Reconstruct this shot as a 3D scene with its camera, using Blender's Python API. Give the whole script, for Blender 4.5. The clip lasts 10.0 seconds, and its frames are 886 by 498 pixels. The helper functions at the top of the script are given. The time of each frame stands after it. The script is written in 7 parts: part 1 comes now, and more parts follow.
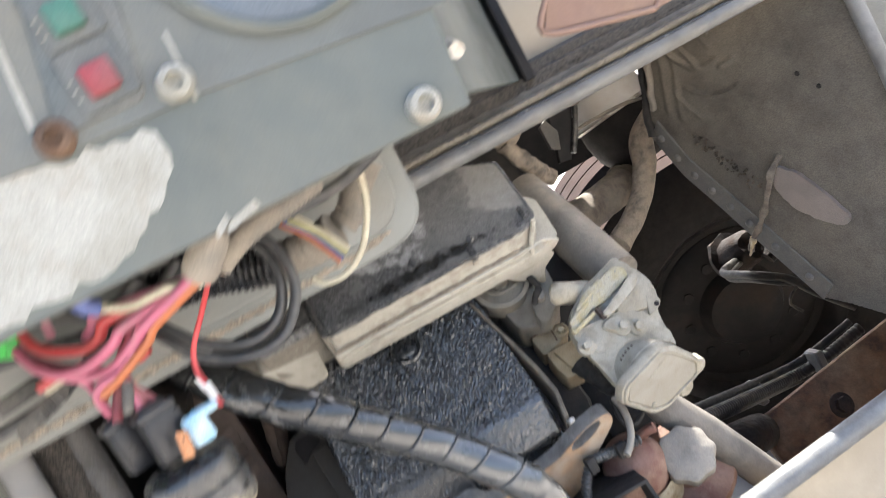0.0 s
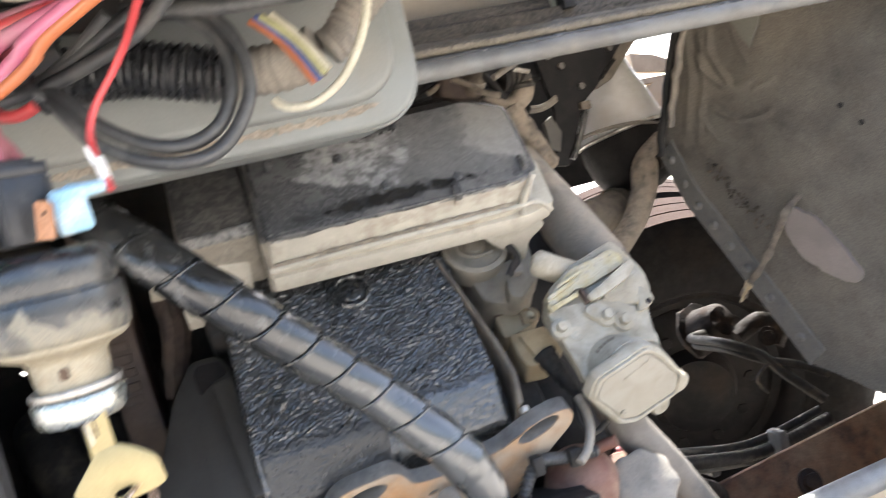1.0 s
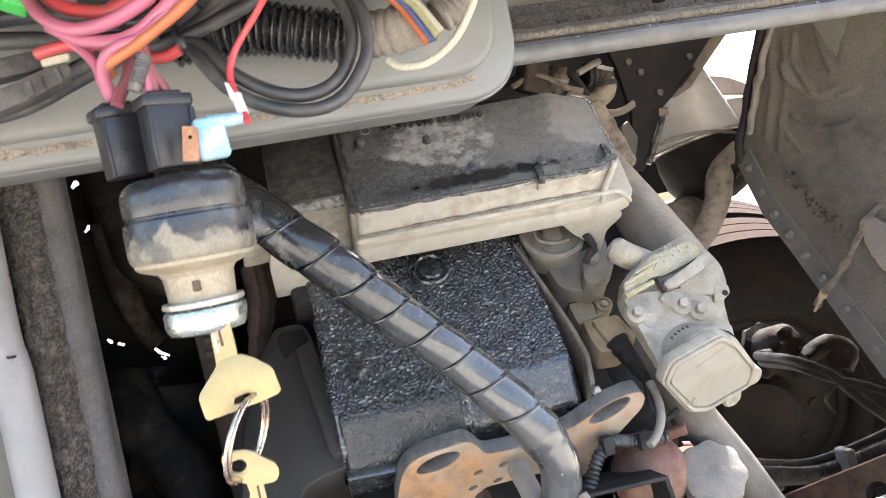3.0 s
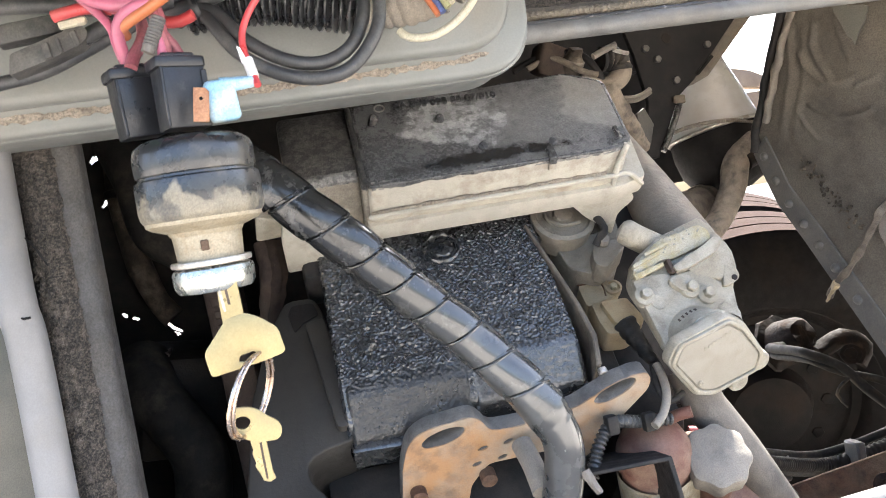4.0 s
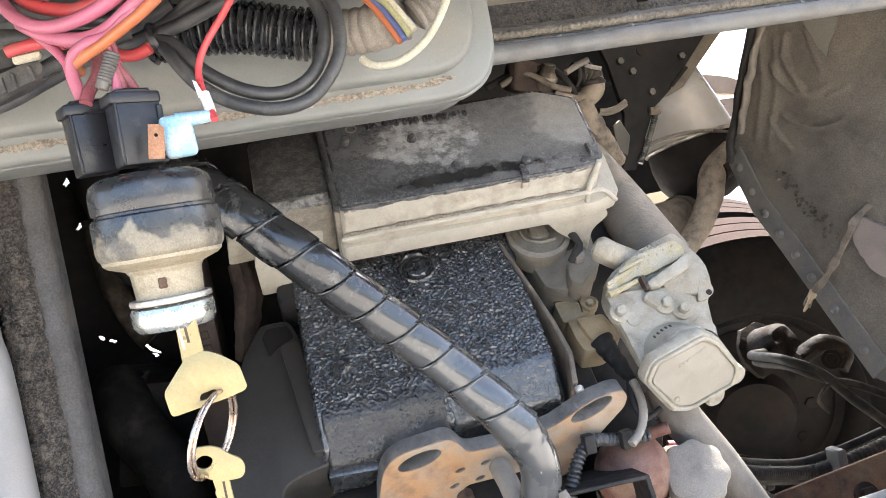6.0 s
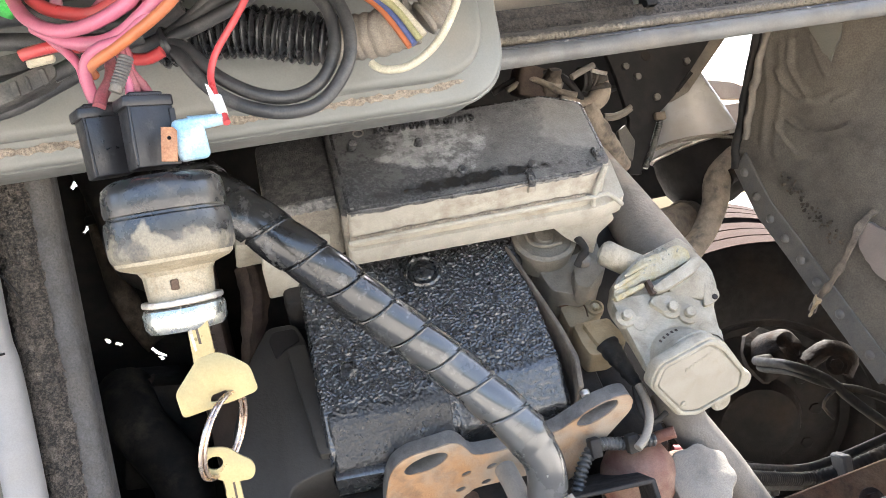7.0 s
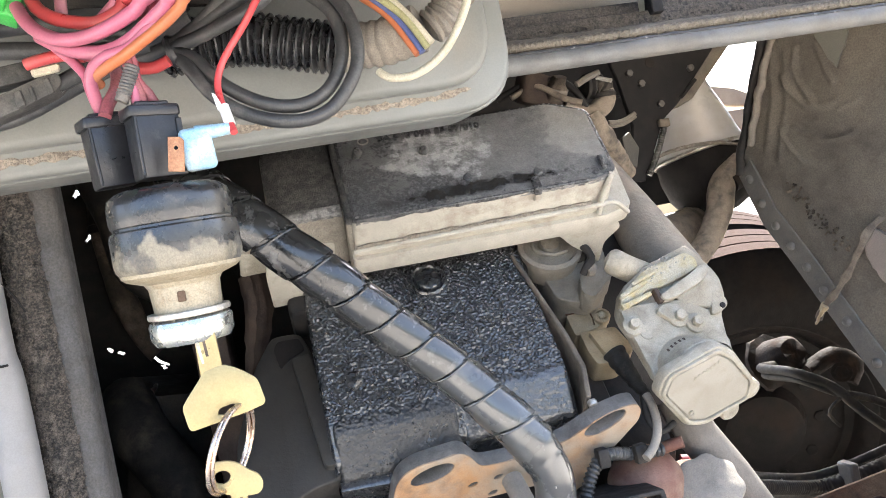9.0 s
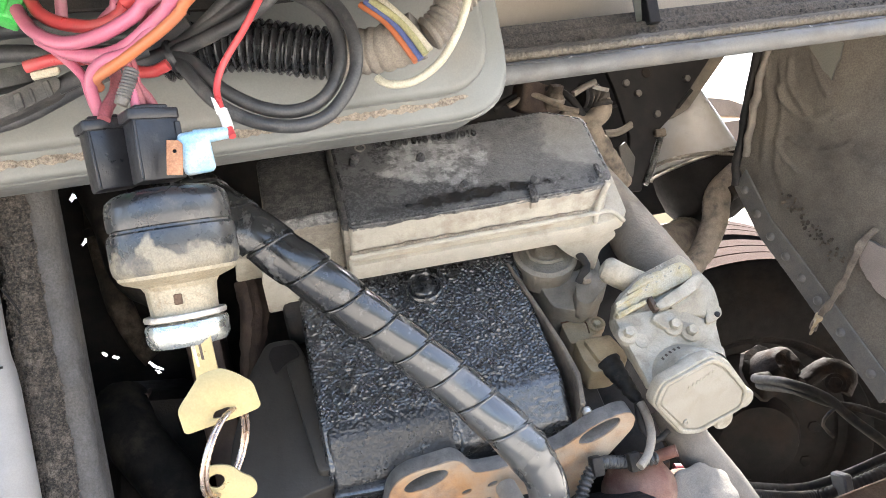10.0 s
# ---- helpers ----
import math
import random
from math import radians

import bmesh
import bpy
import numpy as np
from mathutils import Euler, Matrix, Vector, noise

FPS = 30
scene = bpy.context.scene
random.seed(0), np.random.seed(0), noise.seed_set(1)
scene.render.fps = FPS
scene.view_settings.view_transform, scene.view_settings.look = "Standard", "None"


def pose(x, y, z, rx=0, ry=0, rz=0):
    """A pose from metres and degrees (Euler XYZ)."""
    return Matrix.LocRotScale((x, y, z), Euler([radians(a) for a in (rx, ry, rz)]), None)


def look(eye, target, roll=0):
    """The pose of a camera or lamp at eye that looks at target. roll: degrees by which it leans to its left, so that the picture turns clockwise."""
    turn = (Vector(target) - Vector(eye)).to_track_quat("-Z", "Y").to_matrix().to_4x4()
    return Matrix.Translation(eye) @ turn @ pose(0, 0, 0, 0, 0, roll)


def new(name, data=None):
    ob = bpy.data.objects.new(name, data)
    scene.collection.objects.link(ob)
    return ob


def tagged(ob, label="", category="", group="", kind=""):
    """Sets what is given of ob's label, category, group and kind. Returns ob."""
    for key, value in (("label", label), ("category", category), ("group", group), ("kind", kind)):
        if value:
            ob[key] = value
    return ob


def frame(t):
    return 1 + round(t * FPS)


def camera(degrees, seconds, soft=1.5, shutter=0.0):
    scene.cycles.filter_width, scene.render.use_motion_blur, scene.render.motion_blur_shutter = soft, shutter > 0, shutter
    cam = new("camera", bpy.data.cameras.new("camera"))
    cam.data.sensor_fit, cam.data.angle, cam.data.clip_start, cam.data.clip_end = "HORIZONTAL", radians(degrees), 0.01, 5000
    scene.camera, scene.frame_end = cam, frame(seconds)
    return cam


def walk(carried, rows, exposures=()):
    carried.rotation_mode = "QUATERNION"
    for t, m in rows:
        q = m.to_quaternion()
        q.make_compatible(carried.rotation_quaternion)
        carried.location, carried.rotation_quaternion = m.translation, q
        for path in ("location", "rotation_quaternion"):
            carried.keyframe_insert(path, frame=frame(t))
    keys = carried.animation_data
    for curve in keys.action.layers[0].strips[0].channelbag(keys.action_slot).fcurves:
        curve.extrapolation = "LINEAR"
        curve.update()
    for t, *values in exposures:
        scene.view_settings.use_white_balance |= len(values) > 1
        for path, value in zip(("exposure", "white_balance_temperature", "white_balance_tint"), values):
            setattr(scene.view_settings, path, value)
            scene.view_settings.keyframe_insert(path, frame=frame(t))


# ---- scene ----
cam = camera(58.18, 10.0, soft=0.9, shutter=0.6)
PATH = [
    (0, (0.0641, -0.1147, 1.6629), (0.2488, 0.6586, 1.5744), -28.23),
    (0.2, (0.0359, -0.1121, 1.6402), (0.2436, 0.6558, 1.5557), -24.72),
    (0.3, (0.0439, -0.1009, 1.6382), (0.2866, 0.6588, 1.5755), -23.52),
    (0.4, (0.0541, -0.0808, 1.6321), (0.3243, 0.6703, 1.578), -21.89),
    (0.5, (0.0576, -0.0474, 1.6068), (0.3412, 0.6992, 1.5589), -18.66),
    (0.6, (0.0528, -0.0174, 1.5817), (0.338, 0.7286, 1.5365), -16.13),
    (0.7, (0.052, 0.0079, 1.5697), (0.3286, 0.7568, 1.5173), -14.57),
    (1, (0.0323, 0.0205, 1.5411), (0.2812, 0.7792, 1.4919), -14.27),
    (1.5, (0.0005, 0.0205, 1.5062), (0.2017, 0.7941, 1.4738), -11.57),
    (2, (0.0033, 0.0133, 1.52), (0.203, 0.7872, 1.4865), -13.31),
    (2.2, (0.0062, 0.0134, 1.5285), (0.208, 0.7868, 1.4942), -13.79),
    (3.3, (-0.0137, 0.0011, 1.4892), (0.1803, 0.7771, 1.4791), -10.00),
    (3.5, (-0.0153, 0.0027, 1.4795), (0.1727, 0.7802, 1.4663), -9.46),
    (4, (-0.0053, -0.0031, 1.4929), (0.1785, 0.7752, 1.4718), -10.07),
    (4.5, (0.0013, -0.0018, 1.497), (0.1907, 0.7751, 1.4757), -10.90),
    (5, (0.0103, -0.0016, 1.5054), (0.2044, 0.7742, 1.4851), -11.19),
    (5.5, (0.0114, -0.0021, 1.5042), (0.2081, 0.7731, 1.4855), -11.20),
    (7, (0.0064, -0.0049, 1.503), (0.2017, 0.7708, 1.4919), -10.95),
    (7.5, (0.0029, -0.0026, 1.5071), (0.1979, 0.7733, 1.4992), -10.94),
    (8, (0, 0, 1.5), (0.1958, 0.7757, 1.4949), -10.98),
    (8.5, (0.0042, -0.0008, 1.506), (0.1995, 0.7749, 1.501), -11.06),
    (9, (0.0034, 0.0015, 1.5059), (0.1994, 0.7771, 1.5013), -11.09),
    (9.5, (0.0032, 0.0001, 1.5063), (0.2037, 0.7746, 1.505), -10.77),
    (10, (0.0024, -0.0002, 1.5048), (0.2039, 0.774, 1.5073), -10.52),
]
walk(cam, [(t, look(eye, target, roll)) for t, eye, target, roll in PATH], [(0.0, 2.63, 6320, 8.5), (0.6, 2.65, 6320, 8.5), (1.2, 2.81, 6320, 8.5), (5.5, 2.88, 6320, 8.5), (10.0, 2.95, 6320, 8.5)])

# ---- light ----
world = bpy.data.worlds.new("sky")
scene.world = world
world.use_nodes = True
wn = world.node_tree
sky = wn.nodes.new("ShaderNodeTexSky")
sky.sky_type = "NISHITA"
sky.sun_disc = False
sky.sun_elevation = radians(52)
sky.sun_rotation = radians(35)
sky.air_density = 0.85
sky.dust_density = 5.0
sky.ozone_density = 1.6
haze = wn.nodes.new("ShaderNodeHueSaturation")   # thin white haze
haze.inputs["Saturation"].default_value = 0.95
wn.links.new(sky.outputs[0], haze.inputs["Color"])
wn.links.new(haze.outputs[0], wn.nodes["Background"].inputs[0])
wn.nodes["Background"].inputs[1].default_value = 0.15
sun_data = bpy.data.lights.new("sun", "SUN")
sun_data.energy = 4.0
sun_data.angle = radians(0.6)
sun_data.color = (1.0, 0.95, 0.88)
sun = new("sun", sun_data)
sun.matrix_world = look((3.0, 4.2, 8.0), (0.3, 0.9, 1.2))


# ---- materials ----
def material(name, base, rough=0.6, metal=0.0, second=None, scale=40.0, mix=(0.42, 0.62), dust=None, dust_scale=9.0, dust_mix=(0.45, 0.75), bump=0.15, bump_scale=300.0, coat=0.0, spread=0.12, relief=0.002, grain=900.0, gritty=0.22):
    """A painted, dusty or oily surface: a base colour, blotches of a second one, dust in larger patches, and a fine relief."""
    m = bpy.data.materials.new(name)
    m.use_nodes = True
    nt = m.node_tree
    surface(nt, nt.nodes["Principled BSDF"], base, rough, metal, second, scale, mix, dust, dust_scale, dust_mix, bump, bump_scale, coat, spread, relief, grain, gritty)
    return m


def surface(nt, b, base, rough, metal, second, scale, mix, dust, dust_scale, dust_mix, bump, bump_scale, coat, spread, relief, grain, gritty):
    co = nt.nodes.new("ShaderNodeTexCoord")

    def noise_at(s, detail=5.0, rough_=0.6):
        n = nt.nodes.new("ShaderNodeTexNoise")
        n.inputs["Scale"].default_value = s
        n.inputs["Detail"].default_value = detail
        n.inputs["Roughness"].default_value = rough_
        nt.links.new(co.outputs["Object"], n.inputs["Vector"])
        return n

    def span(src, lo, hi, a=0.0, z=1.0):
        r = nt.nodes.new("ShaderNodeMapRange")
        r.inputs[1].default_value, r.inputs[2].default_value = lo, hi
        r.inputs[3].default_value, r.inputs[4].default_value = a, z
        nt.links.new(src, r.inputs[0])
        return r.outputs[0]

    def blend(fac, a, c):
        x = nt.nodes.new("ShaderNodeMix")
        x.data_type = "RGBA"
        nt.links.new(fac, x.inputs[0])
        for sock, v in ((x.inputs[6], a), (x.inputs[7], c)):
            if isinstance(v, tuple):
                sock.default_value = (*v, 1)
            else:
                nt.links.new(v, sock)
        return x.outputs[2]

    fine = noise_at(scale)
    second = second or tuple(c * 0.72 for c in base)
    col = blend(span(fine.outputs[0], *mix), base, second)
    speck = nt.nodes.new("ShaderNodeMix")
    speck.data_type, speck.blend_type = "RGBA", "MULTIPLY"
    speck.inputs[0].default_value = 1.0
    grit = nt.nodes.new("ShaderNodeCombineColor")
    g = span(noise_at(grain, 2.0, 0.7).outputs[0], 0.33, 0.67, 1.0 - gritty, 1.0 + gritty * 0.7)
    for k in range(3):
        nt.links.new(g, grit.inputs[k])
    rsock = span(noise_at(scale * 2.3).outputs[0], 0.3, 0.7, max(0.03, rough - spread), min(1.0, rough + spread))
    if dust:
        d = span(noise_at(dust_scale, 8.0, 0.65).outputs[0], *dust_mix)
        col = blend(d, col, dust)
        add = nt.nodes.new("ShaderNodeMath")
        add.operation, add.use_clamp = "ADD", True
        mul = nt.nodes.new("ShaderNodeMath")
        mul.operation = "MULTIPLY"
        mul.inputs[1].default_value = 0.45
        nt.links.new(d, mul.inputs[0])
        nt.links.new(mul.outputs[0], add.inputs[0])
        nt.links.new(rsock, add.inputs[1])
        rsock = add.outputs[0]
    nt.links.new(col, speck.inputs[6])
    nt.links.new(grit.outputs[0], speck.inputs[7])
    nt.links.new(speck.outputs[2], b.inputs["Base Color"])
    nt.links.new(rsock, b.inputs["Roughness"])
    b.inputs["Metallic"].default_value = metal
    b.inputs["Coat Weight"].default_value = coat
    b.inputs["Coat Roughness"].default_value = 0.12
    if bump:
        bn = nt.nodes.new("ShaderNodeBump")
        bn.inputs["Strength"].default_value = bump
        bn.inputs["Distance"].default_value = relief
        nt.links.new(noise_at(bump_scale, 3.0).outputs[0], bn.inputs["Height"])
        nt.links.new(bn.outputs[0], b.inputs["Normal"])


def stained(name, under, over, axis, edge, ragged, scale, soft=0.15):
    """Two surfaces on one thing: the upper one lies past an uneven line along an axis of the thing; soft: how gently it sets in."""
    m = bpy.data.materials.new(name)
    m.use_nodes = True
    nt = m.node_tree
    b1 = nt.nodes["Principled BSDF"]
    b2 = nt.nodes.new("ShaderNodeBsdfPrincipled")
    keys = ("base", "rough", "metal", "second", "scale", "mix", "dust", "dust_scale", "dust_mix", "bump", "bump_scale", "coat", "spread", "relief", "grain", "gritty")
    plain = dict(rough=0.6, metal=0.0, second=None, scale=40.0, mix=(0.42, 0.62), dust=None, dust_scale=9.0, dust_mix=(0.45, 0.75), bump=0.15, bump_scale=300.0, coat=0.0, spread=0.12, relief=0.002, grain=900.0, gritty=0.22)
    for b, spec in ((b1, under), (b2, over)):
        full = {**plain, **spec}
        surface(nt, b, *[full[k] for k in keys])
    co = nt.nodes.new("ShaderNodeTexCoord")
    sep = nt.nodes.new("ShaderNodeSeparateXYZ")
    nt.links.new(co.outputs["Object"], sep.inputs[0])
    n = nt.nodes.new("ShaderNodeTexNoise")
    n.inputs["Scale"].default_value, n.inputs["Detail"].default_value = scale, 7.0
    nt.links.new(co.outputs["Object"], n.inputs["Vector"])
    r = nt.nodes.new("ShaderNodeMapRange")
    r.inputs[1].default_value, r.inputs[2].default_value = 0.25, 0.75
    r.inputs[3].default_value, r.inputs[4].default_value = -ragged, ragged
    nt.links.new(n.outputs[0], r.inputs[0])
    add = nt.nodes.new("ShaderNodeMath")
    nt.links.new(sep.outputs["XYZ".index(axis)], add.inputs[0])
    nt.links.new(r.outputs[0], add.inputs[1])
    step = nt.nodes.new("ShaderNodeMapRange")
    step.inputs[1].default_value, step.inputs[2].default_value = edge - abs(ragged) * soft, edge + abs(ragged) * soft
    nt.links.new(add.outputs[0], step.inputs[0])
    fac = step.outputs[0]
    mixer = nt.nodes.new("ShaderNodeMixShader")
    nt.links.new(fac, mixer.inputs[0])
    nt.links.new(b1.outputs[0], mixer.inputs[1])
    nt.links.new(b2.outputs[0], mixer.inputs[2])
    nt.links.new(mixer.outputs[0], nt.nodes["Material Output"].inputs[0])
    return m


def filmed(name, ground, layers):
    """Several films on one surface: each lies in an uneven, softly bounded oval (centre, radii, raggedness, softness, scale)."""
    m = bpy.data.materials.new(name)
    m.use_nodes = True
    nt = m.node_tree
    plain = dict(rough=0.6, metal=0.0, second=None, scale=40.0, mix=(0.42, 0.62), dust=None, dust_scale=9.0, dust_mix=(0.45, 0.75), bump=0.15, bump_scale=300.0, coat=0.0, spread=0.12, relief=0.002, grain=900.0, gritty=0.22)
    first = nt.nodes["Principled BSDF"]
    surface(nt, first, **{**plain, **ground})
    top = first.outputs[0]
    co = nt.nodes.new("ShaderNodeTexCoord")
    for spec, centre, radii, ragged, soft, scale in layers:
        b = nt.nodes.new("ShaderNodeBsdfPrincipled")
        surface(nt, b, **{**plain, **spec})
        off = nt.nodes.new("ShaderNodeVectorMath")
        off.operation = "SUBTRACT"
        off.inputs[1].default_value = (*centre, 0)
        nt.links.new(co.outputs["Object"], off.inputs[0])
        size = nt.nodes.new("ShaderNodeVectorMath")
        size.operation = "MULTIPLY"
        size.inputs[1].default_value = (1 / radii[0], 1 / radii[1], 0)
        nt.links.new(off.outputs[0], size.inputs[0])
        far = nt.nodes.new("ShaderNodeVectorMath")
        far.operation = "LENGTH"
        nt.links.new(size.outputs[0], far.inputs[0])
        n = nt.nodes.new("ShaderNodeTexNoise")
        n.inputs["Scale"].default_value, n.inputs["Detail"].default_value, n.inputs["Roughness"].default_value = scale, 8.0, 0.62
        nt.links.new(co.outputs["Object"], n.inputs["Vector"])
        r = nt.nodes.new("ShaderNodeMapRange")
        r.inputs[1].default_value, r.inputs[2].default_value = 0.25, 0.75
        r.inputs[3].default_value, r.inputs[4].default_value = -ragged, ragged
        nt.links.new(n.outputs[0], r.inputs[0])
        add = nt.nodes.new("ShaderNodeMath")
        nt.links.new(far.outputs["Value"], add.inputs[0])
        nt.links.new(r.outputs[0], add.inputs[1])
        step = nt.nodes.new("ShaderNodeMapRange")
        step.inputs[1].default_value, step.inputs[2].default_value = 1 - soft, 1 + soft
        step.inputs[3].default_value, step.inputs[4].default_value = 1.0, 0.0
        nt.links.new(add.outputs[0], step.inputs[0])
        mixer = nt.nodes.new("ShaderNodeMixShader")
        nt.links.new(step.outputs[0], mixer.inputs[0])
        nt.links.new(top, mixer.inputs[1])
        nt.links.new(b.outputs[0], mixer.inputs[2])
        top = mixer.outputs[0]
    nt.links.new(top, nt.nodes["Material Output"].inputs[0])
    return m


# oil and dust; the oil's grey is lifted to hold the sky's sheen
TOPFILM = filmed(
    "oil_dust_and_sheen_on_the_cover",
    dict(base=(0.08, 0.08, 0.081), rough=0.25, second=(0.12, 0.119, 0.117), scale=150, mix=(0.42, 0.62), dust=(0.16, 0.158, 0.154), dust_scale=22, dust_mix=(0.5, 0.75), bump=0.9, bump_scale=620, relief=0.003, coat=0.5, gritty=0.4),
    [(dict(base=(0.19, 0.186, 0.178), rough=0.38, second=(0.13, 0.128, 0.123), scale=120, dust=(0.23, 0.224, 0.213), dust_scale=34, bump=0.9, bump_scale=620, relief=0.003, gritty=0.42), (0.128, 0.062), (0.068, 0.062), 0.35, 0.3, 26.0),
     (dict(base=(0.31, 0.296, 0.274), rough=0.5, second=(0.25, 0.238, 0.22), scale=90, dust=(0.29, 0.272, 0.245), dust_scale=30, bump=0.6, bump_scale=640, gritty=0.25), (0.188, 0.083), (0.046, 0.06), 0.45, 0.1, 22.0),
     # wet smear: its pale grey is a painted reflection
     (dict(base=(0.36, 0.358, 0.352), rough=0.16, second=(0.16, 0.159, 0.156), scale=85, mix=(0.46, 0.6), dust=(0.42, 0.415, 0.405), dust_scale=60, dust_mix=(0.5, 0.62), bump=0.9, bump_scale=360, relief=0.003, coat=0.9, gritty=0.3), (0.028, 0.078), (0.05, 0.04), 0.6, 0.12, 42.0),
     (dict(base=(0.02, 0.02, 0.0205), rough=0.14, second=(0.04, 0.04, 0.04), scale=60, bump=0.5, bump_scale=260, relief=0.003, coat=0.9, gritty=0.2), (0.045, 0.016), (0.07, 0.009), 0.8, 0.25, 48.0)])
COVER = stained(
    "cream_cover_under_black_oil",
    dict(base=(0.45, 0.42, 0.35), second=(0.4, 0.37, 0.305), scale=35, dust=(0.3, 0.26, 0.205), dust_scale=26, dust_mix=(0.5, 0.66), bump=0.3, bump_scale=300, gritty=0.14),
    dict(base=(0.045, 0.045, 0.0455), rough=0.24, second=(0.075, 0.074, 0.072), scale=140, mix=(0.42, 0.64), dust=(0.15, 0.146, 0.139), dust_scale=16, dust_mix=(0.5, 0.7), bump=0.8, bump_scale=640, relief=0.002, coat=0.5, gritty=0.45, grain=900.0),
    "Z", 0.1105, 0.0035, 38.0)
WORNEDGE = material("pale_grey_worn_edge", (0.22, 0.212, 0.198), 0.5, second=(0.08, 0.077, 0.073), scale=110, mix=(0.42, 0.56), dust=(0.36, 0.345, 0.315), dust_scale=60, bump=0.9, bump_scale=420, gritty=0.35)
CAKE = material("brown_dust_cake", (0.3, 0.255, 0.2), 0.95, second=(0.2, 0.165, 0.13), scale=140, dust=(0.36, 0.31, 0.245), dust_scale=50, bump=1.0, bump_scale=450, gritty=0.4, grain=500.0)
ENDDUST = stained(
    "dusty_end_under_black_oil",
    dict(base=(0.28, 0.25, 0.2), second=(0.2, 0.176, 0.14), scale=90, dust=(0.24, 0.208, 0.166), dust_scale=30, bump=0.8, bump_scale=420, gritty=0.35),
    dict(base=(0.04, 0.039, 0.037), rough=0.4, second=(0.11, 0.103, 0.093), scale=130, mix=(0.45, 0.6), bump=1.0, bump_scale=560, relief=0.003, gritty=0.5, grain=800.0),
    "Z", 0.108, 0.003, 45.0)
SENSOR = material("dusty_tan_plastic", (0.36, 0.28, 0.165), 0.6, second=(0.28, 0.215, 0.125), scale=40, dust=(0.4, 0.335, 0.235), dust_scale=26, bump=0.3, bump_scale=400)
HOSEBROWN = material("brown_dusty_hose", (0.07, 0.056, 0.044), 0.8, second=(0.035, 0.03, 0.026), scale=60, dust=(0.17, 0.14, 0.108), dust_scale=26, dust_mix=(0.46, 0.62), bump=0.5)
# rust for parts in shade: the shade is put into its darker colour
SHADEDRUST = material("rust_darkened_for_shade", (0.016, 0.0105, 0.008), 0.75, second=(0.009, 0.007, 0.006), scale=50, dust=(0.04, 0.027, 0.02), dust_scale=20, dust_mix=(0.5, 0.7), bump=0.8, bump_scale=120)
GLOSSSLEEVE = material("glossy_black_corrugated_plastic", (0.02, 0.02, 0.021), 0.25, second=(0.03, 0.03, 0.03), scale=60, dust=(0.13, 0.12, 0.105), dust_scale=20, dust_mix=(0.6, 0.85), bump=0.05, gritty=0.1)
POSTTUBE = material("pale_grey_dented_tube", (0.22, 0.217, 0.218), 0.45, second=(0.165, 0.162, 0.16), scale=9, dust=(0.23, 0.215, 0.195), dust_scale=12, bump=0.04, gritty=0.07)
RAILTAN = material("tan_dusty_rail", (0.42, 0.32, 0.225), 0.8, second=(0.35, 0.26, 0.18), scale=12, bump=0.1)
FRAMEBROWN = material("brown_painted_frame", (0.11, 0.075, 0.058), 0.6, second=(0.075, 0.052, 0.042), scale=24, dust=(0.16, 0.12, 0.092), dust_scale=14, dust_mix=(0.5, 0.72), bump=0.4, bump_scale=120)
OILBLACK = material("smooth_wet_black_oil", (0.032, 0.032, 0.033), 0.3, second=(0.05, 0.05, 0.05), scale=60, dust=(0.11, 0.106, 0.1), dust_scale=60, dust_mix=(0.52, 0.64), bump=0.9, bump_scale=320, coat=0.5, relief=0.003)
LIDGREY = material("worn_grey_lid_paint", (0.105, 0.11, 0.098), 0.5, second=(0.085, 0.088, 0.078), scale=14, dust=(0.18, 0.168, 0.135), dust_scale=8, dust_mix=(0.45, 0.75), bump=0.1, gritty=0.12)
# near black: the shade of the wheel and of hollows is in the colour
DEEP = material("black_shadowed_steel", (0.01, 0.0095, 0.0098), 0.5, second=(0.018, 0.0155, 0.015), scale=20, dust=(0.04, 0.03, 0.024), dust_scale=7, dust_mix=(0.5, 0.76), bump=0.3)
DUST = (0.33, 0.27, 0.2)
CREAM = material("dusty_cream_paint", (0.44, 0.41, 0.342), 0.6, second=(0.39, 0.362, 0.298), scale=40, dust=(0.31, 0.275, 0.222), dust_scale=26, dust_mix=(0.52, 0.68), bump=0.3, bump_scale=300, gritty=0.13)
CAST = material("dusty_cast_aluminium", (0.33, 0.3, 0.238), 0.55, second=(0.21, 0.185, 0.14), scale=55, mix=(0.45, 0.66), dust=(0.3, 0.262, 0.196), dust_scale=24, dust_mix=(0.45, 0.68), bump=0.6, bump_scale=380, gritty=0.16)
PLAINCAST = material("smooth_dusty_casting", (0.3, 0.272, 0.22), 0.5, second=(0.265, 0.238, 0.19), scale=18, dust=(0.28, 0.248, 0.196), dust_scale=60, dust_mix=(0.5, 0.75), bump=0.2, bump_scale=400, gritty=0.1)
YELLOW = material("yellow_oil_varnish_on_casting", (0.4, 0.345, 0.2), 0.4, second=(0.33, 0.262, 0.115), scale=50, dust=(0.42, 0.38, 0.29), dust_scale=40, dust_mix=(0.42, 0.6), bump=0.6, bump_scale=420, gritty=0.25)
OILY = material("black_wet_oil_film", (0.03, 0.0302, 0.0305), 0.27, second=(0.046, 0.0462, 0.0465), scale=70, bump=0.25, bump_scale=900, coat=1.0, spread=0.08, relief=0.001, gritty=0.15)
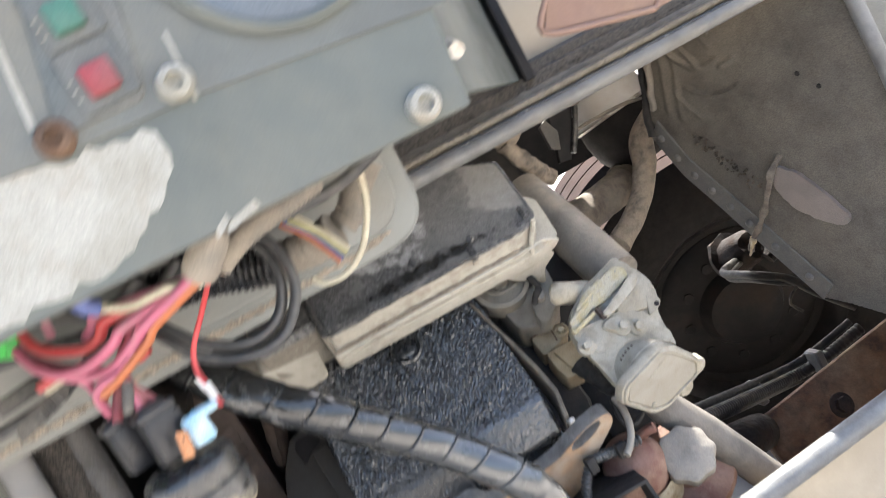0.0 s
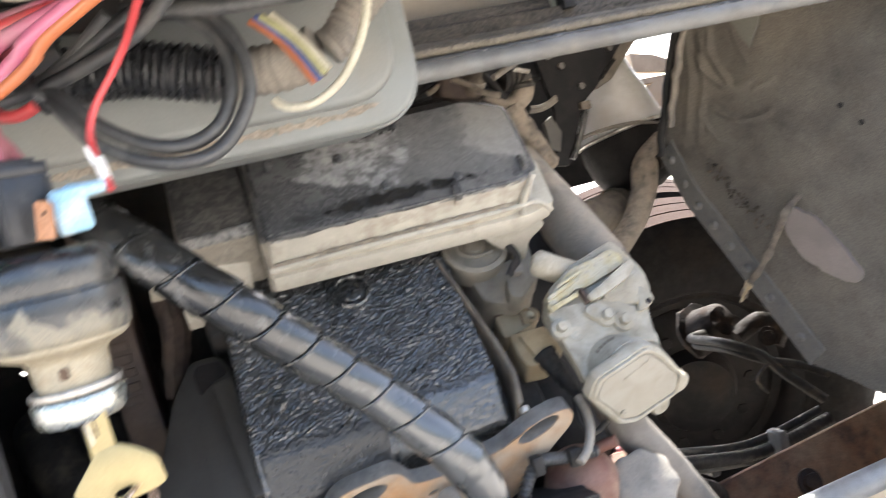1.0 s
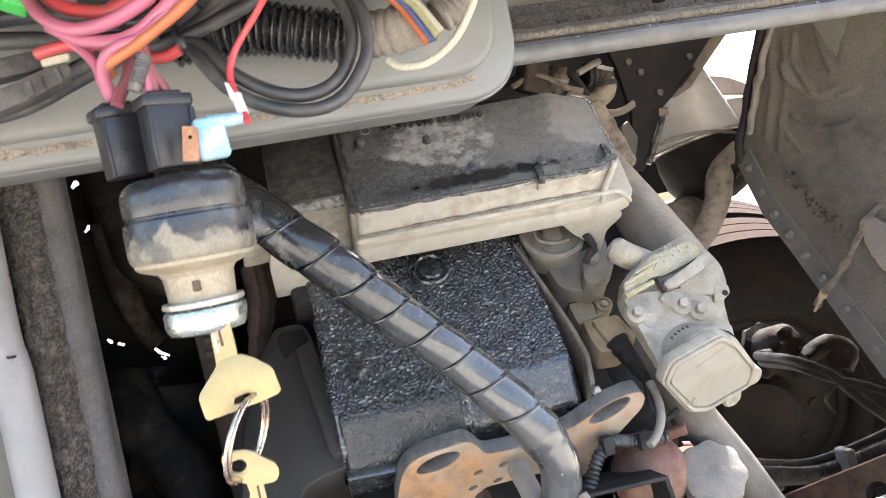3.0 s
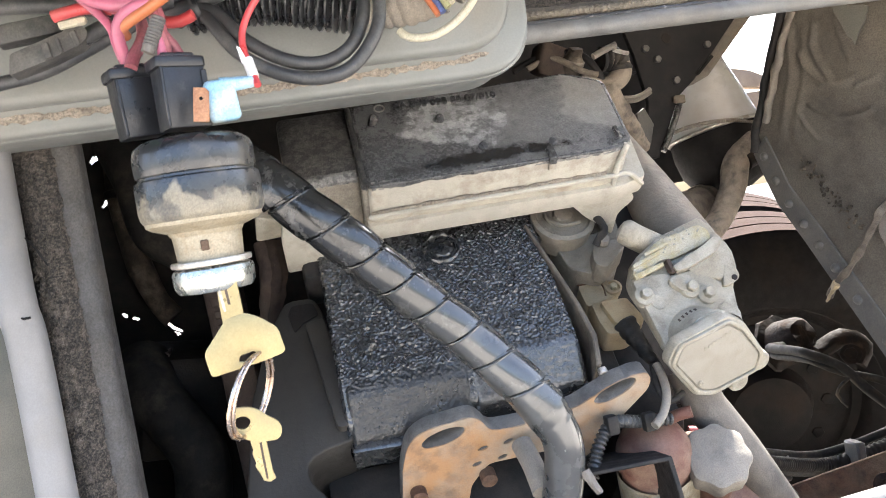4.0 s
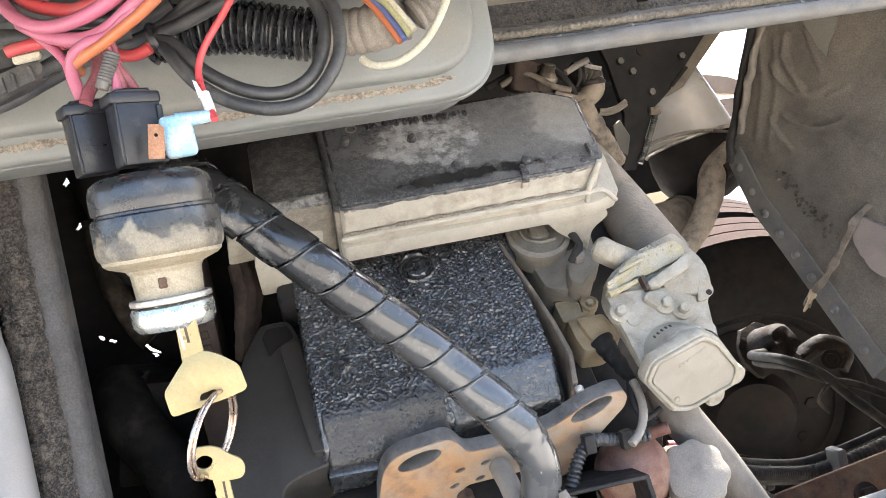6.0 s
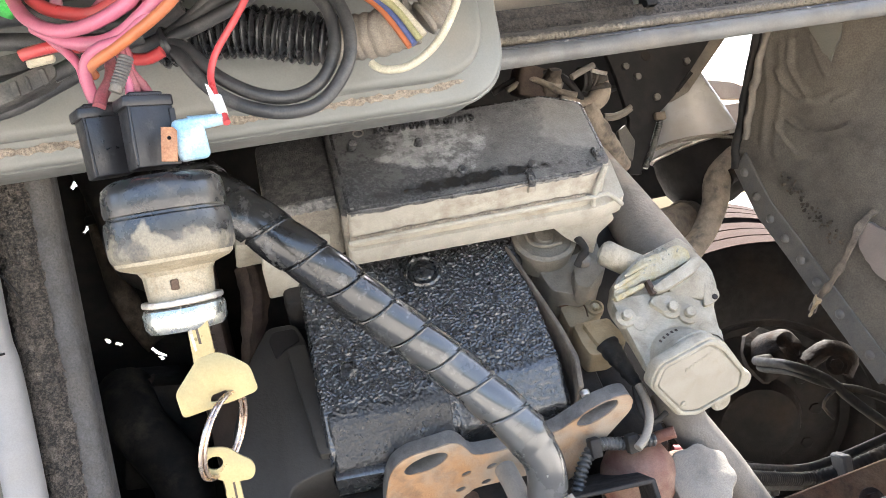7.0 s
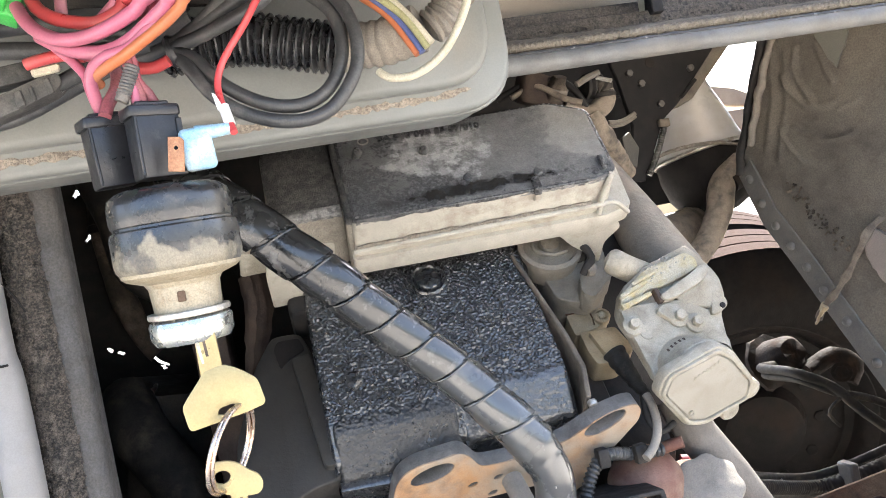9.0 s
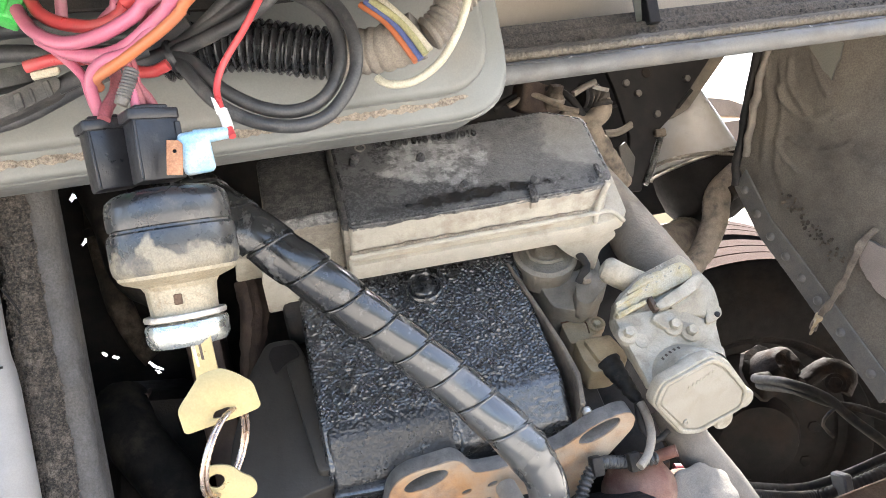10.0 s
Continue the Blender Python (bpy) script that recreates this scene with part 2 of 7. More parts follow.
# darker copy of the oil, for the slope's left where less sky reflects
STEPOIL = material("black_oil_toned_darker", (0.015, 0.015, 0.0152), 0.34, second=(0.024, 0.024, 0.0238), scale=60, dust=(0.05, 0.049, 0.046), dust_scale=40, dust_mix=(0.58, 0.75), bump=0.8, bump_scale=380, coat=0.35, gritty=0.25)
# greyer copy of the oil: reflected sky is put into the colour
OILGREY = material("oil_skin_with_grey_sheen", (0.045, 0.045, 0.0448), 0.2, second=(0.03, 0.03, 0.0298), scale=60, dust=(0.09, 0.0895, 0.088), dust_scale=30, dust_mix=(0.52, 0.74), bump=0.7, bump_scale=420, coat=1.0, gritty=0.2)
# scuffed black above; the greyer lower part paints in reflected sky
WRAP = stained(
    "scuffed_black_wrap_with_sheen_below",
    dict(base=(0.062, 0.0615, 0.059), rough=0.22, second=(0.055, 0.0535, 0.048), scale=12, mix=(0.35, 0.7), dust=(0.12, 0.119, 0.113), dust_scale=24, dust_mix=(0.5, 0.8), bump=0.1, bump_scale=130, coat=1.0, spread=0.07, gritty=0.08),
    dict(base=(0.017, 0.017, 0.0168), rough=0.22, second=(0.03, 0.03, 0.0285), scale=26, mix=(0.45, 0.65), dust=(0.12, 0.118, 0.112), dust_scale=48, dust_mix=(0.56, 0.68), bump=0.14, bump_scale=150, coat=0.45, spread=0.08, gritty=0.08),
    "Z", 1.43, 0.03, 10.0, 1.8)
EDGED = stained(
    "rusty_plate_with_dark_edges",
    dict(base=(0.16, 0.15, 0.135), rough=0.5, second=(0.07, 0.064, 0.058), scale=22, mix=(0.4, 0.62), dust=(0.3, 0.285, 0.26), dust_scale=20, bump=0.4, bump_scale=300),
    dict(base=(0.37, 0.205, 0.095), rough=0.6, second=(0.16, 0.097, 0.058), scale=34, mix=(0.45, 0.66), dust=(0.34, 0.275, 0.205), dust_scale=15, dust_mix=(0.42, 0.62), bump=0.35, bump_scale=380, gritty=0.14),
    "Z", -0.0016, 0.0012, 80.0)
RUST = material("dark_rust", (0.11, 0.06, 0.038), 0.8, second=(0.06, 0.038, 0.028), scale=60, dust=(0.22, 0.16, 0.11), dust_scale=12, bump=0.5, bump_scale=300)
GREYBOX = material("grey_moulded_case", (0.195, 0.2, 0.186), 0.42, second=(0.165, 0.167, 0.152), scale=11, mix=(0.38, 0.66), dust=(0.23, 0.212, 0.18), dust_scale=9, dust_mix=(0.5, 0.8), bump=0.08, bump_scale=260, gritty=0.07)
STEELRIM = material("worn_grey_enamel_rim", (0.165, 0.163, 0.155), 0.45, second=(0.11, 0.107, 0.1), scale=25, dust=(0.19, 0.172, 0.145), dust_scale=14, bump=0.2, gritty=0.12)
POST = material("grey_painted_post", (0.062, 0.06, 0.059), 0.6, second=(0.04, 0.038, 0.036), scale=60, dust=(0.1, 0.092, 0.083), dust_scale=30, bump=0.5, bump_scale=420, gritty=0.3, grain=600.0)
LEDGE = stained(
    "dusty_ledge_with_dirt_on_top",
    dict(base=(0.15, 0.131, 0.104), rough=0.9, second=(0.11, 0.096, 0.078), scale=60, dust=(0.18, 0.156, 0.123), dust_scale=12, bump=0.6, bump_scale=400, gritty=0.25),
    dict(base=(0.085, 0.073, 0.058), rough=0.95, second=(0.03, 0.027, 0.023), scale=260, mix=(0.5, 0.62), dust=(0.115, 0.098, 0.078), dust_scale=30, bump=1.0, bump_scale=420, gritty=0.45, grain=500.0),
    "Z", 1.6745, 0.002, 60.0)
ROPE = material("dusty_tan_cord", (0.21, 0.182, 0.142), 0.95, second=(0.15, 0.13, 0.102), scale=120, dust=(0.25, 0.217, 0.17), dust_scale=30, bump=0.8, bump_scale=500, gritty=0.3)
EDGELINE = material("chipped_dark_line", (0.035, 0.037, 0.042), 0.5, second=(0.3, 0.3, 0.295), scale=70, mix=(0.6, 0.68), dust=(0.09, 0.088, 0.085), dust_scale=30, bump=0.3)
CRUMB = material("dark_dirt_crumb", (0.05, 0.042, 0.034), 0.95, second=(0.02, 0.018, 0.015), scale=200, bump=0.3)
FOAM = material("crumbling_brown_foam", (0.105, 0.089, 0.074), 0.95, second=(0.032, 0.028, 0.025), scale=520, mix=(0.42, 0.56), dust=(0.16, 0.136, 0.112), dust_scale=120, dust_mix=(0.5, 0.66), bump=1.0, bump_scale=700, relief=0.004, gritty=0.5, grain=900.0)
SHEET = material("dusty_brown_sheet_steel", (0.12, 0.107, 0.088), 0.7, second=(0.08, 0.0715, 0.0605), scale=18, dust=(0.158, 0.139, 0.113), dust_scale=7, dust_mix=(0.42, 0.68), bump=0.4, bump_scale=160, gritty=0.25, grain=500.0)
SCRAPE = material("scraped_brown_grey_paint", (0.235, 0.2, 0.178), 0.55, second=(0.19, 0.162, 0.144), scale=20, dust=(0.26, 0.225, 0.195), dust_scale=10, bump=0.1)
STRIP = material("dark_grey_steel_strip", (0.085, 0.085, 0.083), 0.55, second=(0.12, 0.113, 0.103), scale=30, dust=(0.16, 0.143, 0.12), dust_scale=12, bump=0.2)
PANEL = material("grey_green_paint", (0.1, 0.109, 0.095), 0.5, second=(0.082, 0.089, 0.077), scale=9, mix=(0.36, 0.64), dust=(0.175, 0.165, 0.13), dust_scale=6, dust_mix=(0.42, 0.76), bump=0.1, gritty=0.1)
PRIMER = material("chipped_cream_primer", (0.33, 0.32, 0.275), 0.65, second=(0.26, 0.245, 0.2), scale=22, dust=(0.28, 0.215, 0.15), dust_scale=12, dust_mix=(0.5, 0.75), bump=0.3)
# grimy steel parts; on the bay's walls its near black paints the shade
DARK = material("dark_grime_and_shade_steel", (0.02, 0.02, 0.02), 0.6, second=(0.035, 0.031, 0.028), scale=30, dust=(0.075, 0.062, 0.05), dust_scale=10, dust_mix=(0.52, 0.78), bump=0.3)
BLACKPLATE = material("black_chassis_paint", (0.014, 0.014, 0.0155), 0.55, second=(0.022, 0.021, 0.021), scale=24, dust=(0.05, 0.043, 0.036), dust_scale=14, dust_mix=(0.56, 0.8), bump=0.15)
BROWNSTEEL = material("brown_chassis_steel", (0.07, 0.05, 0.04), 0.7, second=(0.04, 0.031, 0.028), scale=30, dust=(0.14, 0.11, 0.085), dust_scale=9, bump=0.3)
TUBE = material("dusty_grey_pipe", (0.2, 0.18, 0.152), 0.6, second=(0.115, 0.101, 0.085), scale=26, mix=(0.45, 0.66), dust=(0.29, 0.25, 0.2), dust_scale=17, dust_mix=(0.44, 0.66), bump=0.35, bump_scale=220, gritty=0.2)
TANK = material("pale_grey_canister", (0.6, 0.6, 0.6), 0.28, second=(0.5, 0.495, 0.49), scale=12, dust=(0.45, 0.42, 0.38), dust_scale=9, dust_mix=(0.5, 0.8), bump=0.06, gritty=0.06)
RUBBER = material("dusty_black_rubber", (0.02, 0.019, 0.0185), 0.65, second=(0.035, 0.032, 0.028), scale=40, dust=(0.12, 0.1, 0.08), dust_scale=18, dust_mix=(0.53, 0.78), bump=0.2)
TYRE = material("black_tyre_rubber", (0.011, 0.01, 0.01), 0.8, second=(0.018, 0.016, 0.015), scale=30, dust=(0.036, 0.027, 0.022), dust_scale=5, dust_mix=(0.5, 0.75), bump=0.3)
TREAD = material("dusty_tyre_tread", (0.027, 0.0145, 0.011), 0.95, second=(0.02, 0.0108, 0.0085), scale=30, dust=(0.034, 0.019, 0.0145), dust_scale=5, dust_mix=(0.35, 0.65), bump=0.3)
BLACKPLASTIC = material("black_plastic", (0.013, 0.0132, 0.015), 0.36, second=(0.024, 0.024, 0.026), scale=50, dust=(0.11, 0.104, 0.098), dust_scale=45, dust_mix=(0.6, 0.8), bump=0.1)
CONNECTOR = material("dusty_black_connector", (0.035, 0.034, 0.033), 0.5, second=(0.06, 0.057, 0.053), scale=50, dust=(0.13, 0.122, 0.108), dust_scale=35, dust_mix=(0.46, 0.66), bump=0.2)
CABLE = material("black_cable_sheath", (0.036, 0.037, 0.038), 0.42, second=(0.055, 0.054, 0.053), scale=40, dust=(0.13, 0.124, 0.112), dust_scale=30, dust_mix=(0.48, 0.72), bump=0.08)
PINK = material("pink_wire_sheath", (0.47, 0.13, 0.2), 0.38, second=(0.38, 0.115, 0.165), scale=30, dust=(0.33, 0.19, 0.2), dust_scale=22, dust_mix=(0.48, 0.72), bump=0.03, gritty=0.08)
REDW = material("red_wire_sheath", (0.5, 0.06, 0.062), 0.36, second=(0.44, 0.06, 0.062), scale=30, dust=(0.4, 0.13, 0.12), dust_scale=30, dust_mix=(0.54, 0.78), bump=0.03, gritty=0.06)
REDSLEEVE = material("dull_red_nylon", (0.24, 0.035, 0.045), 0.45, second=(0.17, 0.03, 0.036), scale=40, dust=(0.26, 0.1, 0.1), dust_scale=26, bump=0.05)
DARKRED = material("dusty_dark_red_wire_sheath", (0.3, 0.065, 0.085), 0.45, second=(0.22, 0.06, 0.07), scale=50, dust=(0.3, 0.14, 0.145), dust_scale=26, bump=0.03)
ORANGE = material("orange_wire_sheath", (0.46, 0.145, 0.055), 0.4, second=(0.4, 0.125, 0.05), scale=40, dust=(0.36, 0.17, 0.105), dust_scale=26, dust_mix=(0.5, 0.72), bump=0.03, gritty=0.08)
BLUEW = material("blue_wire_sheath", (0.1, 0.13, 0.3), 0.5, bump=0.02)
OLIVEW = material("yellow_green_wire_sheath", (0.42, 0.4, 0.2), 0.5, bump=0.02)
IVORY = material("ivory_wire_sheath", (0.52, 0.48, 0.36), 0.5, second=(0.42, 0.385, 0.28), scale=60, dust=(0.4, 0.34, 0.25), dust_scale=40, bump=0.03)
WHITE = material("white_plastic", (0.78, 0.77, 0.74), 0.45, second=(0.68, 0.66, 0.62), scale=60, bump=0.05)
LIGHTBLUE = material("pale_blue_nylon", (0.25, 0.43, 0.54), 0.38, second=(0.42, 0.53, 0.58), scale=70, mix=(0.45, 0.6), dust=(0.5, 0.53, 0.53), dust_scale=60, dust_mix=(0.55, 0.68), bump=0.05)
COPPER = material("tarnished_copper_blade", (0.45, 0.23, 0.12), 0.45, metal=0.7, second=(0.35, 0.16, 0.08), scale=120, bump=0.1)
BRASSKEY = material("worn_yellow_brass", (0.36, 0.29, 0.142), 0.36, metal=0.4, second=(0.32, 0.255, 0.122), scale=30, dust=(0.32, 0.27, 0.178), dust_scale=24, dust_mix=(0.5, 0.8), bump=0.05, gritty=0.08)
CHROME = material("dirty_chrome", (0.42, 0.435, 0.408), 0.28, metal=0.9, second=(0.42, 0.42, 0.38), scale=60, bump=0.08)
ZINC = material("dusty_zinc", (0.3, 0.255, 0.175), 0.5, metal=0.2, second=(0.36, 0.315, 0.23), scale=60, dust=(0.2, 0.135, 0.07), dust_scale=55, dust_mix=(0.52, 0.72), bump=0.3)
CAPBLACK = stained(
    "black_bakelite_with_tan_dust_below",
    dict(base=(0.21, 0.18, 0.125), rough=0.5, second=(0.13, 0.112, 0.08), scale=60, dust=(0.07, 0.067, 0.06), dust_scale=40, dust_mix=(0.47, 0.62), bump=0.25, coat=0.3),
    dict(base=(0.022, 0.022, 0.0222), rough=0.27, second=(0.045, 0.0435, 0.04), scale=30, mix=(0.44, 0.66), dust=(0.13, 0.116, 0.088), dust_scale=32, dust_mix=(0.56, 0.72), bump=0.1, coat=0.4),
    "Z", -0.001, 0.014, 55.0)
RINGSTEEL = material("worn_ring_wire", (0.62, 0.5, 0.4), 0.25, metal=0.9, second=(0.5, 0.36, 0.27), scale=80, bump=0.03)
GREEN = material("green_plastic", (0.08, 0.55, 0.1), 0.4, second=(0.06, 0.42, 0.08), scale=40, bump=0.03)
REDLAMP = material("red_push_button", (0.25, 0.04, 0.045), 0.55, dust=(0.24, 0.13, 0.12), dust_scale=30, bump=0.05)
GREENLAMP = material("green_push_button", (0.035, 0.13, 0.09), 0.55, dust=(0.11, 0.16, 0.135), dust_scale=30, bump=0.05)
BUTTONPLATE = material("dark_button_plate", (0.085, 0.095, 0.09), 0.55, dust=(0.17, 0.16, 0.14), bump=0.05)
GAUGE = material("pale_blue_gauge_glass", (0.125, 0.135, 0.145), 0.2, second=(0.1, 0.11, 0.12), scale=12, bump=0.0)
BEIGE = material("beige_painted_board", (0.4, 0.33, 0.235), 0.7, second=(0.34, 0.28, 0.2), scale=10, dust=(0.36, 0.3, 0.22), bump=0.1, gritty=0.1)
BROWNPAINT = material("brown_red_painted_sheet", (0.18, 0.098, 0.07), 0.5, second=(0.145, 0.078, 0.056), scale=12, dust=(0.25, 0.165, 0.118), dust_scale=7, bump=0.08, gritty=0.1)
BODY = material("dusty_grey_body_paint", (0.135, 0.138, 0.12), 0.55, second=(0.105, 0.105, 0.09), scale=9, dust=(0.18, 0.16, 0.128), dust_scale=5, bump=0.1)
OLIVE = material("dark_olive_body_sheet", (0.06, 0.062, 0.05), 0.5, second=(0.08, 0.078, 0.06), scale=12, dust=(0.16, 0.14, 0.11), dust_scale=8, bump=0.1)
GREYCOVER = material("matt_grey_plastic_cover", (0.031, 0.028, 0.024), 0.55, second=(0.023, 0.021, 0.018), scale=20, dust=(0.044, 0.039, 0.033), dust_scale=10, bump=0.2)
DULLPIPE = material("dull_grey_brown_pipe", (0.15, 0.132, 0.112), 0.6, second=(0.1, 0.088, 0.075), scale=26, dust=(0.2, 0.174, 0.145), dust_scale=17, dust_mix=(0.44, 0.66), bump=0.35, bump_scale=220, gritty=0.2)
GREYCAST = material("grimy_grey_casting", (0.19, 0.172, 0.138), 0.55, second=(0.125, 0.112, 0.09), scale=45, mix=(0.42, 0.64), dust=(0.23, 0.203, 0.16), dust_scale=24, dust_mix=(0.45, 0.68), bump=0.6, bump_scale=380, gritty=0.18)
TANHOSE = material("dusty_tan_rubber", (0.13, 0.108, 0.084), 0.75, second=(0.07, 0.058, 0.047), scale=50, dust=(0.19, 0.16, 0.125), dust_scale=22, dust_mix=(0.45, 0.65), bump=0.5)
PIPETAN = material("dusty_brown_pipe", (0.24, 0.195, 0.148), 0.7, second=(0.09, 0.075, 0.06), scale=55, dust=(0.31, 0.258, 0.195), dust_scale=20, dust_mix=(0.45, 0.65), bump=0.5, gritty=0.2)
LOOMGREY = material("grey_ribbed_nylon", (0.05, 0.05, 0.049), 0.3, second=(0.03, 0.03, 0.03), scale=60, dust=(0.15, 0.143, 0.13), dust_scale=40, dust_mix=(0.5, 0.7), bump=0.1)
GROUND = material("pale_dusty_ground", (0.4, 0.37, 0.33), 0.95, second=(0.33, 0.305, 0.27), scale=1.2, dust=(0.47, 0.44, 0.4), dust_scale=0.4, bump=0.3, bump_scale=20)
CLAMP = material("scuffed_steel_clip", (0.5, 0.48, 0.44), 0.4, metal=0.6, second=(0.35, 0.31, 0.26), scale=90, bump=0.15)
REDOXIDE = material("red_brown_oxide_canister", (0.15, 0.062, 0.042), 0.6, second=(0.22, 0.125, 0.085), scale=25, dust=(0.32, 0.22, 0.155), dust_scale=16, dust_mix=(0.48, 0.64), bump=0.4)
for m in (RUBBER, DEEP, TYRE, BLACKPLATE, DARK, SHADEDRUST, RUST, HOSEBROWN, BROWNSTEEL, TREAD):
    m.node_tree.nodes["Principled BSDF"].inputs["Specular IOR Level"].default_value = 0.2   # reflection cut down to keep these dark in the shade


# ---- building ----
I4 = Matrix.Identity(4)
ENG = pose(0.19, 0.833, 1.469, 50, 0, -5)   # the engine leans back in its bay


def mesh_of(name, bm, mat, angle=38):
    bmesh.ops.remove_doubles(bm, verts=bm.verts, dist=1e-6)
    bmesh.ops.recalc_face_normals(bm, faces=bm.faces)
    me = bpy.data.meshes.new(name)
    bm.to_mesh(me)
    bm.free()
    me.materials.append(mat)
    for p in me.polygons:
        p.use_smooth = True
    me.set_sharp_from_angle(angle=radians(angle))
    return me


def thing(name, bm, mat, label, category="", m=I4, group="", kind="", angle=38):
    ob = new(name, mesh_of(name, bm, mat, angle))
    ob.matrix_world = m
    return tagged(ob, label, category, group, kind)


def base(name, label, category, m=I4, group="", kind=""):
    ob = new(name)
    ob.empty_display_size = 0.02
    ob.matrix_world = m
    return tagged(ob, label, category, group, kind)


def part(name, bm, mat, parent, label="", m=I4, angle=38):
    ob = new(name, mesh_of(name, bm, mat, angle))
    ob.parent = parent
    ob.matrix_local = m
    return tagged(ob, label)


def rbox(lo, hi, bevel=0.003, seg=2, m=I4, bm=None):
    out = bm or bmesh.new()
    b = bmesh.new()
    bmesh.ops.create_cube(b, size=1.0)
    lo, hi = Vector(lo), Vector(hi)
    bmesh.ops.transform(b, matrix=m @ Matrix.Translation((lo + hi) / 2) @ Matrix.Diagonal((*(hi - lo), 1)), verts=b.verts)
    if bevel:
        bmesh.ops.bevel(b, geom=list(b.edges), offset=bevel, segments=seg, affect="EDGES", profile=0.5)
    return merge(out, b)


def merge(out, b):
    me = bpy.data.meshes.new("tmp")
    b.to_mesh(me)
    b.free()
    out.from_mesh(me)
    bpy.data.meshes.remove(me)
    return out


def prism(pts, z0, z1, bevel=0.0, seg=2, m=I4, bm=None, holes=()):
    """A plate with the outline pts, from z0 to z1; holes are outlines too."""
    out = bm or bmesh.new()
    b = bmesh.new()
    loops = [pts, *holes]
    edges = []
    for l in loops:
        vs = [b.verts.new((p[0], p[1], z0)) for p in l]
        edges += [b.edges.new((vs[i], vs[(i + 1) % len(vs)])) for i in range(len(vs))]
    r = bmesh.ops.triangle_fill(b, use_beauty=True, use_dissolve=False, edges=edges)
    faces = [f for f in r["geom"] if isinstance(f, bmesh.types.BMFace)]
    if not holes:
        bmesh.ops.dissolve_faces(b, faces=faces)
    ex = bmesh.ops.extrude_face_region(b, geom=list(b.faces))
    bmesh.ops.translate(b, vec=(0, 0, z1 - z0), verts=[v for v in ex["geom"] if isinstance(v, bmesh.types.BMVert)])
    bmesh.ops.recalc_face_normals(b, faces=b.faces)
    if bevel:
        sharp = [e for e in b.edges if len(e.link_faces) == 2 and e.calc_face_angle(0) > 0.5]
        bmesh.ops.bevel(b, geom=sharp, offset=bevel, segments=seg, affect="EDGES", profile=0.5, clamp_overlap=True)
    bmesh.ops.transform(b, matrix=m, verts=b.verts)
    return merge(out, b)


def lathe(profile, seg=32, m=I4, bm=None, wobble=0.0):
    """Turns a profile of (radius, height) round z."""
    out = bm or bmesh.new()
    b = bmesh.new()
    rings = []
    for r, z in profile:
        if r < 1e-6:
            rings.append([b.verts.new((0, 0, z))])
        else:
            ring = []
            for i in range(seg):
                a = math.tau * i / seg
                k = r * (1 + wobble * math.cos(a * 8))
                ring.append(b.verts.new((k * math.cos(a), k * math.sin(a), z)))
            rings.append(ring)
    for lo, hi in zip(rings, rings[1:]):
        for i in range(seg):
            j = (i + 1) % seg
            if len(lo) == 1 and len(hi) == 1:
                continue
            if len(lo) == 1:
                b.faces.new((lo[0], hi[j], hi[i]))
            elif len(hi) == 1:
                b.faces.new((lo[i], lo[j], hi[0]))
            else:
                b.faces.new((lo[i], lo[j], hi[j], hi[i]))
    bmesh.ops.transform(b, matrix=m, verts=b.verts)
    return merge(out, b)


def spline(pts, step=0.006, closed=False):
    """A smooth line through a few points, in even small steps."""
    P = [Vector(p) for p in pts]
    n = len(P)
    if n == 2:
        k = max(2, int((P[1] - P[0]).length / step))
        return [P[0].lerp(P[1], i / k) for i in range(k + 1)]
    out = []
    for i in range(n if closed else n - 1):
        a, b, c, d = (P[(i - 1) % n], P[i], P[(i + 1) % n], P[(i + 2) % n]) if closed else (P[max(i - 1, 0)], P[i], P[i + 1], P[min(i + 2, n - 1)])
        k = max(2, int((c - b).length / step))
        for j in range(k):
            t = j / k
            out.append(0.5 * (2 * b + (c - a) * t + (2 * a - 5 * b + 4 * c - d) * t * t + (3 * b - a - 3 * c + d) * t ** 3))
    if not closed:
        out.append(P[-1])
    return out


def sweep(pts, radius, seg=12, step=0.006, closed=False, bm=None, m=I4, twist=0.0):
    """A tube along a line; radius: a number, or a function of the metres along it and the turn round it."""
    out = bm or bmesh.new()
    b = bmesh.new()
    L = spline(pts, step, closed)
    n = len(L)
    up = None
    rings, run = [], 0.0
    for i, p in enumerate(L):
        q0, q1 = (L[i - 1], L[(i + 1) % n]) if closed else (L[max(i - 1, 0)], L[min(i + 1, n - 1)])
        d = (q1 - q0).normalized()
        if up is None:
            up = d.orthogonal().normalized()
        up = (up - d * up.dot(d)).normalized()
        side = d.cross(up)
        if i:
            run += (p - L[i - 1]).length
        ring = []
        for j in range(seg):
            a = math.tau * j / seg
            r = radius(run, a) if callable(radius) else radius
            if twist:
                a -= math.tau * run / twist
            ring.append(b.verts.new(p + (up * math.cos(a) + side * math.sin(a)) * r))
        rings.append(ring)
    for i in range(n if closed else n - 1):
        lo, hi = rings[i], rings[(i + 1) % n]
        for j in range(seg):
            k = (j + 1) % seg
            b.faces.new((lo[j], lo[k], hi[k], hi[j]))
    if not closed:
        b.faces.new(rings[0][::-1])
        b.faces.new(rings[-1])
    bmesh.ops.transform(b, matrix=m, verts=b.verts)
    return merge(out, b)


def ribbed(pts, r, pitch, depth, seg=20, bm=None, m=I4):
    """A corrugated sleeve."""
    return sweep(pts, lambda s, a: r - depth * (0.5 + 0.5 * math.cos(math.tau * s / pitch)) ** 1.5, seg, pitch / 6, bm=bm, m=m)


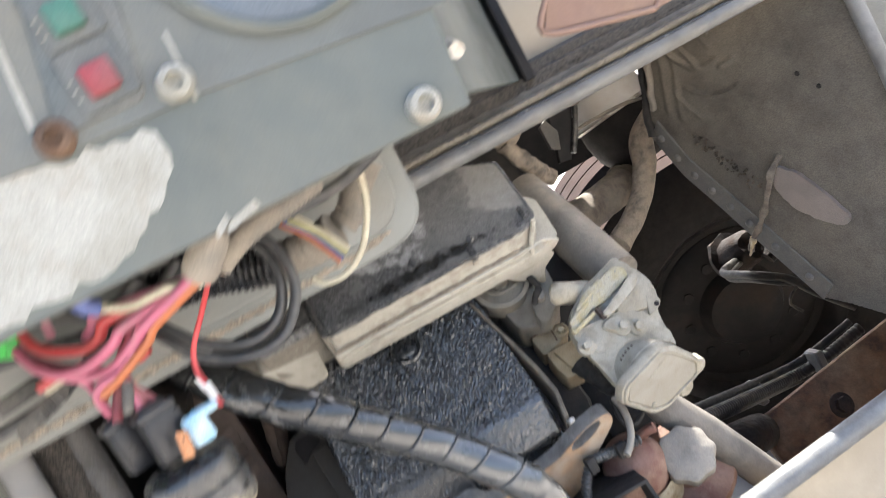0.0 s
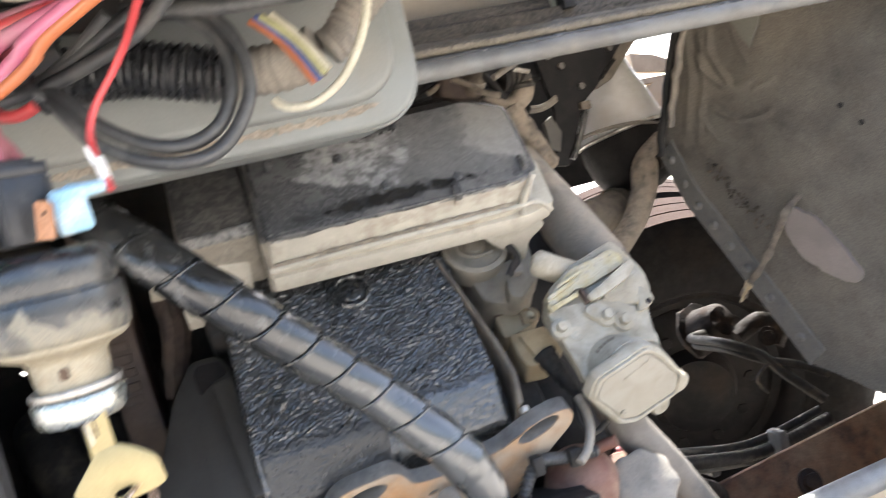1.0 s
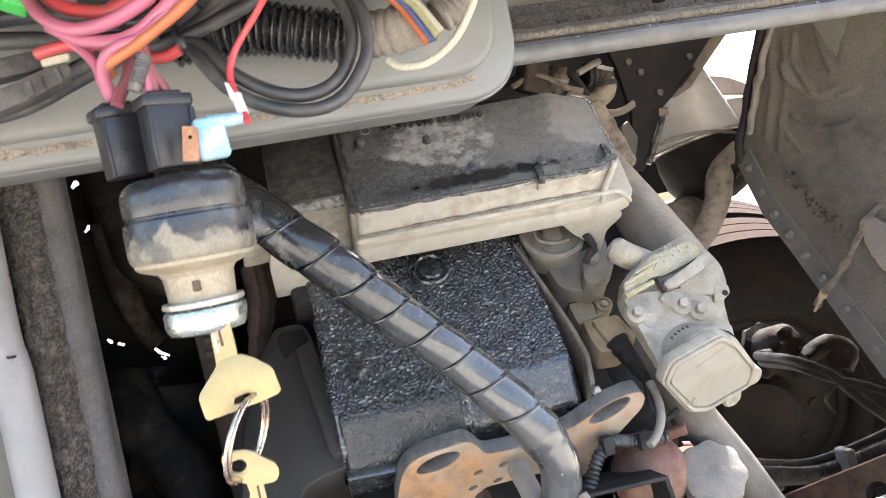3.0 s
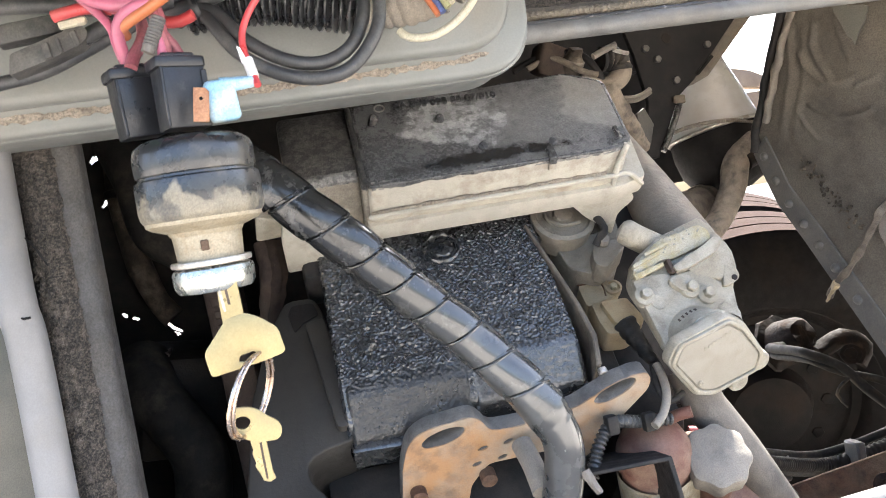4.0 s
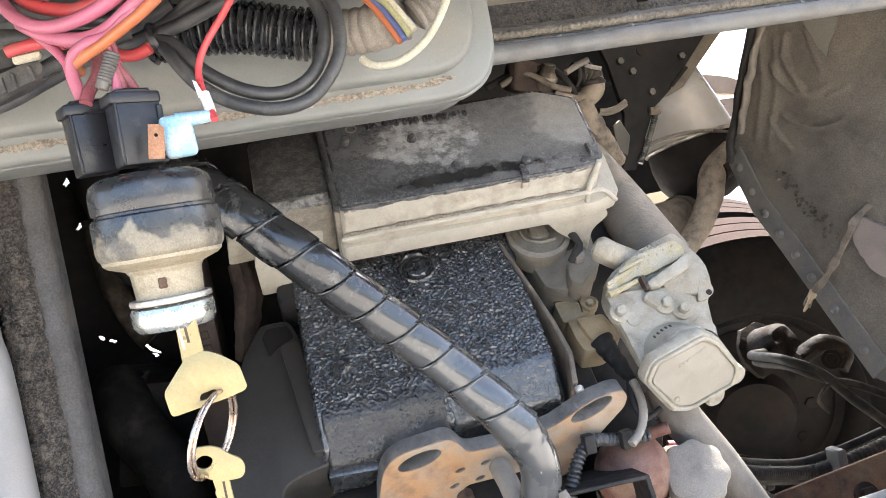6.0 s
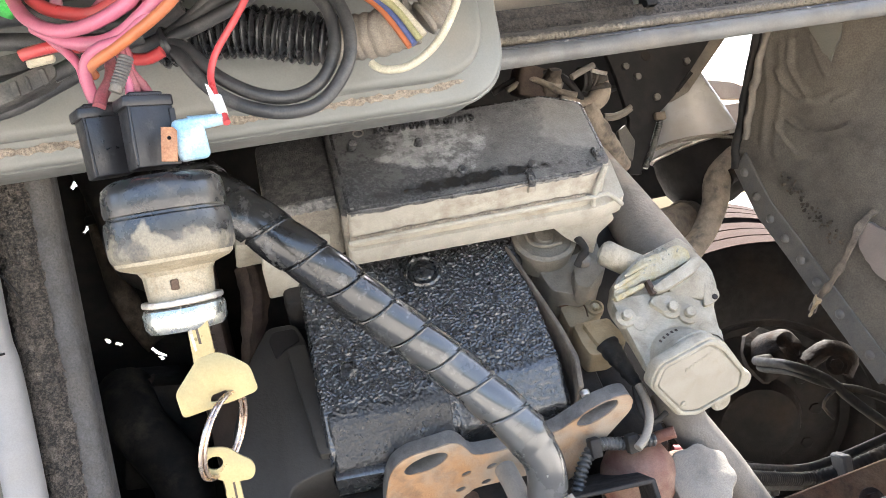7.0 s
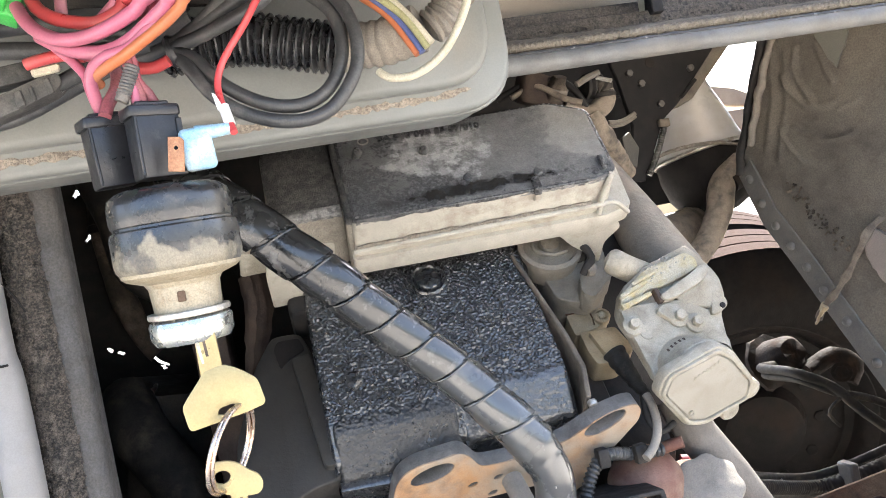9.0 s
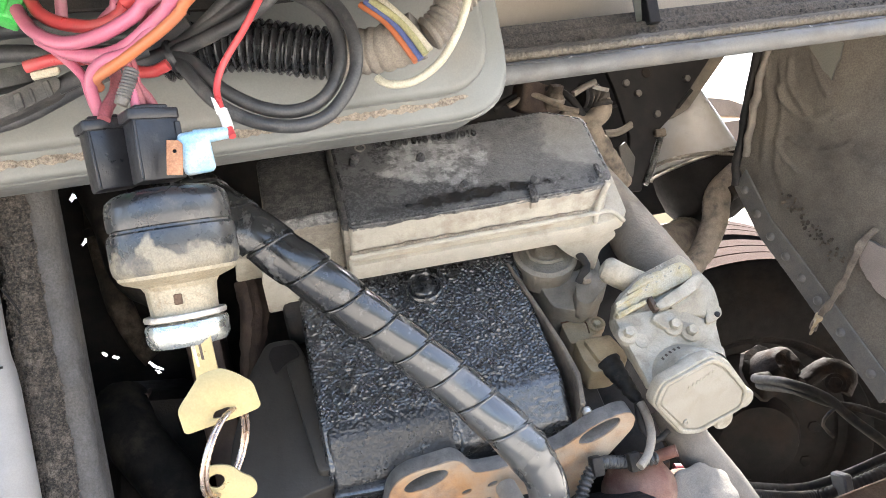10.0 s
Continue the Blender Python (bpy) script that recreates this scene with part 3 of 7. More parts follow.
def disc_pts(cx, cy, rx, ry=None, n=24, turn=0.0):
    ry = ry or rx
    c, s = math.cos(turn), math.sin(turn)
    return [(cx + rx * math.cos(math.tau * i / n) * c - ry * math.sin(math.tau * i / n) * s, cy + rx * math.cos(math.tau * i / n) * s + ry * math.sin(math.tau * i / n) * c) for i in range(n)]


def round_poly(pts, r, n=5):
    """An outline with its corners rounded."""
    out = []
    k = len(pts)
    for i in range(k):
        a, b, c = Vector(pts[i - 1][:2]), Vector(pts[i][:2]), Vector(pts[(i + 1) % k][:2])
        q = min(r, (a - b).length * 0.48, (c - b).length * 0.48)
        s, e = b + (a - b).normalized() * q, b + (c - b).normalized() * q
        for j in range(n + 1):
            t = j / n
            out.append(tuple(s * (1 - t) ** 2 + b * 2 * t * (1 - t) + e * t * t))
    return out


def grow(pts, d):
    """The outline moved outwards by about d from its middle."""
    c = sum((Vector(p[:2]) for p in pts), Vector((0, 0))) / len(pts)
    return [tuple(Vector(p[:2]) + (Vector(p[:2]) - c).normalized() * d) for p in pts]


def hexhead(m, r=0.006, h=0.005, washer=True, bm=None):
    """A bolt head standing on z = 0 of m."""
    out = prism(disc_pts(0, 0, r, n=6), 0.0015 if washer else 0, h, 0.0006, 1, m, bm)
    if washer:
        lathe([(0, 0.0018), (r * 1.45, 0.0018), (r * 1.5, 0.001), (r * 1.5, -0.001)], 20, m, out)
    return out


def roughen(bm, amount, size, seed=0.0):
    for v in bm.verts:
        p = v.co / size + Vector((seed, seed * 0.7, seed * 1.3))
        v.co += Vector((noise.noise(p), noise.noise(p + Vector((31, 0, 0))), noise.noise(p + Vector((0, 47, 0))))) * amount
    return bm


def pebbled(profile, x0, x1, cell, amount, size):
    """A skin along x over a profile of (y, z), with a coarse leathery relief."""
    line = []
    for p, q in zip(profile, profile[1:]):
        p, q = Vector(p), Vector(q)
        n = max(1, int((q - p).length / cell))
        line += [p.lerp(q, i / n) for i in range(n)]
    line.append(Vector(profile[-1]))
    cols = int((x1 - x0) / cell)
    b = bmesh.new()
    rows = []
    for i, p in enumerate(line):
        d = (line[min(i + 1, len(line) - 1)] - line[max(i - 1, 0)]).normalized()
        nrm = Vector((0, -d.y, d.x))
        if nrm.z < 0 and abs(nrm.z) > 0.3:
            nrm = -nrm
        row = []
        for j in range(cols + 1):
            x = x0 + (x1 - x0) * j / cols
            q = Vector((x, p.x, p.y))
            h = noise.noise(q / size) + noise.noise(q / (size * 2.3) + Vector((9, 0, 0))) * 0.45 + noise.noise(q / (size * 9)) * 0.9
            rim = min(1.0, min(j, cols - j) / 5)
            flat = 1.0 if abs(d.x) > 0.97 else 0.4
            row.append(b.verts.new(q + nrm * (h * amount * flat - (1 - rim) ** 2 * 0.004)))
        rows.append(row)
    for r, s in zip(rows, rows[1:]):
        for j in range(cols):
            b.faces.new((r[j], r[j + 1], s[j + 1], s[j]))
    return b


def arc_profile(pts, r):
    """A profile with its inner corners rounded."""
    mid = round_poly(pts, r, 5)
    k = 6
    return [pts[0]] + mid[k:-k] + [pts[-1]]


# ---- setting ----
GZ = 0.42
b = bmesh.new()
bmesh.ops.create_grid(b, x_segments=40, y_segments=40, size=60)
bmesh.ops.translate(b, vec=(0, 0, GZ), verts=b.verts)
thing("ground", b, GROUND, "pale dusty ground under and behind the vehicle", "ground", kind="structure")

# the opening's rounded rim: top rail, side and sill
thing("trim", sweep([(0.826, 0.655, 1.17), (0.826, 0.656, 1.4), (0.826, 0.659, 1.60), (0.824, 0.66, 1.632), (0.815, 0.66, 1.644), (0.795, 0.66, 1.6475)], 0.0095, 16, 0.008, bm=sweep([(-0.6, 0.66, 1.6475), (0.8, 0.66, 1.6475)], 0.0088, 16, 0.02)), STEELRIM, "worn grey tubular rim round the engine opening", "trim", kind="structure")
thing("trim", sweep([(-0.6, 0.655, 1.152), (0.85, 0.655, 1.158)], 0.0135, 16, 0.04), STEELRIM, "worn grey tubular sill under the engine opening", "trim", kind="structure")
thing("trim", sweep([(-0.178, 0.645, 1.64), (-0.1795, 0.643, 1.5), (-0.177, 0.646, 1.44), (-0.178, 0.645, 1.15)], 0.0145, 18, 0.01), POSTTUBE, "dented grey rubber edge of the opening's post", "trim", kind="structure")
crack_on = bpy.data.objects["trim.002"]
part("crack", sweep([(-0.163, 0.634, 1.539), (-0.156, 0.631, 1.529), (-0.151, 0.634, 1.516)], lambda s, a: 0.0011 * (1 - abs(s - 0.016) * 40), 6, 0.002), TYRE, crack_on, "dark split in the rubber")
part("crack", sweep([(-0.178, 0.634, 1.495), (-0.175, 0.631, 1.482), (-0.168, 0.63, 1.481)], 0.0009, 6, 0.002), TYRE, crack_on)
# foam strip and the folded flange of the post
b = sweep([(0, 0, 1.15), (0, 0, 1.4), (0, 0, 1.64)], lambda s, a: 0.0135 + 0.003 * noise.noise(Vector((s * 70, math.cos(a) * 2, math.sin(a) * 2))) + 0.0016 * noise.noise(Vector((s * 320, math.cos(a) * 7, math.sin(a) * 7))), 44, 0.0018, m=Matrix.Translation((-0.152, 0.66, 0)) @ Matrix.Diagonal((1.05, 0.5, 1, 1)))
thing("trim", roughen(b, 0.0025, 0.0022), FOAM, "crumbling brown foam seal along the post", "seal", kind="structure")
thing("wall_post", rbox((-0.146, 0.657, 1.13), (-0.122, 0.70, 1.66), 0.011, 5), POST, "dark grey folded steel post beside the opening", "post", kind="structure")
thing("wall_outer", rbox((-0.9, 0.66, 0.9), (-0.175, 0.68, 1.64), 0.004, 1), OLIVE, "dark olive body sheet beside the opening", "wall", kind="structure")
# ledge above the top rail, a folded profile
prof = [(0.662, 1.652), (0.664, 1.660), (0.672, 1.664), (0.674, 1.672), (0.680, 1.675), (0.684, 1.688), (0.690, 1.690), (0.692, 1.700), (0.72, 1.705), (0.72, 1.662), (0.672, 1.657)]
thing("trim", prism([(p[1], p[0]) for p in prof], -0.6, 0.84, 0.001, 1, Matrix(((0, 0, 1, 0), (0, 1, 0, 0), (1, 0, 0, 0), (0, 0, 0, 1)))), LEDGE, "dusty brown stepped ledge above the opening", "ledge", kind="structure")

rope = thing("trim", roughen(sweep([(-0.6, 0.6645, 1.6635), (0.84, 0.6645, 1.6635)], lambda s, a: 0.0042 + 0.0007 * math.sin(math.tau * s / 0.0058 + 2 * a), 12, 0.0019), 0.0006, 0.004), ROPE, "dusty tan twisted sealing cord above the rail", "cord", kind="structure")
thing("trim", roughen(sweep([(-0.6, 0.6575, 1.6562), (0.84, 0.6575, 1.6562)], lambda s, a: 0.0019 + 0.0008 * noise.noise(Vector((s * 60, 0, 5))), 8, 0.004), 0.0006, 0.01), EDGELINE, "dark chipped paint line along the rail", "trim", kind="structure")
clods = random.Random(33)
b = bmesh.new()
for k in range(420):
    x, u = clods.uniform(0.2, 0.84), clods.random()
    r = clods.uniform(0.0006, 0.002)
    lathe([(r, -0.0005), (r * 0.8, r * 0.5), (0, r * 0.8)], 6, pose(x, 0.676 + 0.04 * u, 1.6755 + 0.028 * u, 20, 0, clods.uniform(0, 90)), b)
thing("dirt_crumbs", roughen(b, 0.0005, 0.002), CRUMB, "dark dirt crumbs lying on the ledge", "dirt", kind="stuff")


def jag(pts, amp, step, seed=1):
    """A torn outline: the same one, broken into short uneven steps."""
    rnd = random.Random(seed)
    out = []
    for i, p in enumerate(pts):
        a, b2 = Vector(p[:2]), Vector(pts[(i + 1) % len(pts)][:2])
        n = max(1, int((b2 - a).length / step))
        side = Vector((-(b2 - a).y, (b2 - a).x)).normalized()
        for j in range(n):
            k = 0 if j == 0 else rnd.uniform(-amp, amp)
            out.append(tuple(a.lerp(b2, j / n) + side * k))
    return out


# right-hand cheek of the bay: a sheet with a riveted strip along its slanting edge
CHEEK = Matrix(((-0.235, 0, 0.972, 0.825), (0.972, 0, 0.235, 0.66), (0, 1, 0, 0), (0, 0, 0, 1)))
edge = [(0.3085, 1.699), (0.3396, 1.635), (0.3723, 1.568), (0.3878, 1.52), (0.3611, 1.444), (0.3231, 1.382), (0.285, 1.316), (0.2202, 1.206)]
outline = [(0.0, 1.645), (0.06, 1.72)] + [(edge[0][0], 1.72)] + edge + [(0.0, 1.12)]
def inside(p, poly):
    hit = False
    for i in range(len(poly)):
        (x1, y1), (x2, y2) = poly[i - 1][:2], poly[i][:2]
        if (y1 > p[1]) != (y2 > p[1]) and p[0] < (x2 - x1) * (p[1] - y1) / (y2 - y1) + x1:
            hit = not hit
    return hit


def nearest(p, a, b2):
    """The point of the line a-b2 that lies nearest to p."""
    d = b2 - a
    return a + d * min(1.0, max(0.0, (p - a).dot(d) / max(d.length_squared, 1e-9)))


# rumpled folds of the sheet: line, height, width
CREASES = [
    ([(0.2594, 1.6734), (0.2683, 1.6491), (0.2617, 1.6218), (0.2479, 1.5952)], 0.0028, 0.0045),
    ([(0.2876, 1.6414), (0.279, 1.6171), (0.2611, 1.5954), (0.2322, 1.5882), (0.213, 1.5923)], 0.0035, 0.0045),
    ([(0.2854, 1.5716), (0.2716, 1.5591), (0.2479, 1.5463), (0.2207, 1.5428), (0.1981, 1.5461)], 0.0031, 0.0035),
    ([(0.3059, 1.5722), (0.297, 1.544), (0.2815, 1.522)], 0.0021, 0.003),
    ([(0.2129, 1.5805), (0.184, 1.5849)], 0.0021, 0.003),
    ([(0.2275, 1.6708), (0.2222, 1.6357), (0.2141, 1.6148)], 0.0028, 0.005),
    ([(0.2967, 1.6851), (0.3075, 1.6166), (0.3325, 1.5495)], 0.0028, 0.006),
    ([(0.2746, 1.6704), (0.291, 1.5965), (0.3172, 1.5302)], 0.0021, 0.005),
]


def dented_sheet(poly, cell):
    """A sheet over an outline, with dents and, near its far upper corner, rumpled folds."""
    bm = bmesh.new()
    xs, ys = [p[0] for p in poly], [p[1] for p in poly]
    nx, ny = int((max(xs) - min(xs)) / cell), int((max(ys) - min(ys)) / cell)
    grid = {}

    def vert(i, j):
        if (i, j) not in grid:
            s, z = min(xs) + i * cell, min(ys) + j * cell
            far = min(1.0, max(0.0, (s - 0.12) / 0.12)) * min(1.0, max(0.0, (z - 1.40) / 0.08))
            q = Vector((s * 5 + z * 4, z * 20 - s * 12, 0.0))
            fold = (1.0 - abs(noise.noise(q)) * 2.0) ** 2
            crease = 0.0
            for line, height, width in CREASES:
                d = min((Vector((s, z)) - nearest(Vector((s, z)), Vector(p), Vector(q2))).length for p, q2 in zip(line, line[1:]))
                crease += height * math.exp(-(d / width) ** 2)
            h = crease + far * 0.0012 * fold + 0.003 * noise.noise(Vector((s * 14, z * 14, 3.0))) + 0.0012 * noise.noise(Vector((s * 60, z * 60, 1.0)))
            grid[(i, j)] = bm.verts.new((s, z, -h + 0.002))
        return grid[(i, j)]
    for i in range(nx):
        for j in range(ny):
            if inside((min(xs) + (i + 0.5) * cell, min(ys) + (j + 0.5) * cell), poly):
                bm.faces.new((vert(i, j), vert(i + 1, j), vert(i + 1, j + 1), vert(i, j + 1)))
    for v in bm.verts:
        p = Vector((v.co.x, v.co.y))
        if not inside(p, poly):
            q = min((nearest(p, Vector(poly[i - 1][:2]), Vector(poly[i][:2])) for i in range(len(poly))), key=lambda w: (w - p).length)
            v.co.x, v.co.y = q
    r = bmesh.ops.extrude_face_region(bm, geom=list(bm.faces))
    bmesh.ops.translate(bm, vec=(0, 0, 0.003), verts=[v for v in r["geom"] if isinstance(v, bmesh.types.BMVert)])
    return bm


wall_right = thing("wall_right", dented_sheet(outline, 0.0026), SHEET, "dusty brown dented sheet steel cheek of the engine bay", "wall", kind="structure", m=CHEEK)
lo = edge[3:]
hi = [(p[0] - 0.026, p[1] + 0.022) for p in lo]
part("strip", prism(lo + hi[::-1], -0.004, 0.0, 0.0008, 1), STRIP, wall_right, "dark grey riveted edge strip")
for k in range(8):
    t = (k + 0.5) / 8 * (len(lo) - 1)
    i = min(int(t), len(lo) - 2)
    u = t - i
    c = [lo[i][j] * (1 - u) + lo[i + 1][j] * u for j in (0, 1)]
    part("rivet", lathe([(0.0068, 0), (0.0062, -0.002), (0.0036, -0.0042), (0, -0.005)], 14, pose(c[0] - 0.012, c[1] + 0.012, -0.004)), STRIP, wall_right)
# folded edge, creases and a scraped patch of the cheek
part("fold", roughen(sweep([(*(0.3015, 1.705), -0.004), (*(0.3364, 1.634), -0.007), (*(0.3704, 1.559), -0.005), (*(0.3847, 1.523), -0.003)], 0.006, 12, 0.008), 0.004, 0.03), DARK, wall_right)
part("fold", roughen(sweep([(*(0.285, 1.7), -0.007), (*(0.3189, 1.63), -0.009), (*(0.3529, 1.56), -0.007)], 0.0055, 10, 0.006), 0.005, 0.02), TUBE, wall_right, "pale rubbed fold")


part("torn_flap", prism(jag([(0.2202, 1.686), (0.1729, 1.67), (0.1812, 1.652), (0.1974, 1.629), (0.2088, 1.651)], 0.002, 0.008, 4), -0.012, -0.0095, 0), BODY, wall_right, "pale bent flap of the sheet")
patch = round_poly([(0.2006, 1.424), (0.1666, 1.405), (0.1378, 1.362), (0.1193, 1.328), (0.1285, 1.315), (0.1584, 1.326), (0.1945, 1.353), (0.211, 1.39)], 0.008, 4)
part("scraped_patch", prism(jag(patch, 0.0015, 0.006), -0.0065, 0.0, 0), SCRAPE, wall_right, "paler scraped patch")
for q in ((0.106, 1.532), (0.0854, 1.507)):
    part("hole", lathe([(0, -0.0008), (0.003, -0.0008), (0.0035, 0)], 12, pose(*q, 0)), DARK, wall_right)
ts = thing("torn_strip", roughen(sweep([(0.1838, 1.4321, 0.0), (0.19, 1.42, -0.022), (0.2, 1.4013, -0.028), (0.2356, 1.3558, -0.028), (0.2646, 1.3289, -0.028), (0.28, 1.31, -0.028)], lambda s, a: 0.0046 * (1.0 + 0.5 * noise.noise(Vector((s * 50, 0, 4)))) * (0.5 + 0.5 * abs(math.cos(a))), 10, 0.004), 0.0015, 0.012), TANHOSE, "torn dusty brown strip hanging on the bay's cheek", "strip", m=CHEEK)
part("tip", roughen(sweep([(0.2646, 1.3289, -0.029), (0.275, 1.317, -0.029), (0.2847, 1.3036, -0.029)], lambda s, a: (0.0072 - 0.16 * s) * (0.45 + 0.55 * abs(math.cos(a))), 12, 0.002), 0.002, 0.005), SENSOR, ts, "tan frayed tip")
lumps = random.Random(21)
for k in range(70):
    u = lumps.random()
    r = lumps.uniform(0.001, 0.0026)
    part("grime_lump", roughen(lathe([(r, 0.001), (r * 0.8, -r * 0.5), (0, -r * 0.8)], 7, pose(0.312 - 0.075 * u + lumps.uniform(-0.012, 0.006), 1.485 - 0.105 * u + lumps.uniform(0, 0.02), 0.0)), 0.001, 0.003, k), HOSEBROWN, wall_right)

# walls that close the bay, near black for its shade; some only block light
hole_at = [(-0.21, 1.3, 1.446), (-0.195, 1.3, 1.437), (-0.143, 1.3, 1.414), (-0.143, 1.3, 1.448), (-0.16, 1.3, 1.374), (-0.209, 1.3, 1.256), (-0.212, 1.3, 1.689), (-0.208, 1.3, 1.619), (-0.155, 1.3, 1.246), (-0.138, 1.3, 1.403)]
hole_r = [(0.004, 0.003), (0.005, 0.003), (0.011, 0.003), (0.006, 0.0035), (0.003, 0.002), (0.003, 0.008), (0.004, 0.009), (0.004, 0.012), (0.0012, 0.005), (0.005, 0.003)]
holes = []
for i, (p, r) in enumerate(zip(hole_at, hole_r)):
    rnd = random.Random(i)
    ring = disc_pts(0, 0, r[0] * 1.25, r[1] * 1.25, 11, -0.7)
    holes.append([(p[0] + x * k, p[2] + z * k) for (x, z), k in ((q, rnd.uniform(0.35, 1.25)) for q in ring)])
thing("wall_back", prism([(-0.7, 0.45), (0.5, 0.45), (0.5, 1.45), (0.6, 1.50), (0.6, 1.97), (-0.7, 1.97)], -1.306, -1.3, 0, 1, Matrix(((1, 0, 0, 0), (0, 0, -1, 0), (0, 1, 0, 0), (0, 0, 0, 1))), holes=holes), DARK, "near-black back wall of the shaded bay with small gaps", "wall", kind="structure")
# unseen ceiling; its right edge keeps the sun off the coolant pipe
thing("ceiling", rbox((-1.3, 0.765, 1.97), (0.71, 2.3, 2.01), 0, 1), DARK, "unseen dark ceiling over the bay, cut to shade the pipes", "ceiling", kind="structure")
thing("wall_upper", rbox((-1.3, 0.722, 1.69), (2.2, 0.76, 2.9), 0, 1), BEIGE, "beige painted board above the engine opening", "wall", kind="structure")
thing("wall_lower", rbox((-1.3, 0.672, 0.36), (2.2, 0.69, 1.142), 0.004, 1), BEIGE, "dusty beige body sheet below the opening", "wall", kind="structure")
thing("wall_side", rbox((0.842, 0.672, 1.144), (2.2, 0.70, 1.688), 0.004, 1), BODY, "dusty grey body sheet beside the opening", "wall", kind="structure")
thing("wall_left", rbox((-0.73, 0.695, 0.36), (-0.701, 2.3, 1.968), 0, 1), DARK, "unseen dark side wall added to close the bay", "wall", kind="structure")
# floor added as a blocker against the sunlit ground
thing("floor", rbox((-0.699, 0.692, 0.50), (0.80, 1.298, 0.53), 0, 1), DARK, "black floor added to hide the bright ground below", "floor", kind="structure")
# unseen roof: blocks the sun, leaves a gap of sky over the canister
thing("shade_roof", rbox((0.9, 0.765, 1.97), (2.2, 1.85, 2.01), 0, 1), DARK, "unseen dark roof added over the wheel to block the sun", "ceiling", kind="structure")
# added backing that keeps the gap behind the canister dark
thing("wall_backing", rbox((0.4, 1.42, 1.50), (0.84, 1.435, 1.968), 0, 1), BLACKPLATE, "black backing sheet added behind the canister", "wall", kind="structure")
# unseen wall that shades the wheel from the right
thing("shade_wall", rbox((2.17, 0.705, 0.9), (2.2, 2.6, 1.968), 0, 1), DARK, "unseen dark wall added to shade the wheel", "wall", kind="structure")

# ---- moulded grey case under the control box ----
YZ = Matrix(((1, 0, 0, 0), (0, 0, -1, 0), (0, 1, 0, 0), (0, 0, 0, 1)))   # outline x, z; depth towards the eye
case = base("fuse_case", "grey moulded fuse case with a dusty lipped edge", "case", pose(0, 0, 0))
o = round_poly([(-0.62, 1.80), (-0.62, 1.604), (0.236, 1.604), (0.236, 1.80)], 0.05, 10)
part("cover", prism(o, -0.655, -0.588, 0.005, 3, YZ), GREYBOX, case)
part("lip", prism(grow(o, 0.0035), -0.612, -0.600, 0.002, 2, YZ), GREYBOX, case)
inner = round_poly([(-0.6, 1.80), (-0.6, 1.622), (0.218, 1.622), (0.218, 1.80)], 0.045, 10)
part("lid", prism(inner, -0.600, -0.575, 0.006, 3, YZ), GREYBOX, case)
grit = jag([(-0.32, 1.6128), (-0.1, 1.6124), (0.08, 1.6126), (0.175, 1.6145), (0.198, 1.620), (0.19, 1.6215), (0.165, 1.6185), (-0.1, 1.6178), (-0.32, 1.6182)], 0.0013, 0.0035, 11)
part("seal", roughen(prism(grit, -0.588, -0.5872, 0, 1, YZ), 0.0006, 0.003), CAKE, case, "gritty brown dust along the lid's seam")

# ---- control box above ----
box = base("control_box", "grey-green control box with chipped paint", "control panel")
part("front_panel", prism([(-0.054, 0.33, 1.682)[::2], (0.076, 0.33, 1.68)[::2], (0.227, 0.33, 1.678)[::2], (0.262, 2.05), (-0.5, 2.05), (-0.5, 1.62)], -0.345, -0.33, 0.001, 1, YZ), PANEL, box)
FLIPY = Matrix(((1, 0, 0, 0), (0, -1, 0, 0), (0, 0, 1, 0), (0, 0, 0, 1)))
part("side_panel", prism([(0.226, -0.346), (0.42, -0.69), (0.42, -0.70), (0.214, -0.346)], 1.688, 2.05, 0, 1, FLIPY), PANEL, box)
part("corner_strip", prism([(0.42, -0.675), (0.432, -0.675), (0.432, -0.70), (0.42, -0.70)], 1.683, 2.05, 0.001, 1, FLIPY), BLACKPLATE, box, "dark green-black corner strip")
part("floor_plate", rbox((-0.5, 0.346, 1.715), (0.22, 0.7, 1.72), 0.001, 1), DARK, box)
part("inner_plate", prism([(-0.5, 1.712), (-0.5, 1.698), (-0.06, 1.698), (0.02, 1.690), (0.09, 1.692), (0.13, 1.712)], -0.545, -0.54, 0.001, 1, YZ), DARK, box, "black inner plate")
chip = [(-0.03, 0.33, 1.758)[::2], (0.001, 0.33, 1.751)[::2], (0.042, 0.33, 1.747)[::2], (0.063, 0.33, 1.742)[::2], (0.064, 0.33, 1.728)[::2], (0.05, 0.33, 1.709)[::2], (0.029, 0.33, 1.697)[::2], (0.011, 0.33, 1.688)[::2], (-0.052, 0.33, 1.687)[::2], (-0.069, 0.33, 1.687)[::2]]
part("bare_patch", prism(jag(chip, 0.003, 0.006, 3), 0, 0.0005, 0, 1, Matrix(((1, 0, 0, 0), (0, 0, -1, 0.33), (0, 1, 0, 0), (0, 0, 0, 1)))), PRIMER, box, "bare cream primer where paint has chipped")
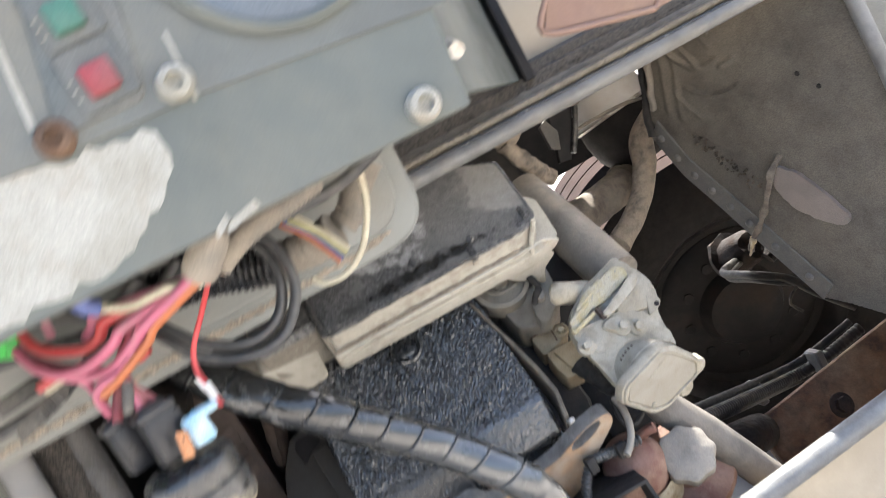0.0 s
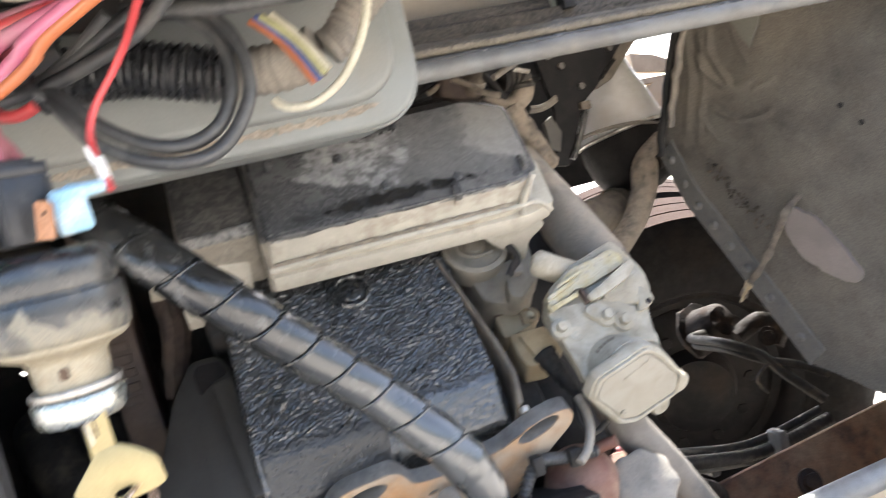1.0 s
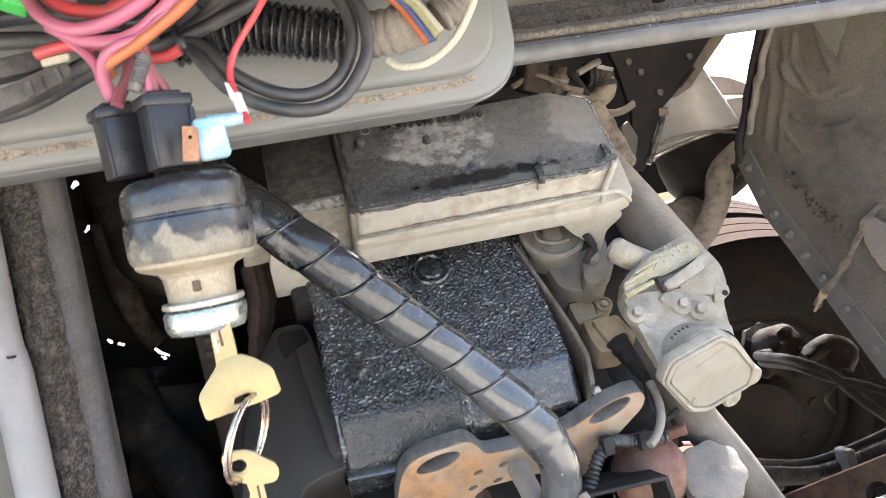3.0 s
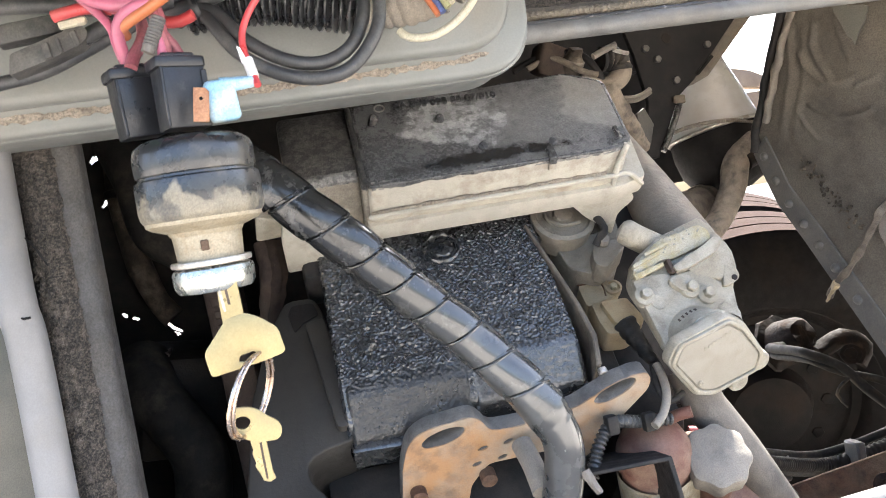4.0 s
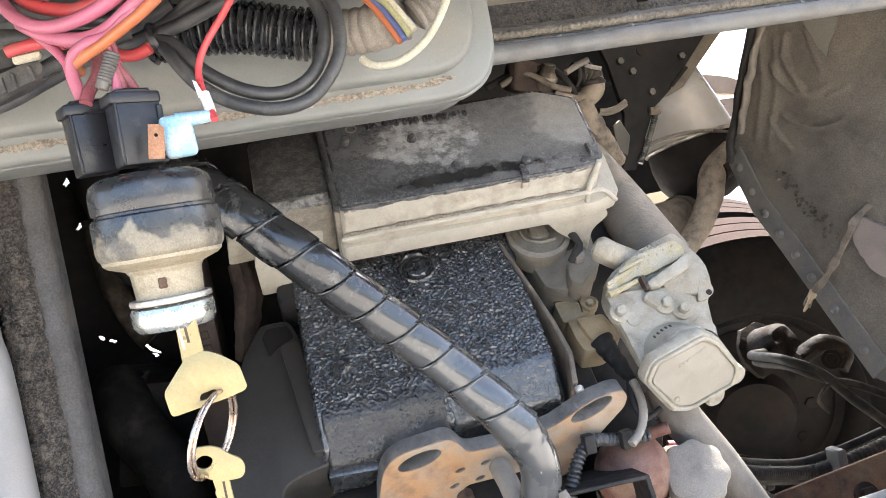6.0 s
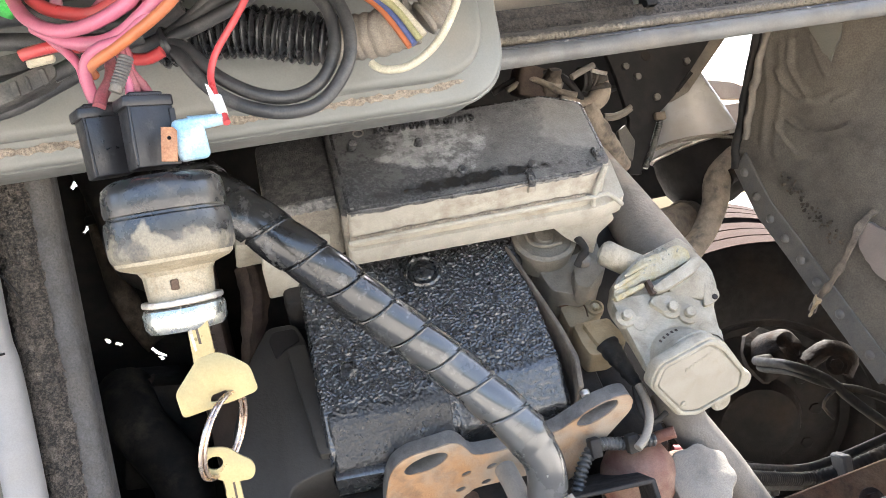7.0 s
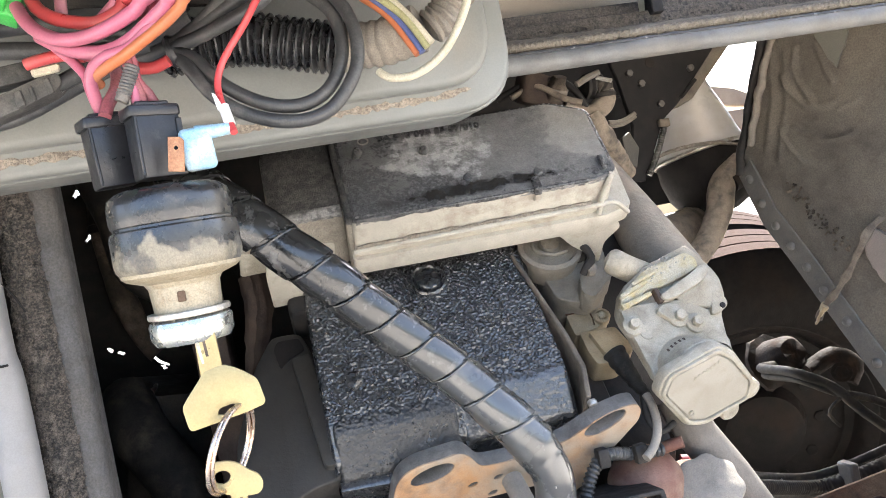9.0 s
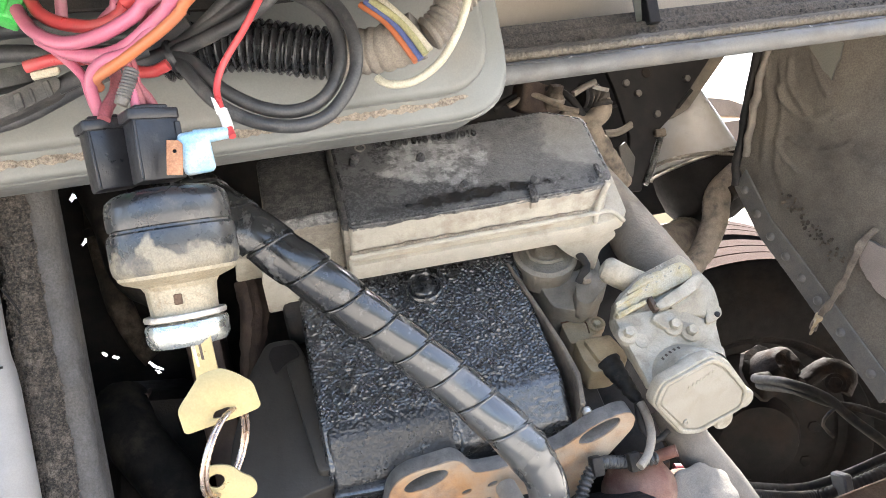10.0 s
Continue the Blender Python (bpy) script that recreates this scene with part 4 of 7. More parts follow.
for i, (x0, z0, w) in enumerate((((0.081, 0.33, 1.682)[0], (0.081, 0.33, 1.681)[2], 0.011), ((0.069, 0.33, 1.682)[0], (0.068, 0.33, 1.681)[2], 0.005))):
    part("bare_chip", prism([(x0 - w, z0 - 0.004), (x0 - w * 0.2, z0 - 0.002), (x0 + w, z0 + 0.001), (x0 + w * 0.8, z0 + 0.006), (x0 - w * 0.9, z0 + 0.001)], 0, 0.0005, 0, 1, Matrix(((1, 0, 0, 0), (0, 0, -1, 0.33), (0, 1, 0, 0), (0, 0, 0, 1)))), PRIMER, box)
FACE = Matrix(((1, 0, 0, 0), (0, 0, -1, 0.33), (0, 1, 0, 0), (0, 0, 0, 1)))
tray = round_poly([(0.038, 0.33, 1.836)[::2], (0.019, 0.33, 1.759)[::2], (0.068, 0.33, 1.759)[::2], (0.086, 0.33, 1.839)[::2]], 0.006, 4)
lid = [(-0.038, 0.33, 1.755)[::2], (0.013, 0.33, 1.751)[::2], (0.095, 0.33, 1.749)[::2], (0.173, 0.33, 1.742)[::2], (0.242, 0.33, 1.736)[::2], (0.2, 2.04), (-0.5, 2.04)]
part("lid", prism(lid, 0.0, 0.002, 0.0006, 1, FACE), LIDGREY, box, "worn grey lid of the box")
bp = part("button_plate", prism(tray, 0, 0.004, 0.001, 1, FACE), BUTTONPLATE, box, "dark raised button plate")
for q, mt, nm, lb in (((0.052, 0.33, 1.777), REDLAMP, "push_button", "red square push button"), ((0.052, 0.33, 1.812), GREENLAMP, "push_button", "green square push button")):
    ob = part(nm, rbox((-0.0085, -0.0085, 0.004), (0.0085, 0.0085, 0.012), 0.002, 2, pose(q[0], q[2], 0, 0, 0, 3)), mt, bp, lb, FACE)
    part("bezel", prism(round_poly([(-0.016, -0.014), (0.016, -0.014), (0.016, 0.02), (-0.016, 0.02)], 0.003, 3), 0.004, 0.0065, 0.001, 1, pose(q[0], q[2], 0, 0, 0, 3)), BUTTONPLATE, bp, "", FACE)
    for k in range(3):
        part("mark", rbox((-0.015, -0.006 + 0.005 * k, 0.0064), (-0.0125, -0.005 + 0.005 * k, 0.007), 0, 1, pose(q[0], q[2], 0, 0, 0, 3)), PRIMER, bp, "", FACE)
for q, mt in (((0.018, 0.33, 1.76), RUST), ((0.084, 0.33, 1.76), PRIMER), ((0.2, 0.33, 1.69), PRIMER)):
    b = lathe([(0.0105, 0), (0.0105, 0.003), (0.0085, 0.008), (0.005, 0.009), (0.0045, 0.004), (0, 0.004)], 22, FACE @ pose(q[0], q[2], 0))
    part("bolt", b, mt, box, "paint-flecked socket bolt")
q = (0.168, 0.33, 1.827)
part("gauge_bezel", lathe([(0.070, 0), (0.071, 0.006), (0.067, 0.009), (0.063, 0.006), (0.063, 0.002)], 64, FACE @ pose(q[0], q[2], 0)), PANEL, box)
part("gauge_glass", lathe([(0.0635, 0.004), (0.04, 0.0058), (0, 0.0065)], 48, FACE @ pose(q[0], q[2], 0)), GAUGE, box, "pale blue gauge glass")
part("edge_seam", sweep([Vector((0.018, 0.33, 1.826)) + Vector((0, -0.001, 0)), Vector((0.011, 0.33, 1.769)) + Vector((0, -0.001, 0))], 0.0022, 8, 0.01), PRIMER, box)
part("edge_seam", sweep([Vector((0.092, 0.33, 1.786)) + Vector((0, -0.001, 0)), Vector((0.09, 0.33, 1.748)) + Vector((0, -0.001, 0))], 0.0016, 8, 0.01), PRIMER, box)
part("stud", sweep([(0.262, 0.43, 1.73), (0.255, 0.385, 1.715)], 0.0055, 12, 0.01, bm=sweep([(0.264, 0.44, 1.733), (0.262, 0.43, 1.73)], 0.009, 12, 0.004)), CLAMP, box, "bent steel stud")
FLAP = Matrix(((1, 0, 0, 0), (0, 0, -1, 0.53), (0, 1, 0, 0), (0, 0, 0, 1)))
fo = [(0.387, 0.53, 1.709)[::2], (0.498, 0.53, 1.683)[::2], (0.568, 0.53, 1.682)[::2], (0.687, 0.53, 1.672)[::2], (0.754, 0.53, 1.764)[::2], (0.46, 0.53, 1.834)[::2]]
hang = thing("hinged_flap", prism(round_poly(fo, 0.006, 4), 0, 0.006, 0.002, 2, FLAP), BROWNPAINT, "brown-red painted sheet flap with holes", "flap")
part("rim", sweep([(*(0.401, 0.522, 1.734),), (*(0.385, 0.522, 1.709),), (*(0.439, 0.522, 1.694),), (*(0.493, 0.522, 1.683),)], 0.003, 8, 0.006), BROWNPAINT, hang)
part("crease", sweep([(*(0.495, 0.523, 1.683),), (*(0.513, 0.523, 1.701),), (*(0.548, 0.523, 1.723),)], 0.003, 8, 0.006), BROWNPAINT, hang)
for q in ((0.566, 0.53, 1.694), (0.589, 0.53, 1.711), (0.616, 0.53, 1.702)):
    part("hole", lathe([(0, 0.0066), (0.0045, 0.0066), (0.0052, 0.0058)], 12, FLAP @ pose(q[0], q[2], 0)), DEEP, hang)
thing("paper_tag", prism([(0.599, 0.515, 1.684)[::2], (0.615, 0.515, 1.659)[::2], (0.659, 0.515, 1.683)[::2], (0.672, 0.515, 1.703)[::2], (0.624, 0.515, 1.71)[::2]], 0, 0.001, 0, 1, Matrix(((1, 0, 0, 0), (0, 0, -1, 0.515), (0, 1, 0, 0), (0, 0, 0, 1)))), WHITE, "small white paper tag on the flap", "tag")
pil = thing("body_pillar", sweep([(0.801, 0.474, 1.615), (0.741, 0.494, 1.569), (0.709, 0.503, 1.519), (0.703, 0.502, 1.464), (0.726, 0.491, 1.422)], 0.02, 20, 0.012), BODY, "pale curved body pillar beside the opening", "pillar")
thing("lamp_base", roughen(lathe([(0.045, 0), (0.045, 0.015), (0.03, 0.028), (0, 0.03)], 28, Matrix.Translation((0.989, 0.7, 1.667)) @ pose(0, 0, 0, 90)), 0.001, 0.02), HOSEBROWN, "brown round lamp base on the body", "lamp base")

# ---- engine ----
eng = base("engine", "dark oil-soaked engine leaning back in its bay", "engine", ENG)
part("block", rbox((-0.125, -0.16, -0.5), (0.17, 0.3, -0.072), 0.02, 2), DARK, eng)
part("timing_case", rbox((0.17, -0.2, -0.5), (0.235, 0.2, -0.13), 0.015, 2), DARK, eng)
part("cylinder_head", rbox((-0.15, 0.0, -0.06), (0.185, 0.16, -0.006), 0.008, 2), DARK, eng)
# near-black block added behind the housing, where bright gaps would show
part("dark_backing", rbox((-0.09, -0.02, -0.2), (0.05, 0.1, 0.075), 0.01, 2, Matrix.Translation((0.424, 0.881, 1.433))), DEEP, eng, "", ENG.inverted())
part("mount", prism(round_poly([(-0.16, -0.18), (0.08, -0.18), (0.08, -0.3), (-0.16, -0.34)], 0.01, 3), -0.35, -0.1, 0.008, 2), DARK, eng)

main = round_poly([(-0.072, 0.0), (0.176, -0.003), (0.199, 0.006), (0.203, 0.1), (0.165, 0.122), (-0.072, 0.118)], 0.007, 3)
vc = thing("valve_cover", prism(main, 0.044, 0.115, 0.0045, 3), COVER, "cream valve cover with a black oily top", "valve cover", m=ENG)
part("flange", prism(round_poly([(-0.075, -0.005), (0.19, -0.009), (0.222, 0.0), (0.228, 0.06), (0.2, 0.09), (-0.075, 0.09)], 0.006, 3), 0.042, 0.064, 0.003, 2), CREAM, vc)
part("bead", sweep([(-0.074, -0.006, 0.078), (-0.005, -0.008, 0.081), (0.083, -0.009, 0.082), (0.173, -0.009, 0.082), (0.197, -0.006, 0.079), (0.22, 0, 0.052)], 0.0026, 8, 0.006), CREAM, vc)
part("dust_line", roughen(sweep([(-0.071, -0.003, 0.079), (-0.004, -0.004, 0.081), (0.084, -0.005, 0.082), (0.172, -0.005, 0.082)], lambda s, a: 0.0028 + 0.0018 * noise.noise(Vector((s * 60, 0, 2))), 8, 0.003), 0.0012, 0.005), CAKE, vc, "brown dust caught above the bead")
part("end_lobe", prism(round_poly([(0.14, -0.004, 0.042)[::2], (0.206, -0.004, 0.048)[::2], (0.214, -0.004, 0.034)[::2], (0.198, -0.004, 0.014)[::2], (0.197, -0.004, -0.022)[::2], (0.178, -0.004, 0)[::2], (0.159, -0.004, 0.018)[::2]], 0.006, 3), -0.03, 0.004, 0.003, 2, YZ), CREAM, vc)
part("worn_edge", roughen(sweep([(-0.068, 0.0045, 0.1105), (0.05, 0.0035, 0.1105), (0.17, 0.0018, 0.1105), (0.196, 0.011, 0.1105)], lambda s, a: 0.0046 + 0.0014 * noise.noise(Vector((s * 40, 3, 0))), 12, 0.002), 0.0008, 0.004), WORNEDGE, vc, "pale worn upper edge")
part("end_section", rbox((-0.149, 0.021, 0.03), (-0.0755, 0.122, 0.112), 0.006, 3), ENDDUST, vc, "sunk dusty end of the cover")
part("worn_edge", roughen(sweep([(-0.146, 0.0268, 0.1062), (-0.11, 0.0268, 0.1062), (-0.079, 0.0268, 0.1062)], lambda s, a: 0.0066 + 0.001 * noise.noise(Vector((s * 60, 7, 0))), 12, 0.002), 0.001, 0.004), WORNEDGE, vc)
part("top_film", prism(grow(main, -0.0042), 0.1147, 0.1152, 0), TOPFILM, vc, "black oil, dust and wet smears with painted grey sheen on the top")
part("rib", roughen(rbox((-0.0775, 0.004, 0.03), (-0.0705, 0.119, 0.1165), 0.003, 2), 0.001, 0.01), ENDDUST, vc)
part("end_skirt", roughen(prism(round_poly([(-0.1562, 0.0794), (-0.0895, 0.0686), (-0.0945, 0.0068), (-0.1136, -0.0171), (-0.1652, -0.018), (-0.1646, 0.0286)], 0.004, 3), -0.05, -0.021, 0.003, 2, YZ), 0.001, 0.02), CREAM, vc, "cream lower end of the cover")
part("end_foot", roughen(prism(round_poly([(-0.186, 0.065), (-0.157, 0.06), (-0.161, 0.031), (-0.19, 0.033)], 0.006, 3), -0.06, -0.03, 0.005, 3, YZ), 0.003, 0.015), CAST, vc)
for x, y, w in ((0.113, -0.001, 0.004), (0.187, 0.012, 0.0025)):
    part("lug", rbox((x - w, y - 0.004, 0.1), (x + w, y + 0.014, 0.119), 0.0012, 1), COVER, vc)
part("lug", sweep([(0.182, -0.008, 0.068), (0.183, -0.006, 0.09), (0.192, 0.001, 0.115)], 0.0032, 8, 0.005), CREAM, vc)
for x, y, h in ((-0.052, 0.088, 0.013), (0.016, 0.078, 0.006), (0.12, 0.02, 0.004), (0.05, 0.03, 0.003)):
    part("casting_boss", roughen(lathe([(0.005, 0), (0.0045, h), (0.002, h + 0.001), (0, h)], 12, pose(x, y, 0.114, 15, 8)), 0.0012, 0.006), OILBLACK, vc)
font = bpy.data.curves.new("cast_number", "FONT")
font.body = "SA 006 098 85 07/010"
font.size, font.extrude, font.bevel_depth = 0.0118, 0.0016, 0.0003
tob = bpy.data.objects.new("tmp_text", font)
scene.collection.objects.link(tob)
bpy.context.view_layer.update()
me = bpy.data.meshes.new_from_object(tob.evaluated_get(bpy.context.evaluated_depsgraph_get()))
bpy.data.objects.remove(tob)
me.materials.append(OILBLACK)
letters = new("cast_number", me)
letters.parent = vc
letters.matrix_local = pose(-0.0262, 0.1035, 0.1155, 0, 0, -2.4) @ Matrix.Scale(0.109 / max(v.co.x for v in me.vertices), 4)
part("cast_ring", lathe([(0.0045, 0), (0.0045, 0.001), (0.006, 0.001), (0.006, 0)], 18, pose(-0.041, 0.109, 0.115)), CLAMP, vc)

XUP = Matrix(((0, 0, 1, 0), (1, 0, 0, 0), (0, 1, 0, 0), (0, 0, 0, 1)))
plate = thing("side_cover", merge(pebbled(arc_profile([(0.1, 0), (-0.138, 0), (-0.176, -0.022), (-0.183, -0.07)], 0.008), -0.132, 0.108, 0.00075, 0.0016, 0.0022), prism([(0.1, -0.072), (0.1, -0.004), (-0.136, -0.004), (-0.172, -0.026), (-0.179, -0.072)], -0.1325, 0.1085, 0.003, 2, XUP)), OILY, "black oil-soaked cast side cover of the engine", "engine cover", m=ENG)
part("cap", roughen(lathe([(0.0205, -0.002), (0.0205, 0.0045), (0.0185, 0.0064), (0.0165, 0.005), (0.0155, 0.0012), (0.0132, 0.0012), (0.0122, 0.0052), (0.0105, 0.0062), (0.0035, 0.0066), (0.0028, 0.002), (0, 0.002)], 48), 0.0012, 0.004), OILY, plate, "round black plug")
fl = part("flange", roughen(prism([(0.0952, 0.0116), (0.108, -0.0559), (0.1161, -0.1024), (0.1194, -0.1448), (0.1123, -0.1756), (0.1174, -0.1756), (0.1251, -0.1422), (0.1211, -0.1037), (0.1126, -0.0587), (0.0988, 0.0106)], -0.05, 0.0045, 0.0012, 1), 0.0010, 0.02), TANHOSE, plate, "dusty grey-brown flange edge")
part("nut", hexhead(pose(0.117, -0.178, 0.0, 90), 0.005, 0.006, False), CLAMP, fl, "bright bolt end")
part("foot", roughen(rbox((-0.13, -0.196, -0.07), (-0.065, -0.176, -0.034), 0.004, 2), 0.003, 0.01), OILY, plate)
part("step", pebbled(arc_profile([(-0.13, 0.0), (-0.15, -0.003), (-0.186, -0.03), (-0.192, -0.07)], 0.006), -0.128, -0.008, 0.0009, 0.0016, 0.0024), STEPOIL, plate, "black oil on the step, toned darker")
part("front_skin", pebbled(arc_profile([(-0.131, 0.0012), (-0.1395, 0.0008), (-0.1775, -0.0215), (-0.1845, -0.07)], 0.006), -0.006, 0.107, 0.001, 0.0011, 0.003), OILGREY, plate, "smoother oil skin on the slope with painted grey sheen")
rnd = random.Random(4)
for i in range(26):
    x, y = rnd.uniform(-0.12, 0.1), rnd.uniform(-0.13, 0.02)
    if math.hypot(x, y) > 0.026:
        r = rnd.uniform(0.0012, 0.0032)
        part("oil_lump", roughen(lathe([(r, -0.0005), (r * 0.9, r * 0.35), (r * 0.4, r * 0.6), (0, r * 0.62)], 10, pose(x, y, 0)), 0.0006, 0.003, i), OILY, plate)
part("oil_lump", roughen(lathe([(0.009, -0.001), (0.008, 0.004), (0.004, 0.006), (0, 0.005)], 14, pose(-0.098, -0.1, 0)), 0.003, 0.006), OILY, plate)

# dusty casting between valve cover and housing
cst = thing("injector_casting", prism(round_poly([(0.127, 0.005, -0.02), (0.16, 0.031, -0.02), (0.21, 0.023, -0.02), (0.202, -0.027, -0.02), (0.167, -0.058, -0.02), (0.134, -0.042, -0.02)], 0.008, 3), -0.09, -0.02, 0.006, 3), GREYCAST, "dusty grey casting with a round seat and lever", "engine part", m=ENG)
q = (0.143, 0.016, 0)
part("seat", lathe([(0.033, -0.03), (0.034, -0.006), (0.036, -0.004), (0.036, 0.002), (0.031, 0.004), (0.029, 0.001), (0.012, 0.001), (0.01, 0.006), (0, 0.006)], 32, pose(*q)), GREYCAST, cst)
part("hook", roughen(sweep([(0.171, 0.004, 0.012), (0.176, -0.01, 0.012), (0.177, -0.021, 0.01), (0.168, -0.029, 0.008), (0.163, -0.034, 0.004)], 0.0042, 10, 0.003), 0.0015, 0.008), DARK, cst, "dark bent hook")
part("bolt", hexhead(pose(*(0.173, -0.03, 0)), 0.007, 0.009, False), TUBE, cst)
part("ear", prism(round_poly([(0.16, -0.032, -0.01), (0.18, -0.027, -0.01), (0.198, -0.03, -0.01), (0.195, -0.04, -0.01), (0.181, -0.051, -0.01), (0.166, -0.063, -0.01), (0.155, -0.055, -0.01)], 0.006, 3), -0.03, 0.0, 0.004, 2), GREYCAST, cst)
part("lip", sweep([(0.124, 0.023, 0.004), (0.125, 0.01, 0.004), (0.139, 0.001, 0.004), (0.158, 0.002, 0.004)], 0.0022, 8, 0.004), GREYCAST, cst)

# sensors with their lead
sen = thing("sensor_plug", prism(round_poly([(0.1428, -0.0501), (0.176, -0.0482), (0.1886, -0.0602), (0.186, -0.0699), (0.1727, -0.0735), (0.1441, -0.08)], 0.005, 3), -0.07200000000000001, -0.042, 0.003, 2), SENSOR, "dusty tan sensor plug with its lead", "sensor", m=ENG)
eye = part("eye", lathe([(0.0095, -0.006), (0.0095, 0.003), (0.007, 0.004), (0.0065, 0.0005), (0.0038, 0.0005), (0.0038, 0.004), (0, 0.004)], 22, pose(0.1797, -0.0626, -0.041)), SENSOR, sen)
part("screw", hexhead(pose(0.1797, -0.0626, -0.041), 0.0042, 0.0055, False), YELLOW, eye)
part("seam", sweep([(0.1428, -0.0501, -0.042), (0.16799000000000003, -0.0531, -0.042), (0.1687, -0.0705, -0.042)], 0.0009, 6, 0.003), RUST, sen)
body = part("body", prism(round_poly([(0.145, -0.0835), (0.1845, -0.0845), (0.1934, -0.1123), (0.19, -0.1202), (0.172, -0.1271), (0.1492, -0.1248), (0.1454, -0.1073)], 0.004, 3), -0.065, -0.03, 0.003, 2), SENSOR, sen)
part("ridge", prism(round_poly([(0.1523, -0.0882), (0.1782, -0.0903), (0.183, -0.1123), (0.1592, -0.1185)], 0.003, 3), -0.04, -0.023, 0.003, 2), SENSOR, body)
part("collar", roughen(sweep([(0.1698, -0.1164, -0.03), (0.1753, -0.1392, -0.03), (0.1795, -0.1582, -0.03), (0.183, -0.1699, -0.03)], lambda s, a: 0.0125 - 0.13 * s + 0.0006 * math.sin(s * 700), 18, 0.002), 0.0008, 0.008), RUBBER, sen, "black rubber boot")
part("lead", sweep([(0.1752, -0.179, -0.012), (0.1755, -0.1971, -0.012), (0.1703, -0.2163, -0.012), (0.1599, -0.2317, -0.012), (0.1479, -0.241, -0.012)], 0.0042, 12, 0.005), TUBE, sen)
part("lead", sweep([(0.1731, -0.178, -0.016), (0.168, -0.2004, -0.016), (0.1691, -0.2163, -0.016), (0.161, -0.2293, -0.016)], 0.0034, 10, 0.005), RUBBER, sen)
part("lead", sweep([(0.1823, -0.1725, -0.03), (0.1783, -0.1977, -0.03), (0.1802, -0.2121, -0.03), (0.1969, -0.2056, -0.03)], 0.0030, 10, 0.005), RUBBER, sen)
cs = thing("loom_sleeve", ribbed([(0.356, 0.7, 1.272), (0.327, 0.702, 1.275), (0.295, 0.695, 1.283), (0.278, 0.689, 1.275), (0.267, 0.686, 1.26), (0.258, 0.683, 1.242)], 0.0066, 0.0046, 0.0018, 14), LOOMGREY, "thin dusty ribbed cable sleeve", "cable sleeve")
part("clip", rbox((-0.006, -0.005, -0.009), (0.006, 0.005, 0.009), 0.002, 2, Matrix.Translation((0.328, 0.692, 1.277))), RUBBER, cs)
part("clip", rbox((-0.005, -0.006, -0.009), (0.006, 0.006, 0.009), 0.002, 2, Matrix.Translation((0.287, 0.687, 1.284))), DARK, cs)

# bolted housing with a cover
HSF = Matrix.Translation((0.398, 0.67, 1.328)) @ pose(0, 0, 0, 120, 0, 5)
hs = base("thermostat_housing", "dusty cream cast housing with a bolted octagonal cover", "engine housing", HSF)
oct_ = [(-0.055, 0.003, 0), (-0.049, 0.025, 0), (0.006, 0.043, 0), (0.027, 0.03, 0), (0.061, -0.013, 0), (0.059, -0.034, 0), (0.007, -0.052, 0), (-0.015, -0.046, 0)]
cov = part("cover", prism(round_poly(oct_, 0.006, 3), -0.015, -0.003, 0.002, 2), CAST, hs)
part("lip", prism(round_poly(grow(oct_, -0.0025), 0.006, 3), -0.004, 0.0, 0.0015, 2, holes=[round_poly(grow(oct_, -0.0075), 0.005, 3)]), CAST, cov)
part("face", prism(round_poly(grow(oct_, -0.009), 0.005, 3), -0.004, -0.0012, 0.0008, 1), PLAINCAST, cov)
for k in range(7):
    q = (-0.017, 0.01, 0)
    part("cast_mark", rbox((q[0] + k * 0.0042, q[1] + k * 0.0021, -0.0014), (q[0] + k * 0.0042 + 0.0026, q[1] + k * 0.0021 + 0.004, -0.0008), 0, 1), CAST, cov)
part("stud", lathe([(0.003, -0.002), (0.003, 0.0002), (0.002, 0.0008), (0.0015, 0), (0, 0)], 14, pose(*(-0.013, -0.029, 0))), CAST, cov)
for q in ((0.059, -0.025, 0), (0.038, -0.045, 0)):
    part("ear", lathe([(0.011, -0.015), (0.011, -0.004), (0.009, -0.002), (0, -0.002)], 18, pose(q[0], q[1], 0)), CAST, cov)
HBF = Matrix.Translation((0.406, 0.72, 1.412)) @ pose(0, 0, 0, 65, 0, -5)


def neck_at(u, ang, r):
    """A point of the bent neck: u runs from the flange to the cover."""
    a = HSF.inverted() @ HBF @ Vector((-0.0105 + r * math.cos(ang), -0.077 + r * math.sin(ang), 0.002))
    a.z = min(a.z, -0.014)
    return a.lerp(Vector((0.004 + (r + 0.001) * math.cos(ang), 0.003 + (r + 0.001) * math.sin(ang), -0.012)), u)


b = bmesh.new()
rings = [[b.verts.new(neck_at(u, math.tau * k / 56, r)) for k in range(56)] for u, r in ((0.0, 0.0385), (0.11, 0.0385), (0.13, 0.036), (0.4, 0.0352), (0.62, 0.0352), (0.64, 0.0366), (0.8, 0.0366), (0.82, 0.0355), (1.0, 0.0355))]
for p, q in zip(rings, rings[1:]):
    for k in range(56):
        b.faces.new((p[k], p[(k + 1) % 56], q[(k + 1) % 56], q[k]))
part("neck", b, CAST, hs)
for k in range(5):
    at = neck_at(0.34, radians(96 + 8 * k), 0.0353)
    part("cast_mark", rbox((-0.0010, -0.0006, -0.0016), (0.0010, 0.0006, 0.0018), 0, 1, Matrix.Translation(at) @ pose(0, 0, 0, 0, 0, 6 + 8 * k)), BROWNSTEEL, hs)


